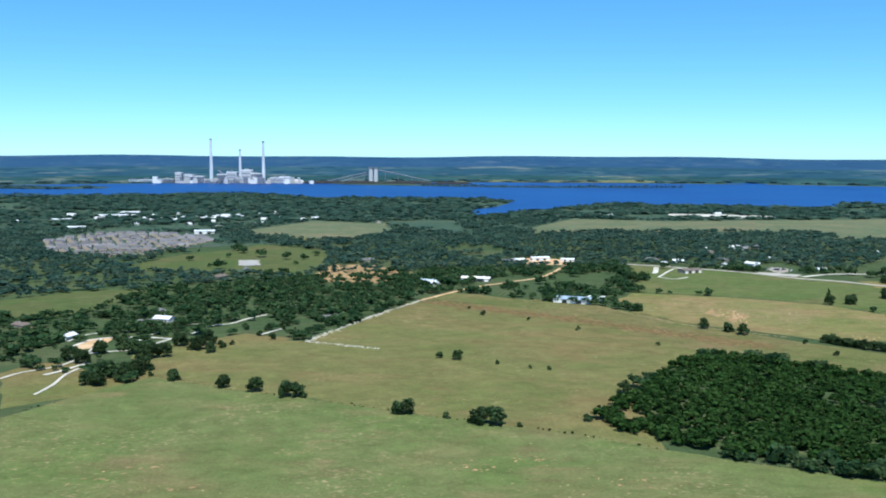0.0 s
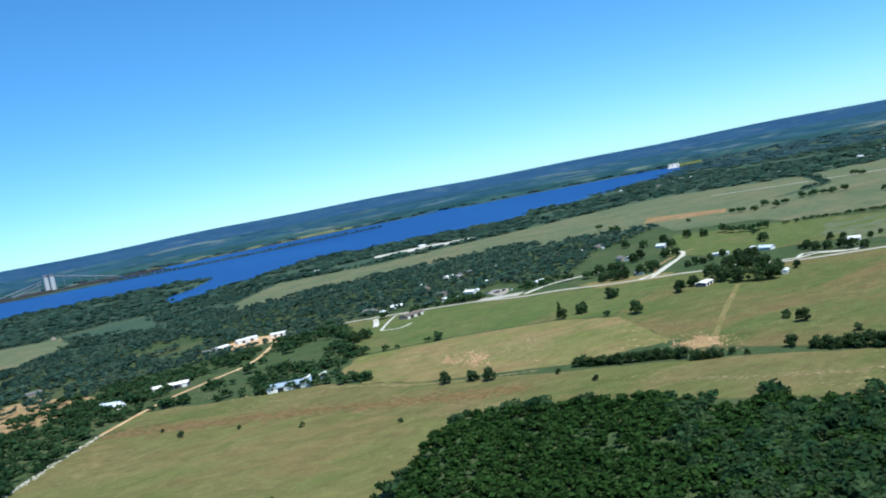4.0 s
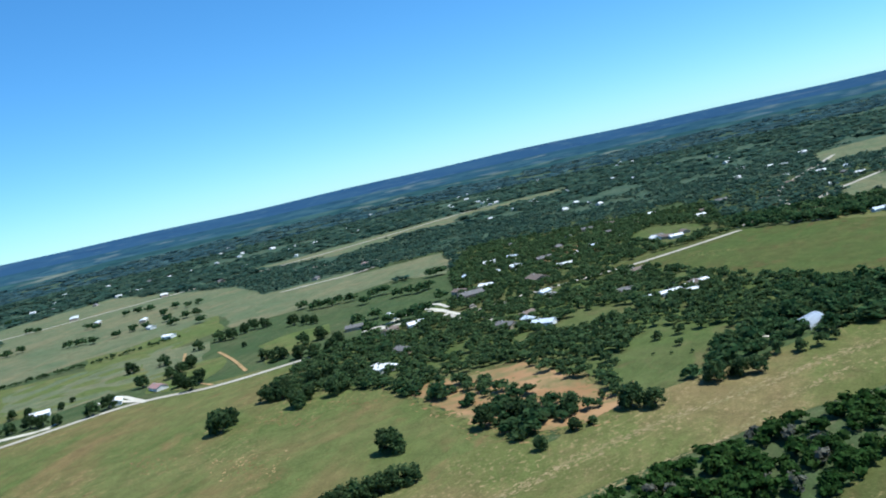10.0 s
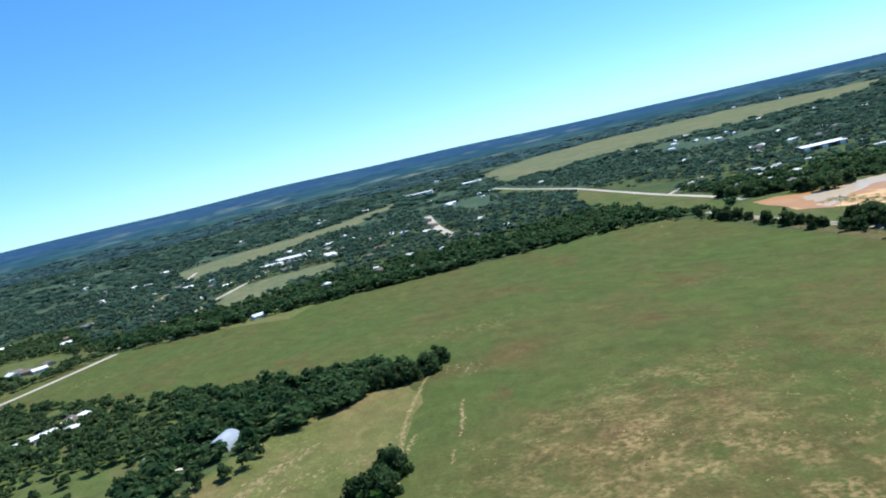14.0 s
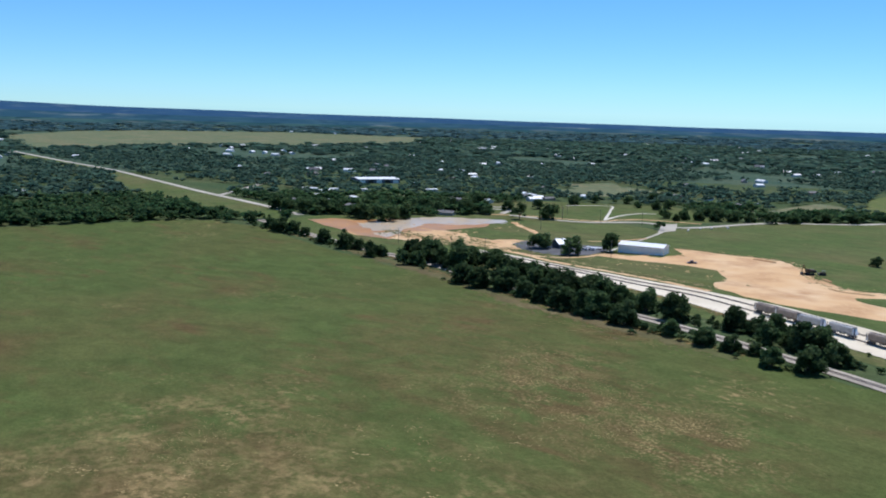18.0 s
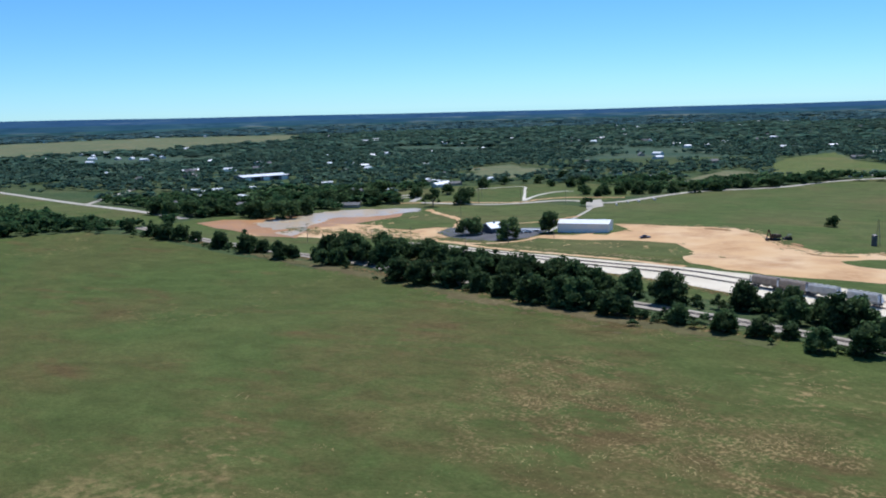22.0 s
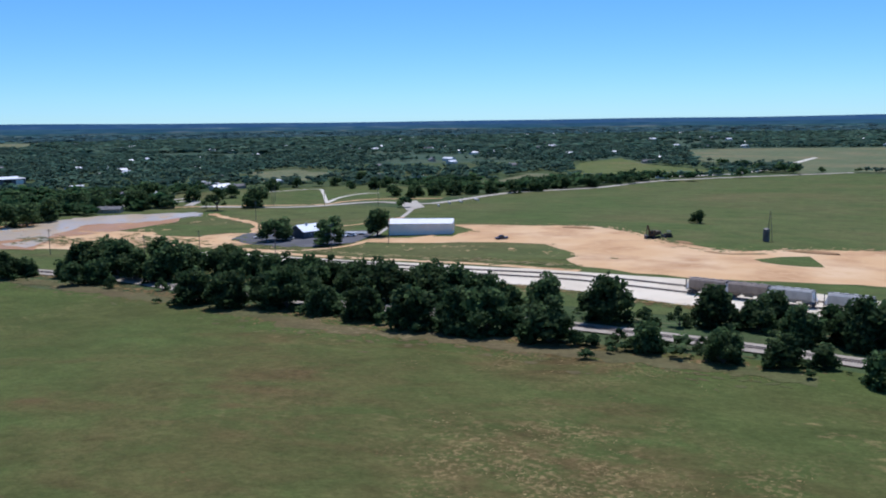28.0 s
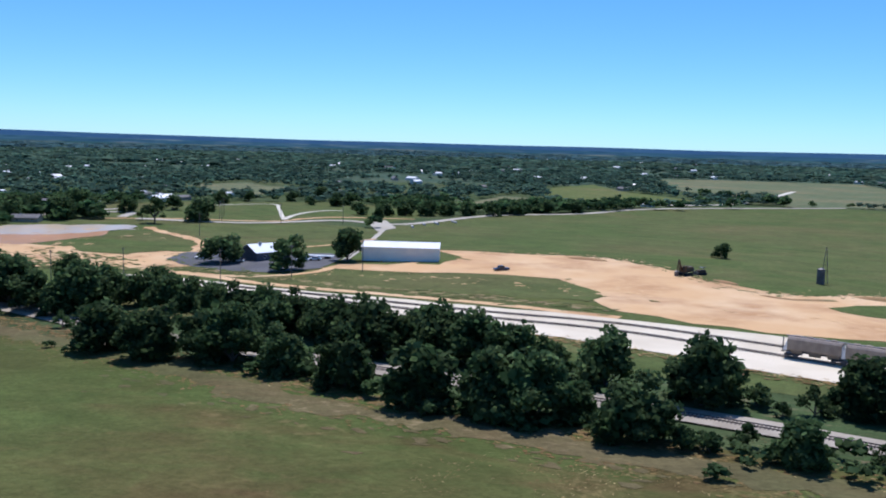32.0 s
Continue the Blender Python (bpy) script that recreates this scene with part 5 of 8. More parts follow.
plant("thin", [(x, y, h * 0.8) for x, y, h in [(680.3, -553.3, 18.5), (667.2, -578.2, 16.3), (694.6, -564.3, 9.5)]], "thin trees by the park")
plant("low", [(690, 150, 6.0), (688, 160, 6.5), (694, 170, 7.0), (712, 146, 6.0), (716, 132, 6.0), (728, 128, 6.0), (708, 168, 6.0), (700, 143, 5.5), (735, 145, 6.0)], "oaks round the long shed", "low round oak beside a white-roofed shed")
plant("low", [(x, y, min(h * 1.2, 13.5)) for x, y, h in [(852.3, -437.7, 13.0), (831.0, -430.3, 14.3), (814.8, -435.4, 15.1), (805.2, -445.2, 14.3), (795.3, -454.9, 15.3), (771.2, -449.6, 14.9), (757.9, -450.8, 16.4), (742.3, -446.6, 18.6), (736.7, -454.7, 17.1), (741.6, -472.6, 14.2), (749.3, -528.4, 9.9), (733.3, -549.3, 11.0), (733.6, -574.7, 9.5), (771.4, -572.4, 8.7), (727.4, -603.2, 8.8), (666.2, -575.8, 12.8), (594.4, -689.0, 7.9), (577.3, -682.1, 8.7), (565.5, -689.9, 9.7), (553.6, -697.6, 8.8), (541.8, -705.6, 8.8), (525.5, -714.6, 8.7), (511.8, -733.9, 8.8), (495.3, -765.5, 9.0), (474.9, -781.1, 8.1), (716.5, -635.1, 9.0), (643.5, -733.9, 8.5), (640.0, -752.6, 8.7)]], "trees by the park", "broad green oak at the edge of the park")
plant("lone", [(393.2, -519.0, 6.9)], "trees in the south field", "single round oak in a green field")
plant("lone", [t for t in [(-217.6, 342.8, 7.6), (-183.6, 325.5, 8.1), (-163.0, 316.1, 8.6), (-144.0, 305.1, 9.7), (-136.9, 303.8, 8.4), (-75.9, 273.9, 9.1), (-79.5, 273.8, 7.3), (-38.4, 258.5, 9.9), (-29.9, 257.1, 10.5), (-18.3, 254.2, 2.9), (-54.8, 266.9, 3.6), (-58.9, 398.2, 5.0), (-47.4, 393.8, 6.9), (-21.8, 382.8, 3.4), (-1.6, 373.8, 2.6), (10.1, 370.4, 2.9), (-22.7, 565.1, 4.4), (48.3, 502.9, 4.1)] if t[2] > 6], "trees along the pasture fence")
plant("bush", [t for t in [(-217.6, 342.8, 7.6), (-183.6, 325.5, 8.1), (-163.0, 316.1, 8.6), (-144.0, 305.1, 9.7), (-136.9, 303.8, 8.4), (-75.9, 273.9, 9.1), (-79.5, 273.8, 7.3), (-38.4, 258.5, 9.9), (-29.9, 257.1, 10.5), (-18.3, 254.2, 2.9), (-54.8, 266.9, 3.6), (-58.9, 398.2, 5.0), (-47.4, 393.8, 6.9), (-21.8, 382.8, 3.4), (-1.6, 373.8, 2.6), (10.1, 370.4, 2.9), (-22.7, 565.1, 4.4), (48.3, 502.9, 4.1)] if t[2] <= 6], "bushes in the pasture")
plant("lone", [t for t in [(150.9, 518.4, 9.3), (166.6, 505.8, 8.2), (174.1, 495.3, 9.0), (302.6, 639.3, 9.0), (328.3, 649.5, 8.8), (46.8, 318.7, 8.0), (150.5, 782.5, 12.7), (163.7, 791.8, 10.3), (209.2, 464.2, 3.8), (-33.8, 596.4, 3.1), (13.6, 543.6, 2.9), (98.2, 451.1, 3.3), (17.3, 265.4, 4.2), (215.1, 425.8, 4.0)] if t[2] > 6], "trees in the north fields")
plant("bush", [t for t in [(150.9, 518.4, 9.3), (166.6, 505.8, 8.2), (174.1, 495.3, 9.0), (302.6, 639.3, 9.0), (328.3, 649.5, 8.8), (46.8, 318.7, 8.0), (150.5, 782.5, 12.7), (163.7, 791.8, 10.3), (209.2, 464.2, 3.8), (-33.8, 596.4, 3.1), (13.6, 543.6, 2.9), (98.2, 451.1, 3.3), (17.3, 265.4, 4.2), (215.1, 425.8, 4.0)] if t[2] <= 6], "bushes in the pasture")
plant("lone", [(x, y, min(h, 17)) for x, y, h in [(342.5, 581.5, 12.3), (323.7, 641.8, 9.7), (372.9, 675.1, 7.0), (370.6, 423.6, 8.8), (373.4, 442.5, 6.0), (364.6, 370.3, 5.3), (526.7, 404.5, 15.8), (459.6, 264.6, 11.9), (321.5, 378.4, 7.7)]], "oaks in the east pasture")
plant("lone", [(x, y, min(h, 12)) for x, y, h in [(457.3, 262.6, 12.5), (440.0, 186.7, 6.8), (583.6, 402.9, 9.9), (559.8, 368.8, 10.8), (585.3, 395.3, 9.1), (503.6, 118.1, 10.7), (508.1, 106.8, 9.6), (508.5, 98.1, 9.0), (482.7, 207.1, 13.7), (477.2, 222.5, 11.0), (479.9, 200.9, 10.9), (485.2, 182.8, 10.8), (480.7, 153.3, 13.6), (478.4, 143.0, 10.3), (464.2, 168.8, 4.6), (459.5, 175.6, 6.6)]], "oaks in the east pasture")
plant("cypress", [(306, 650, 14)], "trees in the north fields")
plant("low", [(226, 469, 6.5), (232, 462, 7.2), (238, 455, 7.0), (245, 448, 7.4), (253, 441, 7.4), (261, 435, 7.4), (268, 429, 7.2), (273, 419, 7.4), (278, 406, 6.8), (284, 401, 6.4)], "trees of the hedge", "low dense oak in a hedgerow")
plant("low", [(x, y, h * 0.6) for x, y, h in [(229.5, 465.9, 12.0), (234.8, 458.7, 10.6), (242.1, 451.7, 11.2), (249.2, 444.7, 11.2), (257.0, 438.7, 11.8), (264.7, 432.7, 11.8), (271.8, 425.7, 11.1), (275.1, 408.6, 10.9), (281.4, 403.8, 10.2), (286.4, 399.9, 9.0), (294.4, 398.6, 7.1), (298.8, 390.1, 5.7)]], "trees of the hedge", "low dense oak in a hedgerow")
plant("low", [(x, y, h * 0.7) for x, y, h in [(326.0, 363.0, 10.5), (330.5, 353.5, 11.2), (336.0, 345.0, 12.0), (341.5, 337.0, 13.0), (347.0, 329.5, 13.0), (352.0, 321.0, 13.2), (356.0, 312.5, 13.8), (371.0, 298.5, 11.5), (381.0, 285.0, 11.0), (388.0, 276.0, 10.5), (399.0, 262.0, 13.0), (404.5, 256.0, 13.0), (411.0, 249.0, 13.0), (328.7, 358.1, 10.7), (332.8, 349.4, 11.8), (338.8, 340.7, 12.3), (344.3, 333.6, 13.5), (350.1, 325.1, 12.8), (353.9, 316.9, 13.3), (357.8, 308.3, 14.3), (368.7, 301.3, 9.0), (373.6, 296.1, 11.9), (378.7, 289.5, 11.3), (383.2, 281.0, 10.6), (393.4, 271.5, 8.8), (396.4, 265.5, 13.4), (401.2, 259.2, 13.3), (407.9, 252.5, 13.3), (414.6, 245.9, 13.2), (419.4, 239.2, 13.1)]], "trees of the hedge", "dense oak in a hedgerow")
plant("oak", [(x, y, min(h, 11)) for x, y, h in [(585.2, -19.3, 15.6), (588.9, -30.3, 15.8), (588.1, -14.0, 10.8), (592.6, -5.9, 9.1), (593.9, 1.6, 8.5), (601.7, -41.8, 10.0), (472.0, 28.1, 11.0), (457.2, 37.5, 12.6), (455.1, 44.8, 12.5)]], "trees at the meadow corner")

# trees set out in the west and round the northern farm
plant("lone", [(-305, 402, 11), (-291, 391, 11), (-291, 418, 10.4), (-280, 432, 11), (-267, 417, 11), (-258, 410, 11), (-262, 356, 11), (-250, 347, 11), (-259, 334, 9.9), (-267, 336, 8.0), (-244, 357, 11), (-244, 368, 11), (-250, 404, 11.0), (-243, 407, 9.9), (-242, 442, 11), (-227, 428, 11), (-223, 443, 11), (-215, 418, 8.0)], "trees by the western tracks", "dark green oak beside pale tracks")
plant("bush", [(-211, 433, 6), (-206, 442, 4.1), (-209, 499, 6), (-191, 496, 6), (-193, 474, 4.3), (-181, 460, 5.6), (-181, 500, 6), (-178, 513, 6), (-235, 355, 3.2), (-158, 457, 3.2)], "bushes by the western tracks")
clump([(-325, 876, 12), (-299, 995, 12), (-261, 973, 11.3), (-251, 800, 12), (-238, 825, 9.8), (-381, 954, 8.0), (-334, 1043, 12), (-227, 1015, 8.7), (-337, 693, 4.4), (-280, 855, 3.6), (-339, 889, 5.3), (-240, 920, 5.9), (-238, 967, 8.4), (-342, 993, 6.4), (-349, 1075, 12)], "far_trees", "green oaks round a stock pond")
clump([(47, 759, 11), (63, 796, 6.9), (64, 721, 11), (74, 726, 11), (93, 821, 11), (86, 689, 11), (83, 704, 10.5), (153, 784, 11), (165, 798, 10.6), (108, 709, 6.4), (88, 664, 5.5), (98, 879, 11), (109, 876, 11), (121, 873, 11), (156, 923, 11), (143, 896, 11), (151, 880, 11), (377, 679, 10.8), (300, 872, 11), (247, 885, 9.8), (213, 894, 11), (415, 842, 11), (431, 824, 11), (428, 785, 11), (446, 794, 11)], "far_trees", "green oaks round a northern farm")
plant("low", [(744, -467, 9.99), (768, -537, 12), (758, -556, 11.43), (733, -546, 12), (718, -701, 9.54), (664, -733, 6.930000000000001), (682, -802, 10.620000000000001), (605, -671, 8.64), (589, -659, 6.84), (588, -674, 7.65), (587, -719, 9.18), (689, -761, 8.1), (713, -736, 7.920000000000001), (778, -533, 11.34), (770, -556, 11.610000000000001), (778, -625, 12)], "trees by the park", "broad green oak at the edge of the park")
clump([(541, -729, 10.2), (532, -731, 10.2), (521, -734, 10.2), (512, -753, 11), (505, -771, 11), (493, -773, 10.7), (486, -786, 10.8), (475, -795, 7.9), (556, -777, 8.7), (449, -855, 11), (439, -869, 11), (429, -879, 11), (416, -861, 9.5), (401, -864, 11), (356, -912, 10.1), (369, -1085, 11), (351, -1058, 11), (336, -1007, 11), (318, -985, 11), (306, -963, 11), (378, -952, 9.5), (279, -990, 6.7), (246, -995, 5.6), (459, -816, 9.0), (564, -693, 8.6), (562, -709, 8.0), (553, -711, 8.0)], "far_trees", "green oaks beyond the south field")
# trees along the farm road
plant("lone", [(412, 622, 12), (434, 633, 11.0), (376, 680, 10.1), (469, 815, 12), (432, 768, 12), (424, 777, 11.0), (441, 764, 12), (461, 763, 12), (477, 768, 12), (482, 768, 12), (531, 873, 12), (588, 1001, 12), (592, 963, 12), (627, 969, 12), (594, 902, 12), (461, 822, 12), (450, 831, 12), (512, 858, 12), (543, 839, 12), (552, 832, 10.4), (503, 738, 7.4), (514, 740, 9.3), (520, 735, 8.1), (556, 751, 8.4), (535, 743, 8.2), (658, 960, 12), (668, 935, 12), (532, 684, 8.9), (632, 777, 12)], "trees round the western farms", "round green oak beside farmhouses")
plant("lone", [(462, 643, 15), (457, 619, 15), (460, 600, 15), (466, 586, 15), (475, 575, 15), (491, 657, 15), (501, 643, 15), (505, 625, 15), (494, 592, 13.1), (540, 681, 15), (529, 690, 15), (517, 594, 8.0)], "great oaks by the road", "great dark oak by a country road")
clump([(693, 929, 12), (690, 907, 12), (692, 890, 12), (697, 875, 12), (714, 876, 12), (679, 848, 8.3), (848, 1108, 9.9), (857, 1099, 10.8), (864, 1078, 10.7), (914, 1112, 12), (890, 1059, 12), (925, 1078, 11.1), (986, 1108, 12), (997, 1098, 12), (1008, 1088, 10.5), (1018, 1078, 11.6), (1036, 1070, 12), (1167, 1065, 12), (1143, 1031, 12), (1003, 955, 11.7), (1005, 938, 12), (1001, 912, 12), (1021, 893, 12), (1054, 891, 12), (1053, 869, 12), (778, 1127, 6.8), (739, 1336, 10.9), (705, 1234, 12), (707, 1225, 12)], "far_trees", "green oaks strewn between far fields")
plant("lone", [(616, 579, 12), (631, 576, 11.7), (595, 668, 9.8), (591, 651, 9.1), (595, 639, 9.6), (603, 628, 11.3), (605, 618, 10.7), (604, 603, 8.8), (653, 644, 6.9), (674, 651, 5.2), (649, 676, 7.1), (641, 685, 8.4), (596, 679, 5.0), (759, 655, 12), (689, 589, 12), (770, 627, 11.7), (708, 574, 11.9), (671, 538, 12), (653, 515, 12), (740, 576, 12), (824, 626, 12), (723, 574, 10.8), (675, 522, 12)], "trees along the farm road", "green oak beside the farm road")
clump([(1173, 930, 12), (1046, 818, 12), (1096, 834, 12), (1106, 823, 12), (1235, 953, 12), (1216, 916, 12), (1228, 905, 12), (1095, 865, 12), (1255, 1065, 12), (1268, 1053, 12), (1265, 1025, 12), (1022, 761, 12), (1484, 1553, 12), (1479, 1524, 12), (1245, 1242, 12), (1260, 1277, 12)], "far_trees", "green oaks among far white houses")
plant("lone", [(725, 490, 10.8), (714, 474, 11.8), (719, 469, 10.0), (711, 449, 12), (710, 435, 12), (719, 425, 12), (743, 429, 12), (764, 474, 12), (777, 463, 12), (857, 623, 12), (858, 608, 12), (883, 609, 12), (899, 606, 12), (898, 592, 12), (881, 548, 12), (804, 560, 5.4), (874, 530, 10.7), (869, 518, 9.2), (541, 407, 12), (585, 406, 12), (589, 397, 12.0), (563, 371, 12), (576, 370, 9.3), (614, 385, 12), (618, 376, 12), (598, 357, 11.8), (614, 357, 12), (577, 352, 11.4)], "groves north of the road", "broad green oak in a roadside grove")
clump([(986, 593, 12), (967, 567, 12), (967, 552, 12), (980, 543, 11.8), (980, 529, 12), (939, 493, 12), (983, 501, 12), (989, 489, 12), (950, 459, 12), (956, 448, 12), (956, 435, 12), (970, 429, 12), (877, 384, 12), (1063, 460, 12), (1069, 448, 12), (823, 447, 12), (768, 412, 12.0), (837, 435, 12), (800, 407, 12), (804, 396, 12), (809, 384, 12), (824, 379, 12), (775, 362, 8.9), (773, 348, 5.9), (707, 384, 12), (673, 355, 10.4)], "far_trees", "rows of green oaks before the village")

# brush between the rails and the meadow
bx, by, bh = [], [], []
br = random.Random(77)
for k in range(900):
    u = br.random()
    px, py = 300 + 500 * u, 0.0
    near = min(([(537.0, -295.4, 11.5), (521.9, -289.6, 11.8), (511.2, -292.9, 11.0), (504.6, -291.3, 12.2), (490.6, -283.5, 10.0), (475.7, -277.0, 11.2), (459.1, -266.4, 11.0), (446.3, -263.9, 11.4), (439.9, -263.7, 12.0), (433.5, -266.2, 6.0), (424.0, -257.6, 10.6), (413.9, -280.5, 12.7), (402.4, -253.6, 7.2), (386.8, -250.2, 7.2), (387.4, -282.3, 10.8), (378.2, -281.3, 9.2), (373.6, -289.6, 9.0)] + [(611.3, -339.7, 12.8), (602.1, -346.5, 14.5), (598.5, -350.2, 11.3), (594.3, -365.1, 11.0), (572.1, -350.8, 11.1), (558.1, -354.2, 10.3), (527.5, -328.9, 10.1), (519.0, -325.6, 12.0), (512.0, -324.9, 11.8), (503.3, -323.6, 10.3), (480.3, -303.1, 12.2), (475.2, -300.5, 10.9), (465.8, -303.7, 12.0), (456.9, -297.4, 12.1), (442.2, -294.4, 8.4), (430.1, -288.8, 11.2), (439.4, -292.1, 7.5)] + [(370.0, -268.8, 9.4), (362.6, -275.0, 8.5), (357.6, -268.7, 11.1), (352.1, -274.0, 10.1), (358.4, -239.2, 7.2), (368.0, -250.2, 5.3), (375.6, -247.8, 7.3), (347.4, -242.8, 9.3), (386.9, -248.1, 6.8), (343.0, -260.4, 8.0)] + [(763.8, -355.7, 10.3), (743.3, -349.1, 11.2), (733.4, -351.6, 10.3), (689.8, -339.4, 10.5), (664.9, -335.1, 12.3), (657.2, -339.7, 7.2), (632.7, -326.5, 10.3), (599.9, -319.5, 8.5), (605.3, -340.6, 12.2), (594.9, -338.4, 14.7), (583.2, -331.6, 12.4), (569.6, -332.1, 14.1)]), key=lambda q: abs(q[0] - px))
    px, py = near[0] + br.gauss(0, 6), near[1] + br.gauss(-1.0, 3.2)
    bx.append(px), by.append(py), bh.append(0.7 + 2.9 * br.random() ** 2)
bx, by, bh = np.array(bx), np.array(by), np.array(bh)
clear = near_line([(805, -378), (720, -356), (640, -341), (591, -333), (540, -312), (480, -292), (420, -274), (365, -257), (300, -236)], bx, by, 5.5) | inside([(566, -389), (412, -350), (330, -322), (330, -283), (432, -323), (568, -372)], bx, by)
stuff_trees("brush", bx[~clear], by[~clear], bh[~clear] * 0.75, bh[~clear], MID_T, M["leaf"], "low green brush along the railway fence")


# ---------- railway ----------
MAIN = [(805, -378), (720, -356), (640, -341), (591, -333), (540, -312), (480, -292), (420, -274), (365, -257), (300, -236), (200, -203), (80, -165)]
SIDE1 = [(612, -393), (563, -383), (519, -371), (466, -355), (430, -348), (394, -334), (330, -309), (200, -262), (80, -220)]
SIDE2 = [(602, -386), (564, -376), (519, -365), (466, -348), (430, -339), (395, -324), (330, -299), (200, -252), (80, -210)]
ribbon("rail_bed", MAIN, 8.0, M["greyballast"], 0.30, "grey gravel bed of the main railway line")
sheet("rail_bed", [(605, -396), (566, -389), (520, -375), (470, -363), (437, -356), (412, -350), (395, -347), (330, -322), (200, -275), (80, -233),
                   (80, -196), (200, -238), (330, -283), (396, -306), (432, -323), (462, -335), (522, -357), (568, -372), (604, -385)],
      M["ballast"], 0.24, 12, "bright white limestone bed of the sidings", edge=0.8, step=10)


def railway(line, dz, label):
    pts = smooth_line(line, 12.0)
    ob = thing("railway_track", label, "railway track")
    for side in (-0.72, 0.72):
        bm = bmesh.new()
        rows = []
        for p, e in zip(offset_line(pts, side - 0.05), offset_line(pts, side + 0.05)):
            z = gz(p.x, p.y) + dz - 0.14
            rows.append([bm.verts.new(c) for c in ((p.x, p.y, z), (p.x, p.y, z + 0.19), (e.x, e.y, z + 0.19), (e.x, e.y, z))])
        for r, s in zip(rows, rows[1:]):
            for i in range(3):
                bm.faces.new((r[i], r[i + 1], s[i + 1], s[i]))
        bmesh.ops.recalc_face_normals(bm, faces=bm.faces)
        part("rail", bm, "rail", ob)
    v, f = [], []
    single = None
    for i, p in enumerate(smooth_line(line, 0.62)):
        if not 280 < p.x < 640:
            continue
        q = smooth_tangent(pts, p)
        if line is MAIN and 372 < p.x < 520:
            if single is None:
                bm = box(-1.3, -0.12, 0, 1.3, 0.12, 0.16)
                tie = part("sleeper", bm, "sleeper", ob)
                single = tie.data
            else:
                tie = new("sleeper", single)
                tie.parent = ob
            tie.matrix_basis = Matrix.Translation((p.x, p.y, gz(p.x, p.y) + dz - 0.28)) @ Matrix.Rotation(math.atan2(q.y, q.x) - math.pi / 2, 4, "Z")
            continue
        n = Vector((-q.y, q.x))
        z = gz(p.x, p.y) + dz - 0.28
        k = len(v)
        for a, b, c in ((-1.3, -0.12, 0), (1.3, -0.12, 0), (1.3, 0.12, 0), (-1.3, 0.12, 0), (-1.3, -0.12, 0.16), (1.3, -0.12, 0.16), (1.3, 0.12, 0.16), (-1.3, 0.12, 0.16)):
            w = p + n * a + q * b
            v.append((w.x, w.y, z + c))
        f += [(k + 4, k + 5, k + 6, k + 7), (k, k + 1, k + 5, k + 4), (k + 2, k + 3, k + 7, k + 6), (k + 1, k + 2, k + 6, k + 5), (k + 3, k, k + 4, k + 7)]
    ties = tagged(new("sleeper_bed", mesh_from("sleeper_bed", v, f, M["sleeper"])), kind="stuff")
    ties.parent = ob
    return ob


def smooth_tangent(pts, p):
    i = min(range(len(pts)), key=lambda j: (pts[j] - p).length_squared)
    return (pts[min(i + 1, len(pts) - 1)] - pts[max(i - 1, 0)]).normalized()


railway(MAIN, 0.5, "dark steel main railway track on grey ballast")
railway(SIDE1, 0.42, "dark siding track on white limestone ballast")
railway(SIDE2, 0.42, "dark siding track on white limestone ballast")


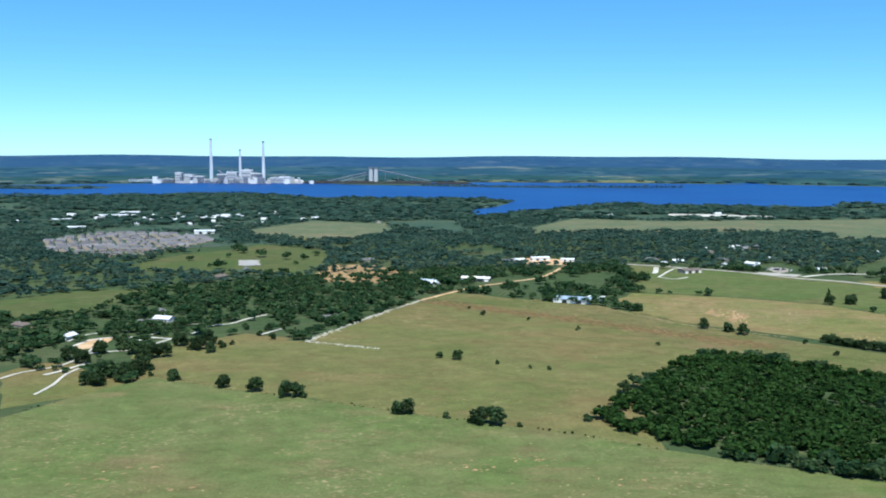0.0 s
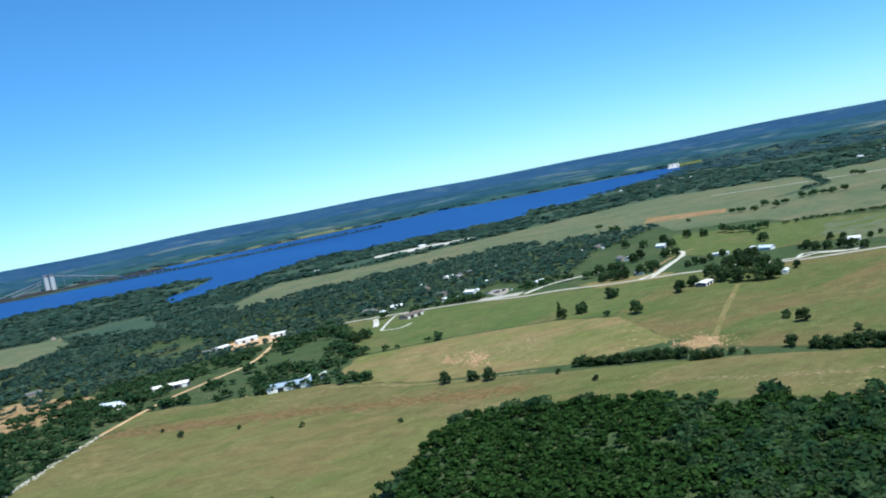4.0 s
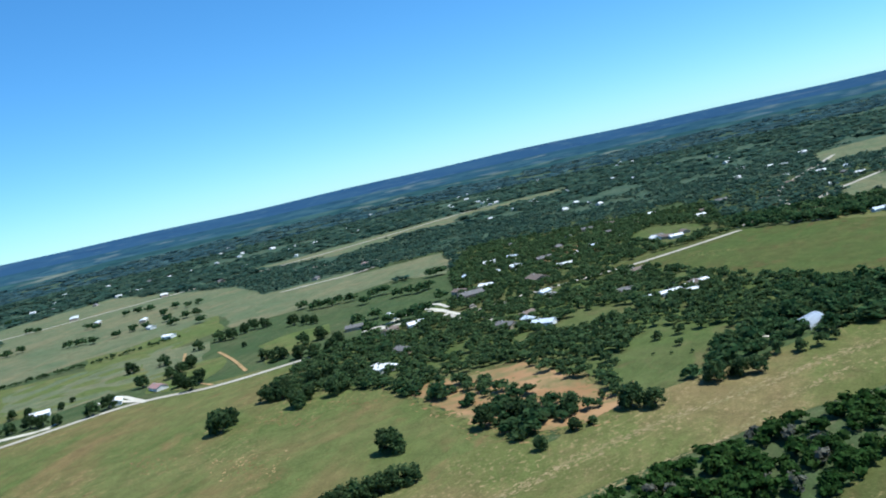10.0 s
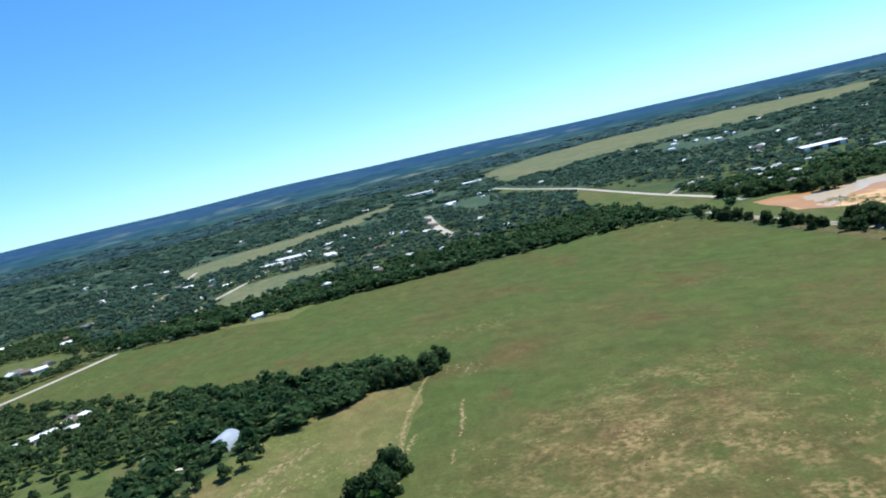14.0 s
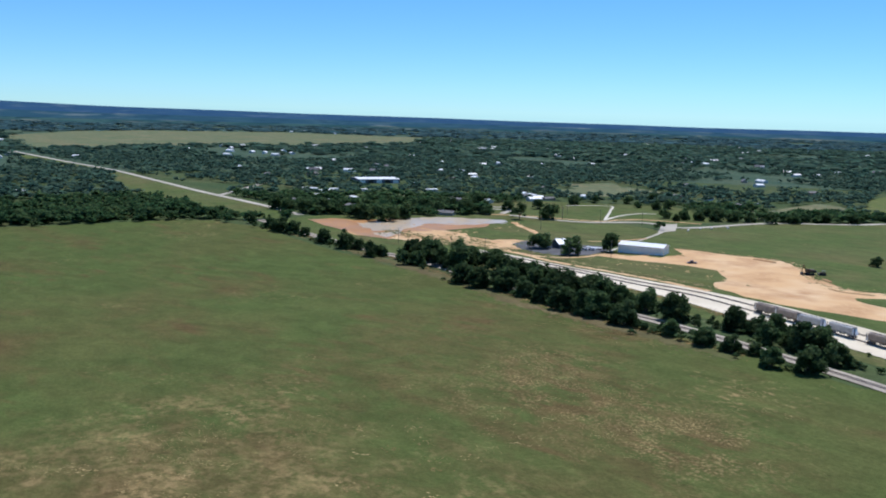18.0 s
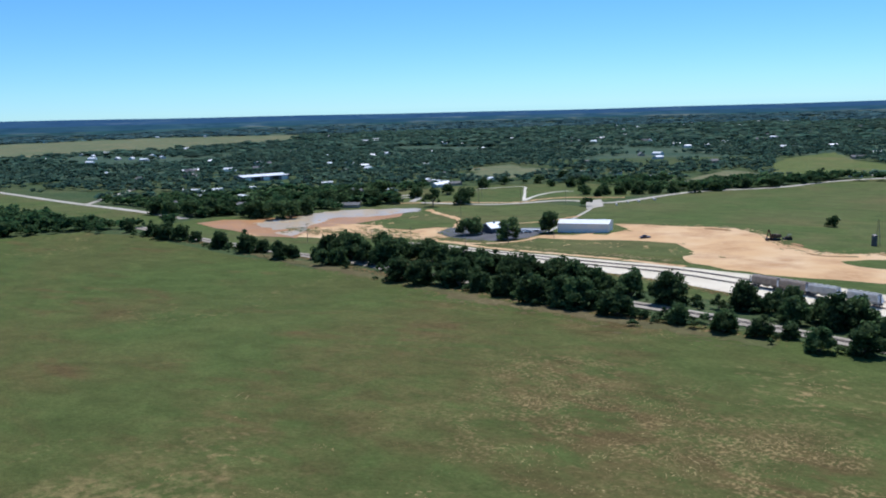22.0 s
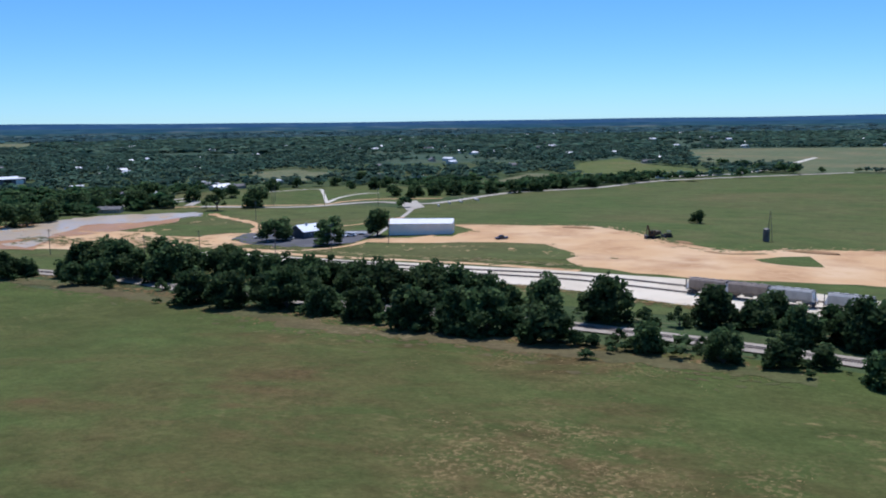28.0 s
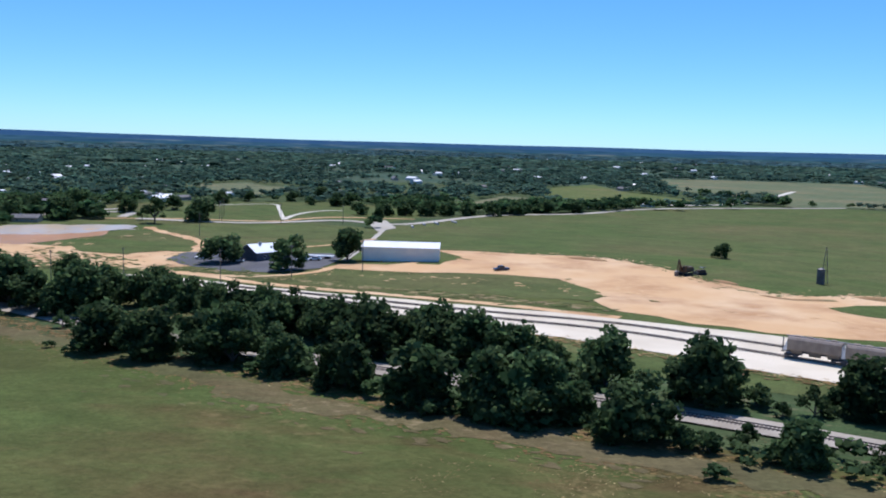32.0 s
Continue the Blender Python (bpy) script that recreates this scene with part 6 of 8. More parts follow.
def hopper(mat, label):
    """A covered hopper wagon, along x, 12.8 m long."""
    ob = thing("hopper_wagon", label, "rail wagon", "train on the siding")
    body = prism([(-1.45, 1.7), (-1.55, 2.0), (-1.55, 3.9), (-1.15, 4.35), (1.15, 4.35), (1.55, 3.9), (1.55, 2.0), (1.45, 1.7)], -5.3, 5.3)
    part("body", body, mat, ob)
    for x in (-3.6, 0, 3.6):
        part("hopper_outlet", prism([(-1.2, 1.75), (-0.3, 0.55), (0.3, 0.55), (1.2, 1.75)], x - 1.1, x + 1.1), mat, ob)
    for x in np.linspace(-5.0, 5.0, 9):
        for y in (-1.58, 1.52):
            part("rib", box(x - 0.05, y, 2.0, x + 0.05, y + 0.06, 3.9), mat, ob)
    part("walkway", box(-5.9, -0.45, 4.38, 5.9, 0.45, 4.44), "steel", ob)
    for x in (-3.5, -1.2, 1.2, 3.5):
        part("hatch", box(x - 0.6, -0.42, 4.44, x + 0.6, 0.42, 4.62, bevel=0.05), mat, ob)
    part("sill", box(-6.2, -0.35, 1.05, 6.2, 0.35, 1.4), "steel", ob)
    for s in (-1, 1):
        bm = bmesh.new()
        lo, hi = s * 6.15, s * 5.3
        q = [bm.verts.new(c) for c in ((hi, -1.5, 3.8), (hi, 1.5, 3.8), (lo, 1.3, 1.6), (lo, -1.3, 1.6), (hi, -1.5, 1.5), (hi, 1.5, 1.5), (lo, 1.3, 1.4), (lo, -1.3, 1.4))]
        for face in ((0, 1, 2, 3), (4, 7, 6, 5), (0, 3, 7, 4), (1, 5, 6, 2), (3, 2, 6, 7), (0, 4, 5, 1)):
            bm.faces.new([q[i] for i in face])
        bmesh.ops.recalc_face_normals(bm, faces=bm.faces)
        part("end_slope", bm, "white", ob, "white sloping end sheet")
        bm = box(s * 6.15 - 0.06, -1.5, 1.1, s * 6.15 + 0.06, -1.3, 4.2)
        for z in np.arange(1.3, 4.2, 0.4):
            box(s * 6.15 - 0.03, -1.5, z, s * 6.15 + 0.03, -0.9, z + 0.04, bm=bm)
        box(s * 6.15 - 0.06, -1.0, 1.1, s * 6.15 + 0.06, -0.85, 4.2, bm=bm)
        part("ladder", bm, "steel", ob)
        bog = part("bogie", box(s * 4.6 - 1.2, -1.1, 0.45, s * 4.6 + 1.2, 1.1, 0.85, bevel=0.08), "steel", ob)
        for dx in (-0.9, 0.9):
            for y in (-0.78, 0.78):
                part("wheel", rod((s * 4.6 + dx, y - 0.07, 0.46), (s * 4.6 + dx, y + 0.07, 0.46), 0.46, sides=14), "rail", bog)
        part("coupler", box(s * 6.2, -0.12, 0.8, s * 6.75, 0.12, 1.05) if s > 0 else box(-6.75, -0.12, 0.8, -6.2, 0.12, 1.05), "steel", ob)
    return ob


M["wagonbrown"] = material("brown_grey_wagon_paint", [(0.34, 0.27, 0.21), (0.26, 0.20, 0.155)], (0.6, 4.0), rough=0.6)
M["wagongrey"] = material("pale_grey_wagon_paint", [(0.52, 0.50, 0.46), (0.42, 0.40, 0.37)], (0.6, 4.0), rough=0.5)
wagons = [hopper("wagonbrown", "brown-grey covered hopper wagon on the siding"), hopper("wagongrey", "pale grey covered hopper wagon on the siding")]
sline = smooth_line(SIDE2, 1.0)
start = min(range(len(sline)), key=lambda i: (sline[i] - Vector((389.5, -321.8))).length)
for i, kind in enumerate((0, 0, 1, 1, 0, 1, 1)):
    p = sline[min(start + round(i * 13.7), len(sline) - 2)]
    q = smooth_tangent(sline, p)
    m = spot(p.x, p.y, math.degrees(math.atan2(q.y, q.x)), 0.46)
    if i in (0, 2):
        wagons[kind].matrix_basis = m
    else:
        copy_thing(wagons[kind], m)

# ---------- dirt yard ----------
sheet("dirt_yard", [(535, -423), (525, -435), (497, -440), (494, -466), (511, -487), (482, -487), (440, -487), (419, -467), (405, -437), (384, -417), (331, -439), (200, -421), (200, -330),
                    (346, -354), (378, -350), (395, -350), (412, -355), (431, -366), (439, -384), (444, -405), (452, -419), (480, -422), (517, -420)],
      M["dirt"], 0.14, 14, "bare tan graded dirt yard", edge=2.0, step=8)
sheet("dirt_patch", [(780, -410), (746, -425), (712, -443), (688, -447), (631, -455), (601, -451), (575, -426), (591, -410), (634, -397), (677, -387), (702, -380), (742, -395)],
      M["dirt"], 0.14, 14, "orange bare earth beside the pond", edge=2.5, step=9)
sheet("dirt_patch", [(591, -414), (551, -405), (514, -388), (467, -380), (439, -369), (435, -375), (467, -388), (523, -399), (565, -416)], M["mown"], 0.12, 12, "worn tan strip of grass", edge=1.5, step=8)
sheet("muddy_pond", [(783, -409), (777, -430), (756, -437), (744, -466), (732, -495), (701, -513), (684, -521), (668, -489), (674, -460), (682, -433), (690, -422), (672, -385), (699, -384), (751, -396)], M["mud"], 0.2, 14, "orange muddy pond water", "pond", 1.5, 8)
for pool in ([(745, -424), (738, -451), (739, -495), (722, -516), (687, -538), (669, -520), (678, -508), (688, -482), (709, -468), (701, -444), (695, -421), (708, -404)], [(685, -414), (697, -418), (700, -396), (680, -389)]):
    sheet("shallow_pond", pool, M["puddle"], 0.23, 9, "pale grey shallow pond reflecting the sky", "pond", 3.0, 6)
sheet("parking_lot", [(601, -430), (604, -447), (601, -456), (589, -457), (567, -456), (547, -462), (538, -452), (536, -435), (536, -421), (548, -408), (566, -408), (589, -419)], M["asphalt"], 0.22, 12, "dark asphalt parking lot round the house", edge=0.4, step=8)
ribbon("path", [(694, -443), (657, -439), (624, -429), (589, -407), (561, -398), (545, -402), (534, -412), (531, -431), (523, -434)], 3.4, M["dirt"], 0.21, "tan verge track looping round the parking lot", step=5, ragged=0.2)
ribbon("path", [(672, -532), (651, -514), (616, -484), (601, -451)], 5.0, M["dirt"], 0.25, "tan dirt track between pond and parking lot", step=5, ragged=0.25)
ribbon("road", [(794, -514), (769, -536), (757, -593), (744, -623)], 6, M["road"], 0.3, "pale park road under trees")
ribbon("path", [(729, -552), (689, -579), (632, -596), (624, -620), (609, -643), (564, -656)], 4.0, M["dirt"], 0.26, "tan worn track through the park", step=6, ragged=0.2)
ribbon("path", [(631, -609), (639, -650), (637, -686), (625, -695)], 3.2, M["gravel"], 0.27, "pale curved drive in the park", step=5, ragged=0.1)
ribbon("path", [(717, -686), (689, -722), (667, -685), (633, -614)], 2.4, M["gravel"], 0.24, "pale looping park path", step=5, ragged=0.1)
ribbon("path", [(570, -478), (557, -493), (548, -524)], 3.0, M["dirt"], 0.26, "tan dirt path across grass", step=5, ragged=0.2)
ribbon("road", [(534, -441), (542, -487), (558, -567), (573, -623)], 2.6, M["road"], 0.22, "pale drive from the road to the yard")
sheet("concrete_pad", [(584, -622), (577, -637), (556, -588), (560, -565)], M["road"], 0.25, 12, "pale concrete pad beside the drive", edge=0)
ribbon("path", [(633, -410), (577, -400), (534, -384), (477, -370), (430, -356)], 4, M["dirt"], 0.2, "tan dirt track along the siding", ragged=0.12)


def ribbed(x0, x1, z0, z1, y, depth, pitch, bm=None):
    """A ribbed metal sheet in the plane y."""
    bm = bm or bmesh.new()
    n = int((x1 - x0) / pitch)
    prof = []
    for i in range(n):
        a = x0 + (x1 - x0) * i / n
        prof += [(a, 0), (a + pitch * 0.55, 0), (a + pitch * 0.62, depth), (a + pitch * 0.93, depth)]
    prof.append((x1, 0))
    lo = [bm.verts.new((a, y + d, z0)) for a, d in prof]
    hi = [bm.verts.new((a, y + d, z1)) for a, d in prof]
    for i in range(len(prof) - 1):
        bm.faces.new((lo[i], lo[i + 1], hi[i + 1], hi[i]))
    return bm


def hangar():
    ob = thing("metal_hangar", "long white metal hangar with a low gable roof", "hangar")
    w, d, h, ridge = 33.0, 17.0, 6.0, 7.6
    part("wall", ribbed(-w / 2, w / 2, 0, h, -d / 2, -0.06, 0.9), "greywall", ob, "pale grey ribbed metal front")
    part("wall", ribbed(-w / 2, w / 2, 0, h, d / 2, 0.06, 0.9), "greywall", ob)
    for x in (-w / 2, w / 2):
        part("gable_wall", prism([(-d / 2, 0), (d / 2, 0), (d / 2, h), (0, ridge), (-d / 2, h)], x - 0.1, x + 0.1), "greywall", ob)
    for s in (-1, 1):
        part("roof", prism([(s * (d / 2 + 0.4), h - 0.06), (0, ridge + 0.02), (0, ridge + 0.17), (s * (d / 2 + 0.4), h + 0.09)], -w / 2 - 0.4, w / 2 + 0.4), "white", ob, "bright white sheet roof")
        part("gutter", box(-w / 2 - 0.4, s * (d / 2 + 0.42) - 0.08, h - 0.12, w / 2 + 0.4, s * (d / 2 + 0.42) + 0.08, h + 0.06), "white", ob)
    part("ridge_cap", box(-w / 2 - 0.4, -0.25, ridge + 0.12, w / 2 + 0.4, 0.25, ridge + 0.24), "white", ob)
    part("sliding_door", box(w / 2 + 0.12, -5, 0.05, w / 2 + 0.2, 5, 5.0), "white", ob)
    part("sliding_door", box(-w / 2 - 0.2, -5, 0.05, -w / 2 - 0.12, 5, 5.0), "white", ob)
    part("side_door", box(-w / 2 + 2, -d / 2 - 0.14, 0.02, -w / 2 + 3, -d / 2 - 0.08, 2.1), "white", ob)
    return ob


# the ribbed front looks towards the meadow
at(hangar(), 515, -453, 192, 0, 0.87)


def house(label, wall, roof, w=14.0, d=9.0, h=2.9, rise=1.9, porch=False):
    ob = thing("house", label, "house", "houses")
    part("wall", box(-w / 2, -d / 2, -0.3, w / 2, d / 2, h), wall, ob)
    for x in (-w / 2, w / 2):
        part("gable", prism([(-d / 2, h), (d / 2, h), (0, h + rise)], x - 0.1, x + 0.1), wall, ob)
    for s in (-1, 1):
        part("roof", prism([(s * (d / 2 + 0.6), h - 0.12), (0, h + rise + 0.02), (0, h + rise + 0.2), (s * (d / 2 + 0.6), h + 0.06)], -w / 2 - 0.6, w / 2 + 0.6), roof, ob)
        for x in (-w * 0.3, w * 0.25):
            win = part("window", box(x - 0.6, s * (d / 2 + 0.03) - 0.04, 0.9, x + 0.6, s * (d / 2 + 0.03) + 0.04, 2.2), "white", ob)
            part("pane", box(x - 0.5, s * (d / 2 + 0.08) - 0.02, 1.0, x + 0.5, s * (d / 2 + 0.08) + 0.02, 2.1), "glass", win)
    part("door", box(-w * 0.1 - 0.5, -d / 2 - 0.08, 0, -w * 0.1 + 0.5, -d / 2, 2.05), "timber", ob)
    part("chimney", box(w * 0.2 - 0.4, 0.5, h + rise * 0.5, w * 0.2 + 0.4, 1.3, h + rise + 0.9), "concrete", ob)
    if porch:
        part("porch_roof", prism([(-d / 2 - 3.2, 2.3), (-d / 2, 2.8), (-d / 2, 2.92), (-d / 2 - 3.2, 2.42)], -w * 0.35, w * 0.35), roof, ob)
        for x in (-w * 0.33, 0, w * 0.33):
            part("porch_post", box(x - 0.08, -d / 2 - 3.1, 0, x + 0.08, -d / 2 - 2.95, 2.36), "timber", ob)
    return ob


M["slate"] = material("grey_shingles", [(0.125, 0.12, 0.115), (0.18, 0.172, 0.165)], (0.5, 3.0))
M["brownroof"] = material("brown_shingles", [(0.135, 0.102, 0.08), (0.19, 0.148, 0.12)], (0.5, 3.0))
M["redroof"] = material("faded_red_metal", [(0.33, 0.17, 0.14), (0.38, 0.24, 0.2)], (0.4, 2.0), rough=0.5)
M["tanwall"] = material("tan_brick_wall", [(0.40, 0.32, 0.24), (0.34, 0.27, 0.20)], (1.0, 6.0))
M["whitewall"] = material("white_board_wall", [(0.68, 0.67, 0.63), (0.60, 0.59, 0.55)], (1.0, 6.0))
# the shade on the yard house's walls is put into this dark colour
M["darkwall"] = material("dark_wall", [(0.10, 0.10, 0.12), (0.14, 0.14, 0.16)], (1.0, 6.0))

at(house("low house with a pale blue-white metal roof, shade painted into its dark walls", "darkwall", "bluemetal", 15, 11, 3.2, 2.6, True), 566, -442, 58)


def vehicle(label, paint, pickup=True, category="pickup truck"):
    ob = thing("pickup_truck" if pickup else "parked_car", label, category)
    if pickup:
        body = prism([(-2.9, 0.45), (2.85, 0.45), (2.9, 0.95), (1.5, 1.05), (-0.2, 1.05), (-2.9, 1.05)], -0.95, 0.95)
        bmesh.ops.rotate(body, verts=body.verts, matrix=Matrix.Rotation(radians(-90), 3, "Z"))
        part("body", body, paint, ob)
        cab = prism([(-0.9, 1.05), (1.45, 1.05), (0.8, 1.8), (-0.75, 1.85)], -0.82, 0.82)
    else:
        body = prism([(-2.3, 0.35), (2.3, 0.35), (2.35, 0.8), (1.3, 0.95), (-1.9, 0.95), (-2.35, 0.85)], -0.88, 0.88)
        bmesh.ops.rotate(body, verts=body.verts, matrix=Matrix.Rotation(radians(-90), 3, "Z"))
        part("body", body, paint, ob)
        cab = prism([(-1.8, 0.95), (1.2, 0.95), (0.4, 1.45), (-1.3, 1.48)], -0.75, 0.75)
    bmesh.ops.rotate(cab, verts=cab.verts, matrix=Matrix.Rotation(radians(-90), 3, "Z"))
    part("cab", cab, "glass", ob, "dark windows of the cab")
    part("cab_roof", box(-0.7, -0.72, 1.80, 0.75, 0.72, 1.90) if pickup else box(-1.2, -0.66, 1.44, 0.35, 0.66, 1.52), paint, ob)
    for x in (-1.75, 1.8) if pickup else (-1.4, 1.4):
        for y in (-0.85, 0.85):
            wheel = part("wheel", rod((x, y - 0.13, 0.38), (x, y + 0.13, 0.38), 0.38, sides=14), "tyre", ob)
            part("rim", rod((x, y - 0.15, 0.38), (x, y + 0.15, 0.38), 0.2, sides=10), "steel", wheel)
    for y in (-0.6, 0.6):
        part("headlight", box(2.86 if pickup else 2.3, y - 0.16, 0.72, 2.94 if pickup else 2.38, y + 0.16, 0.88), "white", ob)
    return ob


M["navy"] = material("dark_blue_car_paint", [(0.02, 0.025, 0.05), (0.03, 0.035, 0.06)], (1, 4), rough=0.25, spec=0.5)
M["yellow"] = material("worn_brown_machine_paint", [(0.11, 0.06, 0.03), (0.06, 0.045, 0.03)], (1, 5), rough=0.7)
at(vehicle("dark blue pickup truck parked on bare dirt", "navy"), 473, -432, 40)
for x, y, a, c, l in ((588, -433, 20, "white", "white car parked on the asphalt lot"), (583, -441, 60, "white", "white car parked under an oak"), (571, -429, 15, "white", "white car parked beside the oak"),
                      (579, -442, 80, "navy", "dark car parked under an oak"), (549, -437, 10, "white", "white car parked before the house"), (545, -440, 12, "white", "white car parked before the house")):
    at(vehicle(l, c, False, "car"), x, y, a, 0.24)
rail_fence = thing("white_trailer", "long low white flat trailer on asphalt", "trailer")
part("deck", box(-6, -1.1, 0.8, 6, 1.1, 1.2), "white", rail_fence)
for x in (-4, -3, 3):
    part("wheel", rod((x, -1.1, 0.4), (x, 1.1, 0.4), 0.4, sides=12), "tyre", rail_fence)
at(rail_fence, 546, -446, 5, 0.22)


def excavator():
    ob = thing("excavator", "dark brown tracked excavator on graded dirt", "excavator")
    for y in (-1.6, 1.6):
        tr = prism([(-2.6, 0.5), (-2.0, 0.0), (2.0, 0.0), (2.6, 0.5), (2.1, 1.0), (-2.1, 1.0)], y - 0.4, y + 0.4)
        bmesh.ops.rotate(tr, verts=tr.verts, matrix=Matrix.Rotation(radians(90), 3, "Z"))
        part("crawler_track", tr, "tyre", ob)
    part("turntable", rod((0, 0, 0.9), (0, 0, 1.25), 1.1, sides=16), "steel", ob)
    part("housing", box(-3.2, -1.5, 1.25, 1.0, 1.5, 2.9, bevel=0.15), "yellow", ob)
    cab = part("cab", box(0.2, 0.3, 1.3, 1.8, 1.5, 3.4, bevel=0.1), "yellow", ob)
    part("window", box(1.78, 0.45, 2.0, 1.84, 1.35, 3.2), "glass", cab)
    part("counterweight", box(-4.0, -1.4, 1.3, -3.1, 1.4, 2.5, bevel=0.2), "steel", ob)
    part("boom", rod((1.0, -0.4, 1.8), (2.9, -0.4, 5.4), 0.34, 0.26, 6), "yellow", ob)
    part("stick", rod((2.9, -0.4, 5.4), (3.9, -0.4, 1.9), 0.24, 0.18, 6), "yellow", ob)
    part("bucket", prism([(3.5, 0.2), (4.3, 0.3), (4.4, 1.6), (3.7, 1.9)], -1.0, 0.2), "steel", ob).matrix_basis = Matrix.Rotation(radians(-90), 4, "Z") @ Matrix.Diagonal((-1, 1, 1, 1))
    part("ram", rod((1.3, -0.4, 1.6), (2.2, -0.4, 3.9), 0.12, 0.09, 6), "steel", ob)
    return ob


at(excavator(), 411, -447, 60, 0, 1.1)
dz_ = thing("bulldozer", "small dark bulldozer beside the excavator", "bulldozer")
for y in (-1.0, 1.0):
    part("crawler_track", box(-1.8, y - 0.3, 0, 1.8, y + 0.3, 0.9, bevel=0.2), "tyre", dz_)
part("body", box(-1.6, -0.9, 0.6, 1.6, 0.9, 1.8, bevel=0.15), "yellow", dz_)
part("canopy", box(-1.4, -0.8, 2.6, 0.4, 0.8, 2.75), "steel", dz_)
for x in (-1.3, 0.3):
    part("canopy_post", box(x - 0.05, -0.75, 1.7, x + 0.05, -0.65, 2.62), "steel", dz_)
part("blade", box(2.1, -1.8, 0.1, 2.3, 1.8, 1.3), "steel", dz_)
at(dz_, 405, -453, 30)
heap = thing("earth_mound", "low heap of dark earth on the dirt yard", "earth mound")
v_, f_ = ico(2, np.random.default_rng(5), 0.12)
hm = new("mound", fast_mesh("mound", v_ * np.array([9, 2.4, 0.8]), f_, M["red"]))
hm.parent = heap
at(heap, 447, -478, 165)
copy_thing(heap, spot(352, -423, 170, 0, 1.2))
copy_thing(heap, spot(398, -437, 130, 0, 0.7))
copy_thing(heap, spot(492, -459, 150, 0, 0.5))


def lattice_tower():
    ob = thing("windmill_tower", "old steel windmill tower beside a dark water tank", "windmill tower")
    h = 13.0
    for sx in (-1, 1):
        for sy in (-1, 1):
            part("leg", rod((sx * 1.1, sy * 1.1, 0), (sx * 0.12, sy * 0.12, h), 0.07, 0.05, 5), "steel", ob)
    for i in range(6):
        k0, k1 = i / 7, (i + 1) / 7
        a, b = 1.1 - 0.98 * k0, 1.1 - 0.98 * k1
        for q in range(4):
            c, s = [(1, 1), (-1, 1), (-1, -1), (1, -1)][q], [(-1, 1), (-1, -1), (1, -1), (1, 1)][q]
            part("brace", rod((c[0] * a, c[1] * a, h * k0), (s[0] * b, s[1] * b, h * k1), 0.035, sides=4), "steel", ob)
    part("platform", box(-0.5, -0.5, h - 1.2, 0.5, 0.5, h - 1.12), "steel", ob)
    return ob


at(lattice_tower(), 364, -454)
tank = thing("water_tank", "tall dark box-shaped water tank in the field", "water tank")
part("body", rod((0, 0, 0), (0, 0, 5.2), 1.35, 1.3, 16), "steel", tank)
part("lid", rod((0, 0, 5.2), (0, 0, 5.6), 1.4, 0.3, 16), "steel", tank)
at(tank, 365.4, -452.8)


def pole():
    ob = thing("utility_pole", "weathered wooden utility pole with a crossarm", "utility pole", "utility poles")
    part("post", rod((0, 0, -0.5), (0, 0, 11), 0.17, 0.11, 7), "timber", ob)
    part("crossarm", box(-1.2, -0.06, 10.2, 1.2, 0.06, 10.34), "timber", ob)
    for x in (-1.05, -0.4, 0.4, 1.05):
        part("insulator", rod((x, 0, 10.34), (x, 0, 10.52), 0.06, sides=6), "glass", ob)
    return ob


first_pole = None
for x, y in [(657, -377), (605, -369), (588, -382), (556, -386), (538, -401), (519, -418), (630, -509), (624, -590), (656, -582), (662, -591), (591, -600), (670, -612), (728, 139), (716, 150)]:
    if first_pole is None:
        first_pole = at(pole(), x, y, 70)
    else:
        copy_thing(first_pole, spot(x, y, 60 + (x * 7) % 40))

# pipes stacked beside the drive
first = None
for i, (x, y) in enumerate([(550, -598), (549, -619), (544, -629), (537, -645)]):
    if first is None:
        first = thing("concrete_pipe", "pale concrete pipe lying on the grass", "pipe", "pipes beside the drive")
        part("barrel", rod((-4, 0, 0.6), (4, 0, 0.6), 0.6, sides=14), "concrete", first)
        at(first, x, y, 110)
    else:
        copy_thing(first, spot(x, y, 110 + 4 * i))


# ---------- houses, sheds and town ----------
PROTO = [house("low house with a grey shingle roof among trees", "tanwall", "slate", 17, 10),
         house("small house with a white metal roof among trees", "whitewall", "white", 15, 9),
         house("low house with a brown shingle roof among trees", "tanwall", "brownroof", 19, 11),
         house("small house with a pale blue metal roof", "whitewall", "bluemetal", 16, 9),
         house("long pale mobile home with a flat roof", "whitewall", "white", 18, 5.5, 2.7, 0.5),
         house("house with a faded red roof beside trees", "whitewall", "redroof", 18, 10)]
PLACED = set()
M["shedblue"] = material("faded_blue_metal", [(0.36, 0.44, 0.52), (0.30, 0.37, 0.45)], (0.2, 1.0), rough=0.45)


def settle(kind, x, y, turn, scale=1.0):
    p = PROTO[kind]
    if kind not in PLACED:
        PLACED.add(kind)
        p.matrix_basis = spot(x, y, turn, 0, scale)
        return p
    return copy_thing(p, spot(x, y, turn, 0, scale / p.scale.x))


for k, (x, y, turn, s) in HOMES:
    settle(k, x, y, turn, s)


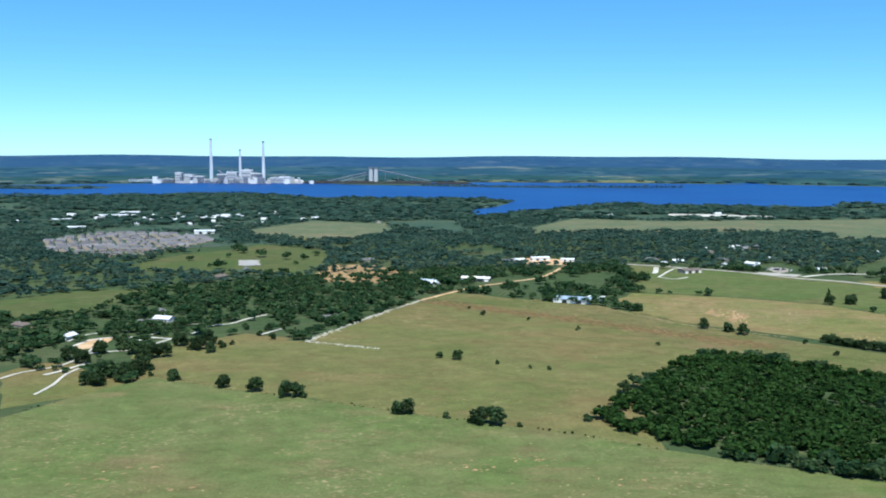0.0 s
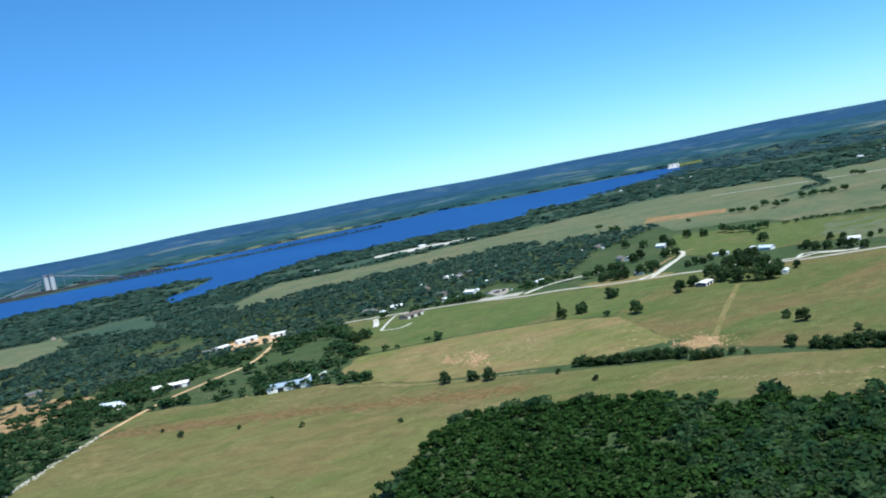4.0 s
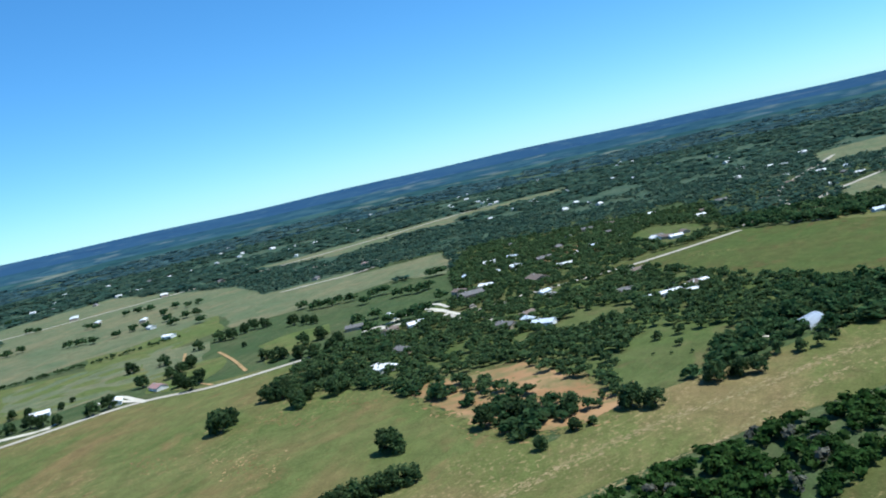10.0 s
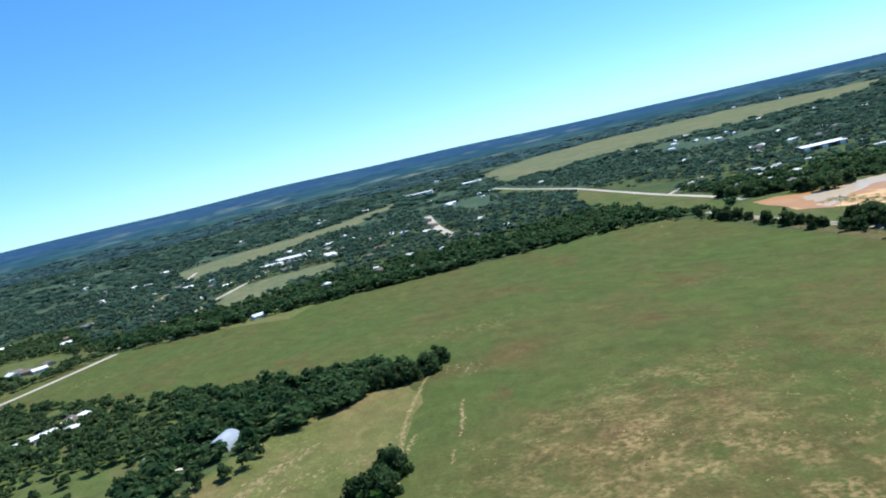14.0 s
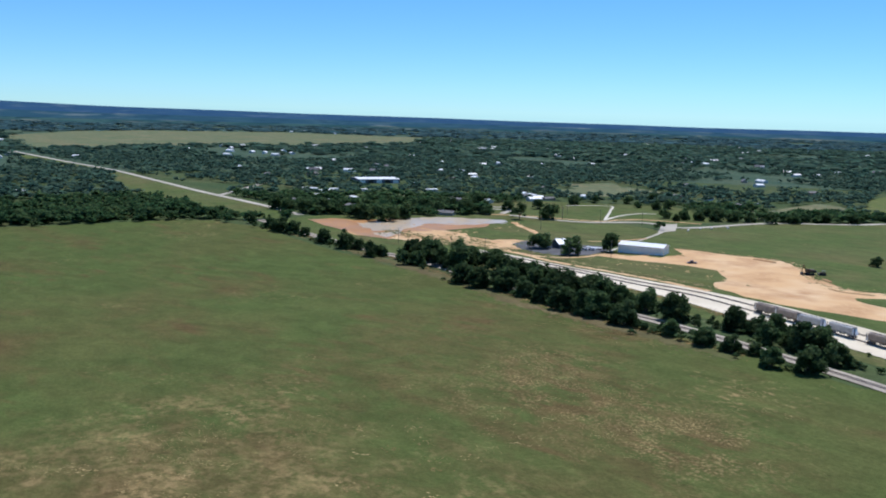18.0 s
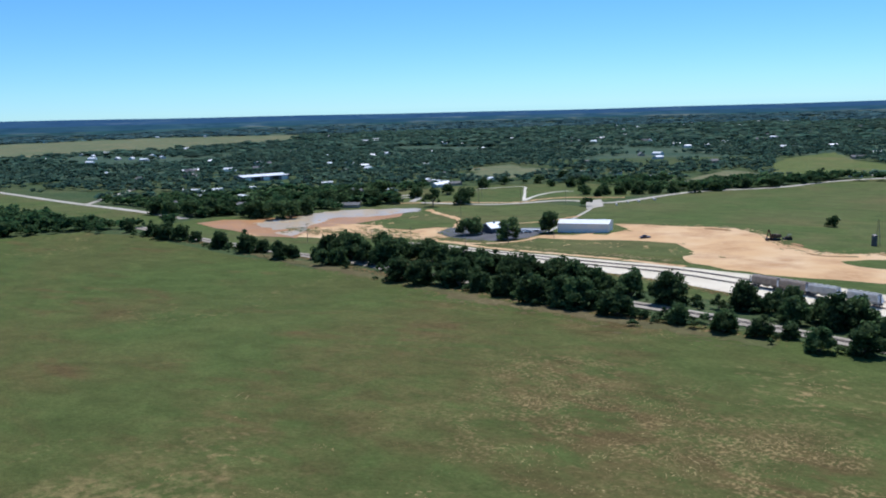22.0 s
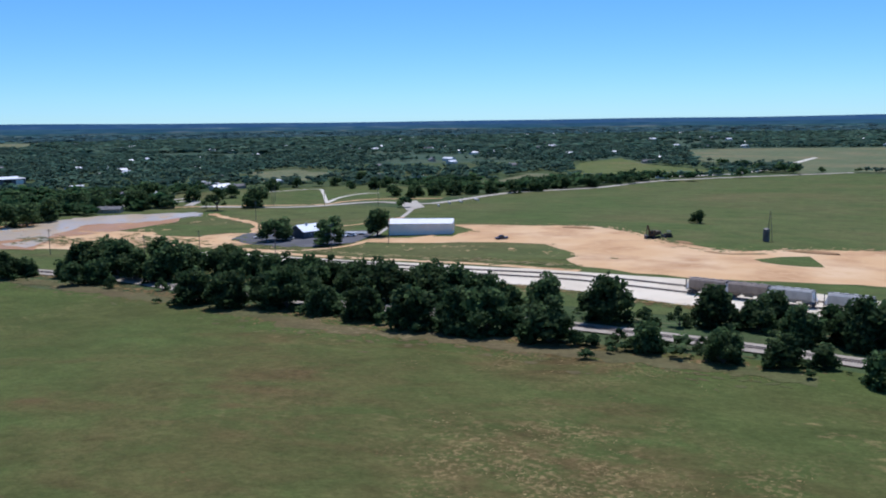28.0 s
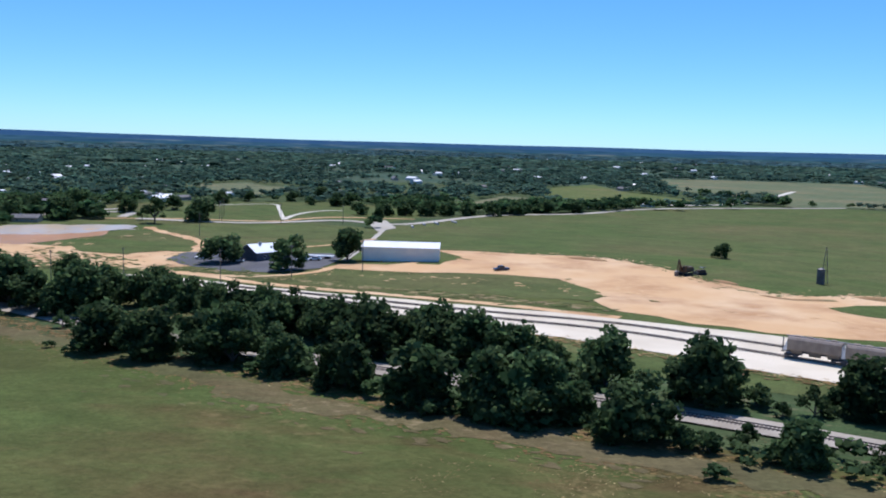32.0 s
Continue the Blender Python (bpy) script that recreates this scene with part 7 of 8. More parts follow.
# houses too far off to tell apart
fv, ff = [], []
for k, (x, y, turn, s) in FAR_HOMES:
    w, d, h, r = 9 * s, 5 * s, (2.3 if k in (0, 2) else 3.0), (3.0 if k in (0, 2) else 1.8)
    c, n = math.cos(radians(turn)), math.sin(radians(turn))
    b = len(fv)
    for px, py, pz in ((-w, -d, -0.3), (w, -d, -0.3), (w, d, -0.3), (-w, d, -0.3), (-w, -d, h), (w, -d, h), (w, d, h), (-w, d, h), (-w, 0, h + r), (w, 0, h + r)):
        fv.append((x + px * c - py * n, y + px * n + py * c, gz(x, y) + pz))
    ff += [tuple(b + i for i in q) for q in ((0, 1, 5, 4), (1, 2, 6, 9, 5), (2, 3, 7, 6), (3, 0, 4, 8, 7), (4, 5, 9, 8), (6, 7, 8, 9))]
M["darkroof"] = material("grey_violet_shingles", [(0.115, 0.110, 0.113), (0.175, 0.168, 0.170)], (0.02, 0.2), island=0.3)
M["farhouse"] = material("far_house_paint", [(0.66, 0.65, 0.62), (0.50, 0.48, 0.45)], (0.004, 0.02), island=0.35)
fm = mesh_from("far_houses", fv, ff, M["farhouse"])
fm.materials.append(M["tanwall"]), fm.materials.append(M["white"]), fm.materials.append(M["darkroof"]), fm.materials.append(M["darkroof"])
for i, (k, _) in enumerate(FAR_HOMES):
    for j in range(4):
        fm.polygons[6 * i + j].material_index = 1 if k in (0, 2) else 0
    for j in (4, 5):
        fm.polygons[6 * i + j].material_index = {0: 3, 2: 4, 5: 4}.get(k, 2)
tagged(new("far_houses", fm), "pale houses scattered far off among woods", "houses", kind="stuff")


def shed(label, roof, wall, w, d, h, rise, bays=5):
    ob = thing("metal_shed", label, "shed")
    part("wall", box(-w / 2, -d / 2, -0.3, w / 2, d / 2, h), wall, ob)
    for x in (-w / 2, w / 2):
        part("gable", prism([(-d / 2, h), (d / 2, h), (0, h + rise)], x - 0.1, x + 0.1), wall, ob)
    for s in (-1, 1):
        part("roof", prism([(s * (d / 2 + 0.5), h - 0.1), (0, h + rise), (0, h + rise + 0.16), (s * (d / 2 + 0.5), h + 0.06)], -w / 2 - 0.5, w / 2 + 0.5), roof, ob)
        for i in range(bays):
            x = -w / 2 + (i + 0.5) * w / bays
            part("bay_door", box(x - w / bays * 0.32, s * (d / 2 + 0.03) - 0.04, 0.02, x + w / bays * 0.32, s * (d / 2 + 0.03) + 0.04, h * 0.8), "glass" if i % 2 else "greywall", ob)
    part("ridge_vent", box(-w / 2, -0.3, h + rise + 0.1, w / 2, 0.3, h + rise + 0.32), roof, ob)
    return ob


at(shed("long pale blue metal shed in a pasture", "shedblue", "greywall", 34, 14, 4.0, 1.6), 64, 640, -17)
at(shed("open pale metal shed beside the blue shed", "white", "darkwall", 24, 8, 3.2, 1.0), 84, 655, -17)
at(shed("long grey farm shed with a white roof", "greywall", "darkwall", 34, 11, 3.5, 1.2), -22, 782, -12)
at(shed("open shed with a pale blue roof beside trees", "bluemetal", "darkwall", 20, 10, 3.2, 1.0), -72, 760, -30)
at(shed("long white farm shed beside the track", "white", "whitewall", 24, 10, 3.6, 1.2), 70, 975, 10)
at(shed("grey barn with a white roof among trees", "white", "greywall", 16, 9, 3.6, 1.2), 40, 955, 25)
at(shed("white shed at the end of the farm track", "white", "whitewall", 18, 8, 3.4, 1.1), 105, 960, -20)
at(shed("dark-roofed open barn beside a pale drive", "brownroof", "tanwall", 26, 13, 3.6, 1.4), 234, 861, 28)
at(shed("long white-roofed shed among oaks", "white", "tanwall", 30, 8, 2.8, 0.9), 726, 160, 122)
at(shed("white-roofed shed under village oaks", "white", "tanwall", 20, 9, 2.8, 0.9), 749, 138, 140)
at(shed("small white-roofed shed among oaks", "white", "tanwall", 10, 6, 2.8, 1.0), 724, 138, 100)
at(shed("white-roofed shed under oaks", "white", "whitewall", 20, 15, 3.0, 0.8), 627, 339, 40)
at(shed("large dark hall with a wide white roof", "white", "darkwall", 52, 34, 5.0, 1.2), 1006, -716, 62)
at(shed("large white-roofed hall at the edge of town", "white", "whitewall", 44, 22, 5.0, 1.4), 1450, -150, 70)
at(shed("white flat-roofed wing of a large hall", "white", "whitewall", 24, 18, 4.0, 0.8), 1425, -120, 70)
at(shed("white-roofed shed beside the meadow edge", "white", "whitewall", 22, 9, 3.2, 1.0), 928, -186, 65)
at(shed("long white-roofed barn by a far farm", "white", "tanwall", 26, 9, 3.5, 1.2), 1137, 939, 30)
at(shed("white-roofed farm shed in a far field", "white", "tanwall", 20, 9, 3.5, 1.2), 1213, 1090, 25)
at(shed("long white store building by the highway", "white", "tanwall", 46, 14, 4.0, 1.0), 1350, 1260, 40)
at(shed("long grey store building by the highway", "greywall", "tanwall", 40, 13, 4.0, 1.0), 1468, 1150, 40)
at(shed("long white store building on the hill road", "white", "whitewall", 70, 26, 6.0, 1.2), 2330, -690, 60)
at(shed("wide white store building on the hill road", "white", "whitewall", 50, 30, 6.0, 1.2), 2240, -800, 60)
at(shed("white-roofed building behind the oaks", "white", "whitewall", 22, 12, 3.4, 1.2), 1010, 340, 30)


def arch_barn():
    ob = thing("arched_barn", "pale blue arched metal barn with a dark open end", "barn")
    r, n = 7.0, 14
    bm = bmesh.new()
    rows = []
    for x in (-10.5, 10.5):
        rows.append([bm.verts.new((x, -r * math.cos(math.pi * i / n), r * 0.95 * math.sin(math.pi * i / n))) for i in range(n + 1)])
    for i in range(n):
        bm.faces.new((rows[0][i], rows[0][i + 1], rows[1][i + 1], rows[1][i]))
    bmesh.ops.solidify(bm, geom=bm.faces[:], thickness=0.2)
    part("shell", bm, "bluemetal", ob)
    bm = bmesh.new()
    bm.faces.new([bm.verts.new((9.8, -r * 0.97 * math.cos(math.pi * i / n), r * 0.92 * math.sin(math.pi * i / n))) for i in range(n + 1)])
    bmesh.ops.solidify(bm, geom=bm.faces[:], thickness=0.15)
    part("end_wall", bm, "greywall", ob)
    for x in np.linspace(-10, 10, 9):
        bm = bmesh.new()
        for i in range(n):
            a, b = math.pi * i / n, math.pi * (i + 1) / n
            rod((x, -(r + 0.05) * math.cos(a), (r + 0.05) * 0.95 * math.sin(a)), (x, -(r + 0.05) * math.cos(b), (r + 0.05) * 0.95 * math.sin(b)), 0.08, sides=4, bm=bm)
        part("seam", bm, "bluemetal", ob)
    return ob


at(arch_barn(), 583, 72, -32, scale=0.80)
ribbon("path", [(619, 103), (606, 105), (593, 103), (584, 97), (576, 98), (569, 91)], 2.4, M["gravel"], 0.36, "pale winding drive to the arched barn", step=4, ragged=0.15)

# pale yards and drives round the farms
sheet("field", [(108, 591), (139, 675), (223, 666), (280, 607), (251, 530), (214, 509), (144, 539)], M["dryfield"], 0.260, 14, "tan dry grass with bare spots", "field", 2.5, 9, seed=40)
sheet("field", [(400, 794), (425, 792), (452, 770), (480, 729), (460, 707), (427, 730), (398, 745)], M["dryfield"], 0.264, 14, "tan dry grass along the road", "field", 2.5, 9, seed=41)
sheet("farmyard", [(334, 888), (350, 915), (366, 896), (352, 868), (338, 856)], M["greyballast"], 0.268, 14, "grey paved yard with parked cars", "farmyard", 2.5, 9, seed=42)
sheet("dirt_patch", [(-208, 787), (-193, 913), (-152, 925), (-85, 837), (-136, 744)], M["worn"], 0.272, 14, "orange bare dirt lot among trees", "dirt patch", 2.5, 9, seed=43)
sheet("dirt_patch", [(570, 308), (582, 256), (593, 231), (553, 195), (512, 168), (483, 156), (463, 181), (466, 214)], M["red"], 0.276, 14, "red bare earth among oaks", "dirt patch", 2.5, 9, seed=44)
sheet("dirt_patch", [(294, 454), (315, 459), (319, 445), (307, 428), (290, 431)], M["worn"], 0.280, 14, "bare orange earth at the end of a track", "dirt patch", 2.5, 9, seed=45)
sheet("dirt_patch", [(182, 557), (204, 588), (204, 570), (181, 545)], M["worn"], 0.284, 14, "bare tan earth in dry grass", "dirt patch", 2.5, 9, seed=46)
sheet("dirt_patch", [(171, 588), (188, 617), (177, 569)], M["worn"], 0.288, 14, "bare tan earth in dry grass", "dirt patch", 2.5, 9, seed=47)
sheet("dirt_patch", [(842, 1350), (910, 1204), (867, 1149), (783, 1260)], M["red"], 0.292, 14, "strip of red ploughed earth", "dirt patch", 2.5, 9, seed=48)
sheet("farmyard", [(320, 868), (360, 842), (345, 826), (305, 850)], M["road"], 0.296, 14, "grey yard with parked machines", "farmyard", 2.5, 9, seed=49)
sheet("farmyard", [(40, 935), (95, 925), (118, 965), (80, 1000), (30, 985)], M["dirt"], 0.300, 14, "pale dusty farmyard", "farmyard", 2.5, 9, seed=50)
sheet("farmyard", [(440, 1790), (470, 1880), (620, 1860), (700, 1800), (640, 1740), (520, 1750)], M["gravel"], 0.304, 14, "pale gravel lot of a marina", "farmyard", 2.5, 9, seed=51)
sheet("farmyard", [(1395, -90), (1420, -190), (1500, -230), (1540, -170), (1470, -70)], M["road"], 0.308, 14, "pale parking lot of a large hall", "farmyard", 2.5, 9, seed=52)
sheet("dirt_patch", [(1000, 300), (1060, 240), (1120, 300), (1080, 350)], M["red"], 0.312, 14, "reddish dirt lot among houses", "dirt patch", 2.5, 9, seed=53)
sheet("grass_strip", [(541, -393), (533, -406), (506, -415), (475, -415), (449, -414), (437, -396), (439, -379), (463, -380), (493, -385), (518, -382)], M["lush"], 0.17, 9, "green grass island in the dirt yard", "grass", 2.5, 6, seed=91)
sheet("grass_strip", [(373, -397), (363, -407), (353, -412), (351, -386), (365, -387)], M["lush"], 0.17, 9, "green grass tongue in the dirt yard", "grass", 2.0, 6, seed=92)
sheet("grass_strip", [(660, -455), (657, -483), (629, -471), (613, -452), (622, -436), (641, -436)], M["lush"], 0.24, 9, "green grass island beside the pond", "grass", 2.0, 6, seed=93)
ribbon("road", [(187, 818), (216, 878), (231, 896), (252, 870)], 3, M["gravel"], 0.40, "pale drive round a barn", ragged=0.05)
ribbon("road", [(187, 818), (203, 804), (221, 819)], 3, M["gravel"], 0.40, "pale drive round a barn", ragged=0.05)
ribbon("road", [(441, 736), (470, 750), (509, 783), (556, 821)], 5, M["gravel"], 0.40, "pale drive to farmhouses", ragged=0.05)
ribbon("road", [(550, 635), (578, 633), (587, 612), (606, 605)], 5, M["gravel"], 0.40, "pale drive to farmhouses", ragged=0.05)
ribbon("road", [(636, 602), (669, 602), (636, 545)], 5, M["gravel"], 0.40, "pale drive to farmhouses", ragged=0.05)
ribbon("road", [(778, 404), (809, 406), (845, 390), (804, 350), (791, 366)], 5, M["gravel"], 0.40, "pale curved drive before a house", ragged=0.05)
ribbon("road", [(839, 413), (865, 389), (835, 361)], 5, M["gravel"], 0.40, "pale drive before a house", ragged=0.05)
ribbon("road", [(640, 552), (650, 580), (662, 600)], 5, M["gravel"], 0.40, "pale drive to a farmhouse", ragged=0.05)
ribbon("road", [(466, 745), (500, 790), (556, 835), (590, 850)], 3, M["worn"], 0.40, "tan dirt drive to houses", ragged=0.05)
ribbon("road", [(660, 500), (700, 560), (760, 600), (820, 640)], 3, M["worn"], 0.40, "tan dirt drive to a farm", ragged=0.05)
ribbon("road", [(353, 826), (400, 850), (460, 850)], 6, M["gravel"], 0.40, "pale side road", ragged=0.05)
ribbon("road", [(205, 905), (196, 868), (190, 850)], 6, M["gravel"], 0.40, "pale drive to a farmyard", ragged=0.05)
ribbon("road", [(800, 350), (770, 330), (755, 300), (730, 290)], 5, M["road"], 0.40, "pale drive between houses", ragged=0.05)
ribbon("road", [(810, 330), (850, 345), (890, 360)], 6, M["road"], 0.40, "pale concrete drive between houses", ragged=0.05)
ribbon("road", [(1164, -290), (1361, -345), (1590, -421)], 12, M["road"], 0.40, "pale straight town street", ragged=0.05)
ribbon("road", [(967, 40), (1040, 40), (1150, 20), (1300, -60), (1400, -110)], 7, M["road"], 0.40, "pale town road", ragged=0.05)
ribbon("road", [(1017, 110), (1120, 60), (1300, 60), (1700, -40)], 7, M["road"], 0.40, "pale town road", ragged=0.05)
ribbon("road", [(-326, 352), (-320, 368), (-307, 379), (-300, 397), (-302, 434), (-310, 469)], 2.2, M["gravel"], 0.40, "pale winding track through brush", ragged=0.05)
ribbon("road", [(-283, 439), (-277, 468), (-272, 497), (-259, 519), (-242, 533)], 2.2, M["gravel"], 0.40, "pale winding track through brush", ragged=0.05)
ribbon("road", [(-288, 315), (-287, 337), (-290, 364), (-286, 381)], 2.2, M["gravel"], 0.40, "pale winding track through brush", ragged=0.05)
ribbon("road", [(-330, 460), (-324, 486), (-297, 494)], 2.2, M["gravel"], 0.40, "pale winding track through brush", ragged=0.05)
ribbon("road", [(-640, 1120), (-540, 1150), (-400, 1210)], 6, M["asphalt"], 0.40, "grey street of a housing estate", ragged=0.05)
ribbon("road", [(-610, 1230), (-500, 1260), (-420, 1330)], 6, M["asphalt"], 0.40, "grey street of a housing estate", ragged=0.05)
ribbon("road", [(-560, 1040), (-470, 1080), (-390, 1140)], 6, M["asphalt"], 0.40, "grey street of a housing estate", ragged=0.05)
ribbon("road", [(872, -522), (780, -528), (732, -603), (713, -573)], 6, M["road"], 0.40, "pale lane through the trailer park", ragged=0.05)
ribbon("road", [(971, -461), (1040, -560), (1100, -640)], 6, M["road"], 0.40, "pale lane through the trailer park", ragged=0.05)
ribbon("road", [(1190, 740), (1280, 640), (1420, 700), (1500, 900)], 9, M["road"], 0.40, "pale highway beyond the field", ragged=0.05)
ribbon("road", [(1100, 1500), (1270, 1280), (1480, 1120), (1800, 900), (2300, 700)], 10, M["road"], 0.40, "pale highway across the plain", ragged=0.05)
ribbon("road", [(430, -905), (340, -1000), (250, -1299)], 7, M["gravel"], 0.40, "pale track into the far woods", ragged=0.05)

ribbon("road", [(450, 728), (504, 775), (562, 832), (573, 858), (556, 872)], 5, M["gravel"], 0.42, "pale drive to white farmhouses", ragged=0.05)
ribbon("road", [(545, 646), (554, 636), (572, 649), (583, 633), (595, 601)], 4, M["gravel"], 0.42, "pale curved drive beside the road", ragged=0.05)
ribbon("road", [(746, 391), (760, 385), (793, 412), (780, 424)], 5, M["gravel"], 0.42, "pale concrete drive before a house", ragged=0.05)
ribbon("road", [(830, 380), (815, 358), (785, 336), (773, 356), (800, 378)], 4, M["gravel"], 0.42, "pale looping drive before a house", ragged=0.05)
ribbon("road", [(797, 585), (745, 535), (693, 490)], 3, M["worn"], 0.42, "tan farm lane to the road", ragged=0.08)
at(shed("open timber shed with a pale roof under oaks", "greywall", "darkwall", 16, 10, 3.2, 0.9), 440, 625, 30)
at(shed("low white-roofed shed beside great oaks", "white", "whitewall", 12, 6, 2.8, 0.8), 497, 587, 40)

for pts in ([(-303, 360), (-296, 371), (-292, 382), (-287, 390)], [(-319, 443), (-315, 463), (-303, 472), (-278, 472), (-256, 465)], [(-300, 418), (-289, 424), (-274, 428), (-265, 445), (-256, 465)],
            [(-246, 483), (-240, 513), (-226, 524), (-218, 544), (-206, 564)], [(-193, 477), (-181, 500)], [(-199, 590), (-192, 607), (-181, 629)]):
    ribbon("path", pts, 3.0, M["gravel"], 0.43, "pale winding track through brush", step=4, ragged=0.1)
sheet("dirt_patch", [(-321, 448), (-317, 467), (-303, 472), (-299, 454), (-303, 435), (-311, 431)], M["dirt"], 0.40, 14, "bare tan lot among brush", edge=2.0, step=6, seed=71)
sheet("pond", [(-322, 963), (-296, 964), (-282, 908), (-308, 907)], M["puddle"], 0.35, 14, "small blue-grey stock pond in a pasture", "pond", 2.5, 8, seed=72)
for x, y, w, label in ((-758, 1705, 60, "long white store building behind the estate"), (-756, 1800, 40, "white store building behind the estate"), (-618, 1655, 56, "long white store building behind the estate"), (-550, 1642, 50, "wide white store building behind the estate"),
                       (-536, 1686, 40, "white store building behind the estate"), (-520, 1724, 56, "long white store building behind the estate"), (-466, 1338, 34, "white hall at the edge of the estate"), (-713, 1405, 30, "white shed behind the estate"), (-818, 1586, 36, "pale shed behind the estate")):
    at(shed(label, "white", "whitewall", w, 18, 5.0, 1.2), x, y, 15)

# cars and pickups parked in the farmyards
vr = random.Random(61)
lot = [(330, 892), (364, 953), (385, 924), (363, 863), (338, 840), (321, 849)]
lx, ly = sum(p[0] for p in lot) / len(lot), sum(p[1] for p in lot) / len(lot)
for i in range(14):
    x, y = (lx + vr.uniform(-16, 16), ly + vr.uniform(-12, 12)) if i < 9 else (70 + vr.uniform(-25, 25), 962 + vr.uniform(-20, 20))
    c = vr.choice(("white", "navy", "white", "greywall"))
    at(vehicle({"white": "white pickup truck parked in a farmyard", "navy": "dark pickup truck parked in a farmyard", "greywall": "pale grey pickup truck parked in a farmyard"}[c], c, True), x, y, vr.uniform(0, 180), 0.3)

# a pale embankment of white rubble beside the pasture road
rnd = random.Random(8)
v, f = [], []
for line, n, size in (([(-154, 451), (-137, 500), (-103, 585), (-77, 643)], 420, 0.5), ([(-154, 451), (-101, 425)], 130, 0.4)):
    pts = smooth_line(line, 0.5)
    for i in range(n):
        p = pts[int(i / n * len(pts))]
        x, y = p.x + rnd.gauss(0, 1.6), p.y + rnd.gauss(0, 1.6)
        tv, tf = ico(1, np.random.default_rng(i % 5), 0.2)
        s = size * rnd.uniform(0.4, 1.3)
        k = len(v)
        v += [(x + a * s * 1.5, y + b * s, gz(x, y) + 0.1 + c * s * 0.6) for a, b, c in tv]
        f += [tuple(int(q) + k for q in t) for t in tf]
tagged(new("rubble", mesh_from("rubble", v, f, M["gravel"])), "line of pale limestone rubble along a track", "rubble", kind="stuff")

# ---------- dam ----------
dam = thing("dam", "pale concrete spillway dam with a grass slope", "dam")
part("embankment", prism([(-30, -2), (60, -2), (12, 20), (-4, 20)], 0, 140), "green", dam)
part("spillway", prism([(-34, -2), (20, -2), (14, 24), (-10, 24)], -70, 0), "concrete", dam)
for x in (-62, -36, -10):
    part("pier", box(x - 3, -24, 0, x + 3, 10, 28), "concrete", dam)
at(dam, 2262, 3290, -36, 0, 0.7)

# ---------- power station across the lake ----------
PX, PY, PD = -56.9, -173.9, 3990.0


def far(px):
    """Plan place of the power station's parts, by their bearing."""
    return PX + PD * (px - 784) / 1565.5, PY + PD


M["stack"] = material("pale_concrete_stack", [(0.60, 0.62, 0.66), (0.50, 0.52, 0.56)], (0.01, 0.05))
M["plant"] = material("pale_plant_cladding", [(0.52, 0.52, 0.52), (0.40, 0.41, 0.43)], (0.01, 0.05))
M["plantdark"] = material("dark_plant_steel", [(0.13, 0.15, 0.19), (0.20, 0.22, 0.26)], (0.02, 0.1))
for px, h, r in ((375, 198, 8.5), (467, 188, 8.5), (426, 150, 7.5)):
    st = thing("chimney_stack", "tall pale concrete chimney of the power station", "chimney", "power station chimneys")
    part("shaft", rod((0, 0, 0), (0, 0, h * 0.97), r, r * 0.55, 20), "stack", st)
    part("rim", rod((0, 0, h * 0.97), (0, 0, h), r * 0.62, r * 0.62, 20), "plantdark", st)
    at(st, *far(px), 0, 1)
for px, w, d, h, z, mat, label in (
        (412, 46, 40, 50, 0, "plant", "tall pale boiler house of the power station"), (438, 42, 44, 60, 0, "plant", "tall pale boiler house of the power station"),
        (425, 90, 36, 24, 0, "plant", "long pale turbine hall of the power station"), (395, 40, 40, 40, 0, "plantdark", "dark filter house of the power station"),
        (455, 46, 40, 44, 0, "plantdark", "dark filter house of the power station"), (350, 60, 40, 30, 0, "plantdark", "dark plant building beside a chimney"),
        (335, 36, 30, 38, 0, "plant", "pale plant building with tanks"), (318, 30, 30, 46, 0, "plant", "pale tower of the power station"),
        (300, 50, 30, 18, 0, "plantdark", "low dark plant building"), (262, 70, 30, 14, 0, "white", "low white plant shed near the shore"),
        (238, 40, 26, 12, 0, "white", "low white plant shed near the shore"), (285, 34, 24, 16, 0, "white", "low white plant shed near the shore"),
        (492, 60, 36, 26, 0, "plant", "low pale plant building beside the stacks"), (505, 46, 30, 30, 0, "white", "white plant building beside the dome"),
        (445, 80, 30, 18, 0, "concrete", "low concrete plant building"), (365, 50, 30, 16, 0, "concrete", "low concrete plant building")):
    b = thing("plant_building", label, "plant building")
    part("wall", box(-w / 2, -d / 2, 0, w / 2, d / 2, h * 0.93, bevel=0.8), mat, b)
    part("roof", box(-w / 2 - 1, -d / 2 - 1, h * 0.93, w / 2 + 1, d / 2 + 1, h), "white", b)
    for i in range(3):
        part("louvre_band", box(-w * 0.42, -d / 2 - 0.6, h * (0.2 + 0.24 * i), w * 0.42, -d / 2 - 0.2, h * (0.27 + 0.24 * i)), "plantdark", b)
    part("roof_unit", box(-w * 0.2, -d * 0.2, h, w * 0.05, d * 0.1, h + 6), "plantdark", b)
    at(b, *far(px), 0, 1)
pr = random.Random(41)
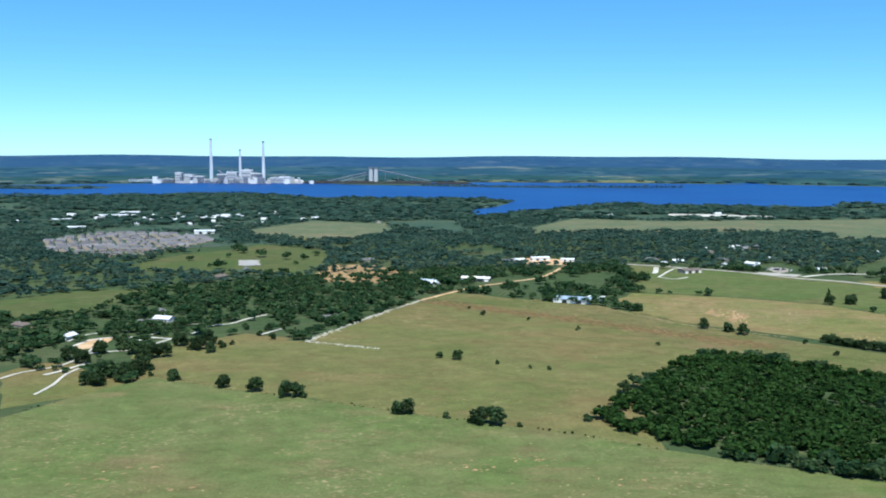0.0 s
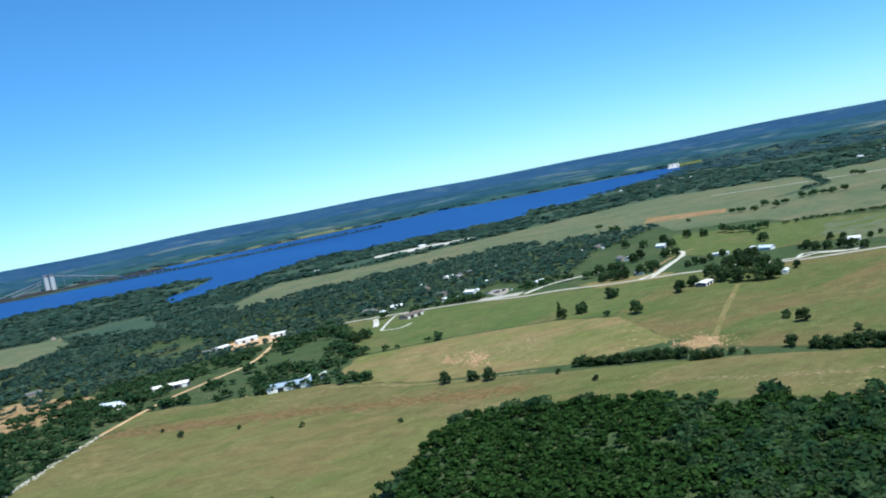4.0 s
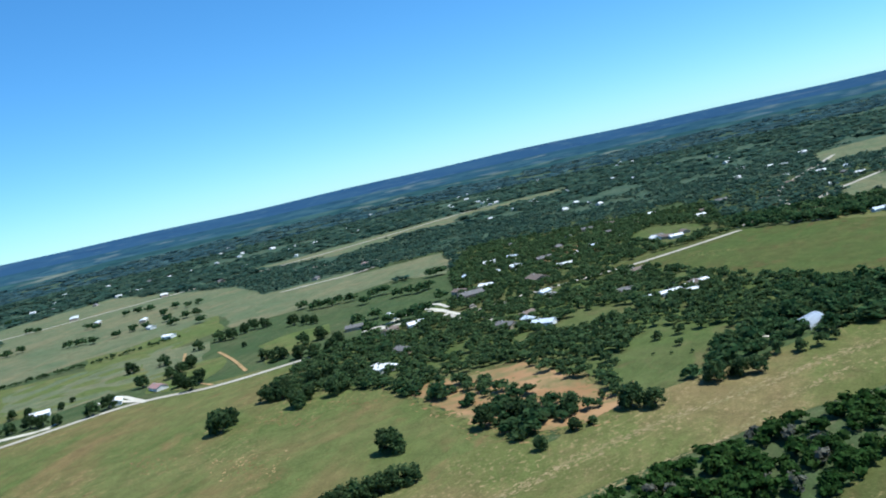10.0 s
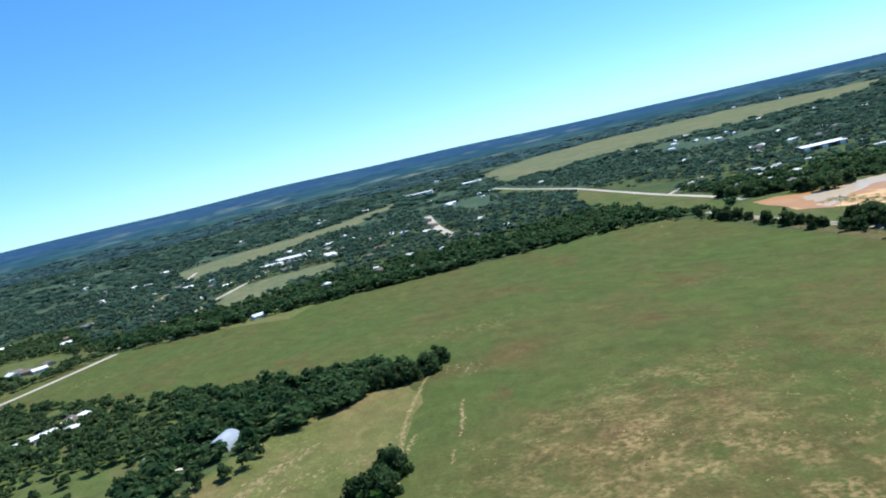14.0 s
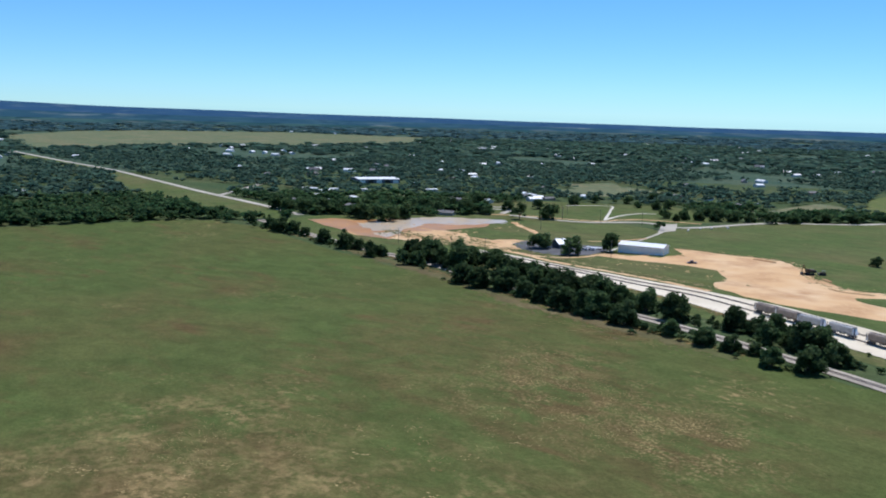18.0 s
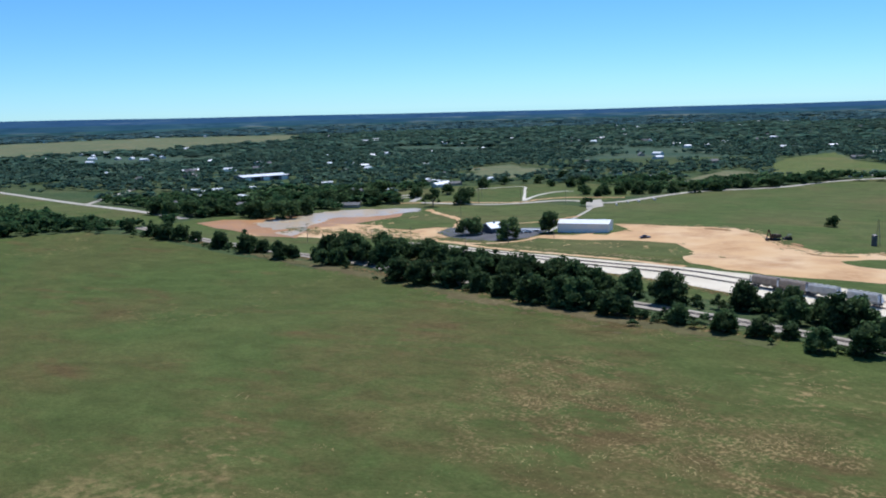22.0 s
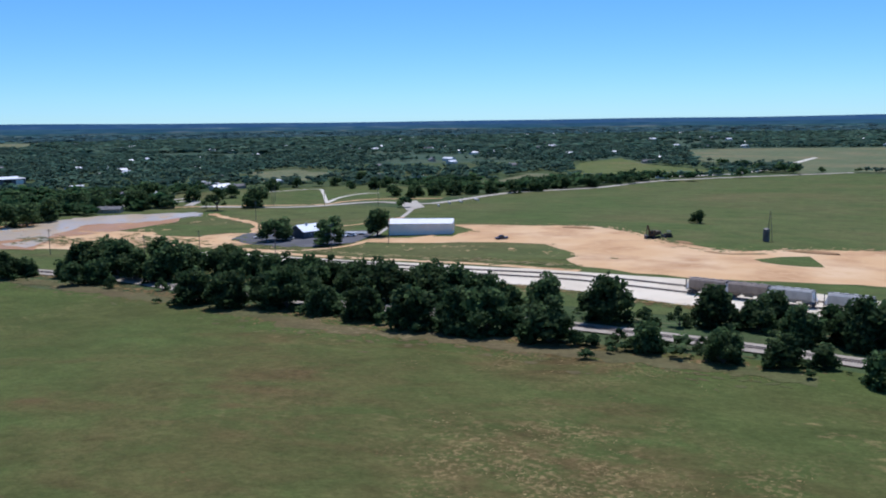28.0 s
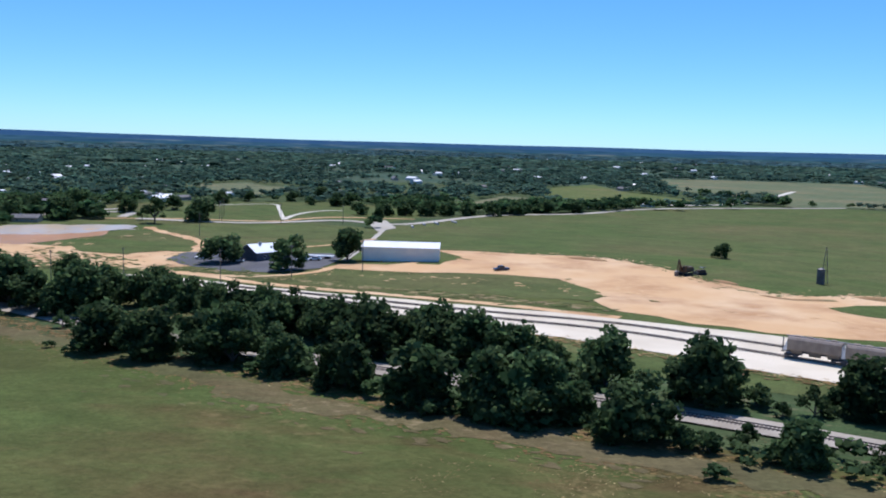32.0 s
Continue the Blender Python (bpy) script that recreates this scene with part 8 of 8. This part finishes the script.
for q in range(34):
    w, d, h = pr.uniform(8, 30), pr.uniform(8, 20), pr.uniform(6, 30)
    b = thing("plant_building", pr.choice(("small pale plant building by the boilers", "small grey plant shed by the shore", "low white store of the power station")), "plant building", "small plant buildings")
    part("wall", box(-w / 2, -d / 2, 0, w / 2, d / 2, h), pr.choice(("plant", "plantdark", "white", "concrete")), b)
    part("roof", box(-w / 2 - 0.5, -d / 2 - 0.5, h, w / 2 + 0.5, d / 2 + 0.5, h + 0.8), "plant", b)
    part("vent", rod((w * 0.2, 0, h), (w * 0.2, 0, h + pr.uniform(3, 14)), 1.0, 0.8, 8), "plantdark", b)
    x, y = far(pr.gauss(405, 60))
    at(b, x, y - pr.uniform(20, 90), 0, 1)
for q in range(5):
    t = thing("storage_tank", "round white storage tank at the power station", "tank", "plant tanks")
    part("barrel", rod((0, 0, 0), (0, 0, 12), 11, 11, 20), "white", t)
    part("lid", rod((0, 0, 12), (0, 0, 14), 11, 2, 20), "plant", t)
    x, y = far((290, 345, 480, 510, 555)[q])
    at(t, x, y - 60, 0, 1)
for a, ha, b_, hb in ((386, 58, 416, 12), (440, 62, 470, 16), (575, 8, 650, 50), (668, 62, 760, 12), (600, 6, 650, 40)):
    x0, y0 = far(a)
    x1, y1 = far(b_)
    c = thing("conveyor", "long sloping conveyor bridge of the power station", "conveyor")
    part("gallery", rod((0, 0, ha), (x1 - x0, y1 - y0, hb), 2.4, 2.4, 6), "plantdark", c)
    for k in (0.15, 0.4, 0.65, 0.9):
        part("trestle", box((x1 - x0) * k - 1.2, -3, 0, (x1 - x0) * k + 1.2, 3, ha + (hb - ha) * k), "plantdark", c)
    at(c, x0, y0, 0, 1)
for px in (656, 665):
    s = thing("coal_silo", "tall grey coal silo with a head house", "silo", "coal silos")
    part("barrel", rod((0, 0, 0), (0, 0, 64), 10, 9, 16), "plant", s)
    part("head_house", box(-9, -8, 64, 9, 8, 74), "plantdark", s)
    at(s, *far(px), 0, 1)
v_, f_ = ico(3, np.random.default_rng(2), 0.05)
for px, sx, h, mat, label in ((526, 34, 20, "concrete", "large pale covered stockpile dome"), (570, 110, 12, "coal", "long black coal heap on the spit"), (640, 100, 12, "coal", "long black coal heap on the spit"),
                              (720, 120, 12, "coal", "long black coal heap on the spit"), (800, 90, 10, "coal", "long black coal heap on the spit")):
    hp = thing("stockpile", label, "stockpile")
    o = new("mound", fast_mesh("mound", v_ * np.array([sx, 26, h]), f_, M[mat]))
    o.parent = hp
    at(hp, *far(px), 0, 1)

# ---------- worn patches, dry tufts and flecks in the grass ----------
def patches(name, areas, mat, label, seed, category, dz=0.12, clump=1):
    """Ragged flat patches strewn round places: x, y, spread along, spread across, turn, number, size."""
    rnd = np.random.default_rng(seed)
    v, f = [], []
    for cx, cy, sx, sy, turn, n, size in areas:
        c, s_ = math.cos(radians(turn)), math.sin(radians(turn))
        spots = rnd.normal(size=(n // clump + 1, 2)) * (sx, sy)
        for p, q in np.repeat(spots, clump, 0)[:n] + (rnd.normal(size=(n, 2)) * (1.9, 1.2) if clump > 1 else 0):
            x, y = cx + p * c - q * s_, cy + p * s_ + q * c
            a = radians(turn) + rnd.normal(0, 0.35)
            s, e, m = size * min(rnd.lognormal(0, 0.5), 1.9), rnd.uniform(0.25, 0.7), 11
            dz0 = dz - 0.03
            z = gz(x, y) + dz0 + rnd.uniform(0, 0.012)
            k = len(v)
            for i in range(m):
                t, r = i * 6.283 / m, s * rnd.uniform(0.5, 1.25)
                g, h = math.cos(t) * r, math.sin(t) * r * e
                px, py = x + g * math.cos(a) - h * math.sin(a), y + g * math.sin(a) + h * math.cos(a)
                v.append((px, py, gz(px, py) + dz0))
            v.append((x, y, z + 0.01))
            f += [(k + m, k + i, k + (i + 1) % m) for i in range(m)]
    return tagged(new(name, mesh_from(name, v, f, M[mat])), label, category, kind="stuff")


def along(line, step, spread, turn_n, number, size):
    """Areas for patches() along a line."""
    pts = smooth_line(line, step)
    out = []
    for p, q in zip(pts, pts[1:]):
        d = q - p
        out.append((p.x, p.y, step * 0.7, spread, math.degrees(math.atan2(d.y, d.x)), number, size))
    return out


M["fleck"] = material("dry_grass_flecks", [(0.30, 0.225, 0.10), (0.20, 0.125, 0.05), (0.38, 0.295, 0.14)], (0.05, 0.3), island=0.3, spec=0.05)
M["rustgrass"] = material("rusty_grass", [(0.150, 0.095, 0.040), (0.125, 0.098, 0.034), (0.19, 0.125, 0.058)], (0.06, 0.3), island=0.25, spec=0.05)
FEW = [(419, -194), (405, -181), (398, -127), (366, -141), (356, -160), (378, -165)] + [(409, -171), (389, -171), (380, -155), (367, -146), (350, -168), (381, -174)] + [(445, -67), (432, -79), (450, -57), (449, -78), (427, -93)] + [(413, -247), (397, -240), (430, -248), (437, -240)] + [(459, -34), (437, -57)] + [(379, -11)]
patches("dry_grass_flecks", [(x, y, 8, 6, 20, 260, 0.13) for x, y in FEW] + [(385, -150, 22, 16, 20, 700, 0.17), (355, -190, 26, 14, 20, 300, 0.16), (436, -33, 26, 18, 25, 300, 0.26),
        (390, -70, 30, 25, 25, 300, 0.26), (300, 20, 50, 40, 20, 200, 0.3), (420, -120, 40, 30, 20, 200, 0.2)], "fleck", "tan flecks of dry grass in the meadow", 4, "dry grass", clump=18)
patches("rusty_grass", [(x, y, 12, 9, 20, 150, 0.15) for x, y in FEW] + [(400, -60, 36, 24, 25, 120, 0.3), (440, -190, 40, 20, 15, 120, 0.2)], "rustgrass", "rusty brown tufts in the meadow", 14, "dry grass", 0.11, clump=12)
patches("dry_grass_flecks", [(-40, 150, 60, 30, 10, 500, 0.4), (40, 130, 50, 30, 10, 300, 0.4), (-150, 170, 50, 50, 10, 150, 0.4), (10, 300, 50, 40, 10, 120, 0.5), (300, 300, 60, 60, 0, 120, 0.5)],
        "fleck", "tan flecks of dry grass in the pasture", 5, "dry grass")
ROWDRY = [(760, -352), (635, -337), (575, -317), (520, -291), (481, -276), (449, -262), (424, -256), (402, -248), (383, -244), (368, -242)]
patches("dry_grass_verge", along([(604, -317), (553, -306), (508, -284), (471, -271), (444, -257), (417, -251), (399, -248), (376, -245)], 6.0, 2.6, 0, 34, 0.4), "rustgrass", "brown dry grass between trees and meadow", 16, "dry grass", 0.13)
patches("dry_grass_verge", along([(604, -317), (553, -306), (508, -284), (471, -271), (444, -257), (417, -251), (399, -248), (376, -245)], 6.0, 2.4, 0, 7, 0.20), "fleck", "tan dry grass between trees and meadow", 17, "dry grass", 0.16)
patches("dry_grass_verge", along(ROWDRY, 6.0, 2.4, 0, 46, 0.55), "rustgrass", "brown dry grass along the railway fence", 6, "dry grass", 0.13)
patches("dry_grass_verge", along(ROWDRY, 6.0, 2.2, 0, 8, 0.22), "fleck", "tan dry grass along the railway fence", 7, "dry grass", 0.16)
M["track"] = material("worn_tan_track", [(0.22, 0.18, 0.085), (0.30, 0.225, 0.12), (0.17, 0.15, 0.062)], (0.1, 0.3), island=0.2, spec=0.05)
patches("worn_track", along([(595, -34), (527, 4), (473, 27), (411, 56)], 4.0, 0.5, 0, 12, 0.7) + along([(523, -20), (504, -12), (485, -3)], 4.0, 0.5, 0, 12, 0.6) + along([(473, 5), (459, 12)], 4.0, 0.5, 0, 9, 0.6) + along([(502, 10), (473, 27), (444, 41), (411, 55)], 4.0, 0.5, 0, 12, 0.6)
        + [(x, y, 9, 5, 10, 50, 0.7) for x, y in [(576, -44)]], "track", "worn tan wheel tracks beside the hedge", 8, "track", 0.17)
patches("bare_earth", [(x, y, 8, 2.5, 10, 16, 0.8) for x, y in [(318, 573), (327, 563), (333, 575), (324, 586)] + [(301, 469), (313, 471), (318, 443), (311, 437), (297, 440), (292, 452)] + [(479, 374), (473, 353), (468, 330), (452, 328), (456, 354)] + [(-207, 185), (-187, 197), (-162, 177), (-38, 197), (-12, 211), (19, 187), (-119, 217)] + [(-219, 440), (-213, 450), (-210, 457)] + [(182, 557), (204, 588), (204, 570), (181, 545)] + [(171, 588), (188, 617), (177, 569)] + [(294, 454), (315, 459), (319, 445), (307, 428), (290, 431)]] + [(x, y, 5, 1.5, 10, 8, 0.7) for x, y in [(398, 382), (403, 372), (395, 367)]], "worn", "bare tan earth showing in the pasture", 9, "bare earth", 0.15)
# the edges of the dirt yard and the ponds
patches("grass_patches", along([(633, -414), (577, -405), (533, -389), (477, -374), (430, -361)], 6, 2.5, 0, 5, 1.6) + [(x, y, 7, 4, 20, 6, 1.6) for x, y in [(541, -393), (533, -406), (506, -415), (475, -415), (449, -414), (437, -396), (439, -379), (463, -380), (493, -385), (518, -382)][::2] + [(660, -455), (657, -483), (629, -471), (613, -452), (622, -436), (641, -436)]],
        "lush", "ragged patches of green grass on bare earth", 10, "grass", 0.27)
patches("dirt_streaks", along([(536, -417), (485, -404), (439, -397), (400, -381), (340, -366), (250, -340)], 9, 5, 0, 5, 0.8), "dirt", "tan spots of dirt in the grass beside the sidings", 12, "dirt", 0.22)
patches("mud_bank", [(x, y, 8, 4, 30, 6, 1.5) for x, y in [(693, -421), (712, -451), (699, -482), (689, -509), (671, -521), (657, -494), (671, -475), (667, -453), (669, -430)] + [(743, -422), (725, -434), (701, -429), (689, -409), (710, -402)]], "dirt", "orange mud banks round the ponds", 13, "mud", 0.28)
EDGE = [(482, -487), (440, -487), (419, -467), (405, -437), (384, -417), (331, -439), (259, -431)]
patches("grass_patches", along(EDGE, 6, 2.0, 0, 8, 1.0), "lush", "ragged grass along the edge of the dirt yard", 21, "grass", 0.19)
patches("dirt_spots", along(EDGE, 6, 3.0, 0, 8, 0.8), "dirt", "spots of tan dirt along the edge of the grass", 22, "dirt", 0.21)
patches("dirt_spots", along([(591, -413), (552, -402), (514, -387), (477, -378), (430, -367)], 6, 1.8, 0, 14, 1.0), "track", "worn tan streaks in the grass beside the sidings", 23, "dirt", 0.25)
patches("dry_weeds", along([(372, -297), (396, -305), (432, -322), (462, -334), (522, -356), (568, -371)], 5, 1.3, 0, 26, 0.42), "fleck", "dry yellow weeds along the siding ballast", 24, "dry grass", 0.27)
patches("dry_weeds", along([(372, -295), (396, -303), (432, -320), (462, -332), (522, -355), (569, -369)], 5, 1.8, 0, 20, 0.5), "rustgrass", "brown weeds along the siding ballast", 25, "dry grass", 0.26)
ribbon("earth_bank", [(389, -412), (381, -408), (368, -413)], 3.0, M["red"], 0.2, "low dark bank of turned earth", step=4, ragged=0.2)
patches("rusty_grass", along([(-69, 633), (0, 584), (70, 536), (123, 492), (184, 448)], 9, 7, 0, 70, 1.9), "rustgrass", "rusty brown grass along the mown strip", 26, "dry grass", 0.15)
patches("worn_track", along([(90, 603), (115, 571), (136, 539), (167, 513), (208, 486)], 8, 0.8, 0, 14, 1.2), "track", "worn tan track along the mown strip", 27, "track", 0.18)
patches("bare_earth", [(x, y, 10, 5, 10, 22, 1.3) for x, y in [(174, 597), (199, 577), (230, 532), (37, 649), (-9, 689)]], "worn", "bare orange earth in the dry field", 28, "bare earth", 0.16)
RED = [(570, 308), (582, 256), (593, 231), (553, 195), (512, 168), (483, 156), (463, 181), (466, 214)] + [(570, 308)]
patches("grass_patches", along(RED, 7, 2.6, 0, 14, 1.5), "mown", "ragged dry grass along the edge of the red earth", 31, "grass", 0.31)
patches("grass_patches", [(sum(p[0] for p in RED[:-1]) / (len(RED) - 1), sum(p[1] for p in RED[:-1]) / (len(RED) - 1), 26, 14, 20, 60, 1.3)], "mown", "tufts of dry grass on red earth", 32, "grass", 0.315)
patches("dirt_spots", along(RED, 7, 5.0, 0, 5, 1.0), "red", "spots of red earth in dry grass", 33, "dirt", 0.18)
BANDS = [(250, 372), (275, 340), (300, 312), (315, 295), (337, 264), (349, 243), (374, 216), (397, 192), (423, 172), (444, 152), (464, 130), (481, 108), (514, 72), (536, 42)]
patches("tan_streaks", along(BANDS, 7, 2.2, 0, 34, 0.85), "track", "tan dry streaks along the mown strip", 41, "dry grass", 0.20)
patches("tan_streaks", along([(360, 180), (388, 158), (414, 132), (434, 110), (472, 86), (500, 60)], 7, 1.6, 0, 26, 0.7), "track", "tan dry streaks along the mown strip", 42, "dry grass", 0.20)
patches("rusty_grass", [(x, y, 16, 5, 60, 90, 0.9) for x, y in [(456, 342), (487, 429), (553, 330), (536, 368), (567, 299), (430, 420)]], "rustgrass", "rusty patches in the east pasture", 43, "dry grass", 0.17)
patches("bare_earth", [(x, y, 9, 3.5, 80, 46, 0.9) for x, y in [(294, 450), (312, 462), (312, 441), (318, 430), (303, 418), (292, 431)]] + [(x, y, 12, 4, 70, 50, 1.0) for x, y in [(189, 592), (200, 582), (200, 567), (186, 556)]], "worn", "bare orange earth beside the farm track", 44, "bare earth", 0.32)
patches("rusty_grass", along([(566, -305), (523, -287), (487, -268), (462, -259), (443, -256), (429, -248), (406, -244)], 6, 3.0, 0, 60, 0.34), "rustgrass", "reddish dry grass before the railway trees", 45, "dry grass", 0.15)
VERGE = [(660, -334), (604, -318), (566, -306), (523, -288), (487, -269), (462, -260), (443, -256), (420, -250), (399, -245), (370, -240)]
ribbon("grass_strip", VERGE, 7.0, M["verge"], 0.115, "brown dry grass along the railway trees", step=3, ragged=0.30)
patches("grass_patches", along(VERGE, 5, 5.5, 0, 16, 0.9), "verge", "ragged brown dry grass at the meadow edge", 51, "grass", 0.15)
# ragged grass on the dirt between pond and sidings
patches("grass_patches", along([(700, -415), (660, -408), (620, -402), (580, -396)], 7, 6, 0, 26, 1.5) + along([(660, -430), (640, -425), (610, -418)], 7, 5, 0, 22, 1.4) + along([(600, -440), (580, -415), (550, -404)], 7, 4, 0, 14, 1.0), "lush", "ragged patches of green grass on bare earth", 52, "grass", 0.29)
# the wooded spit across the lake
spit = smooth_line([(-150, 3575), (207, 3452), (600, 3438), (915, 3448)], 7.0)
rnd = np.random.default_rng(81)
qx, qy = np.array([p.x for p in spit]) + rnd.normal(0, 4, len(spit)), np.array([p.y for p in spit]) + rnd.normal(0, 7, len(spit))
qr = rnd.uniform(4.5, 9.0, len(spit))
# these leaves carry the painted distance haze too
stuff_trees("spit_trees", qx, qy, qr, qr * 1.5, OUT_T, M["bluehazeleaf"], "haze-tinted trees on a long low spit in the lake")
# bare sandy earth in the dry field
patches("bare_earth", [(x, y, 5, 1.8, 80, 26, 0.75) for x, y in [(310, 442), (311, 456), (300, 451), (292, 450), (307, 431), (317, 461)]] + [(x, y, 4, 0.7, 105, 10, 0.6) for x, y in [(260, 491), (268, 486), (277, 482), (293, 484), (287, 496), (218, 514)]] + [(304, 526, 6, 1.5, 100, 14, 0.5)]
        + [(x, y, 6, 2.2, 60, 26, 0.9) for x, y in [(187, 569), (198, 582), (198, 570), (194, 550), (201, 598), (182, 577)]], "dirt", "bare sandy earth in the dry field", 61, "bare earth", 0.33)
patches("tan_grass", [(x, y, 14, 8, 60, 130, 1.0) for x, y in [(215, 599), (242, 606), (256, 595), (250, 570), (232, 560), (212, 565)]], "track", "tan dry grass in the north field", 62, "dry grass", 0.30)
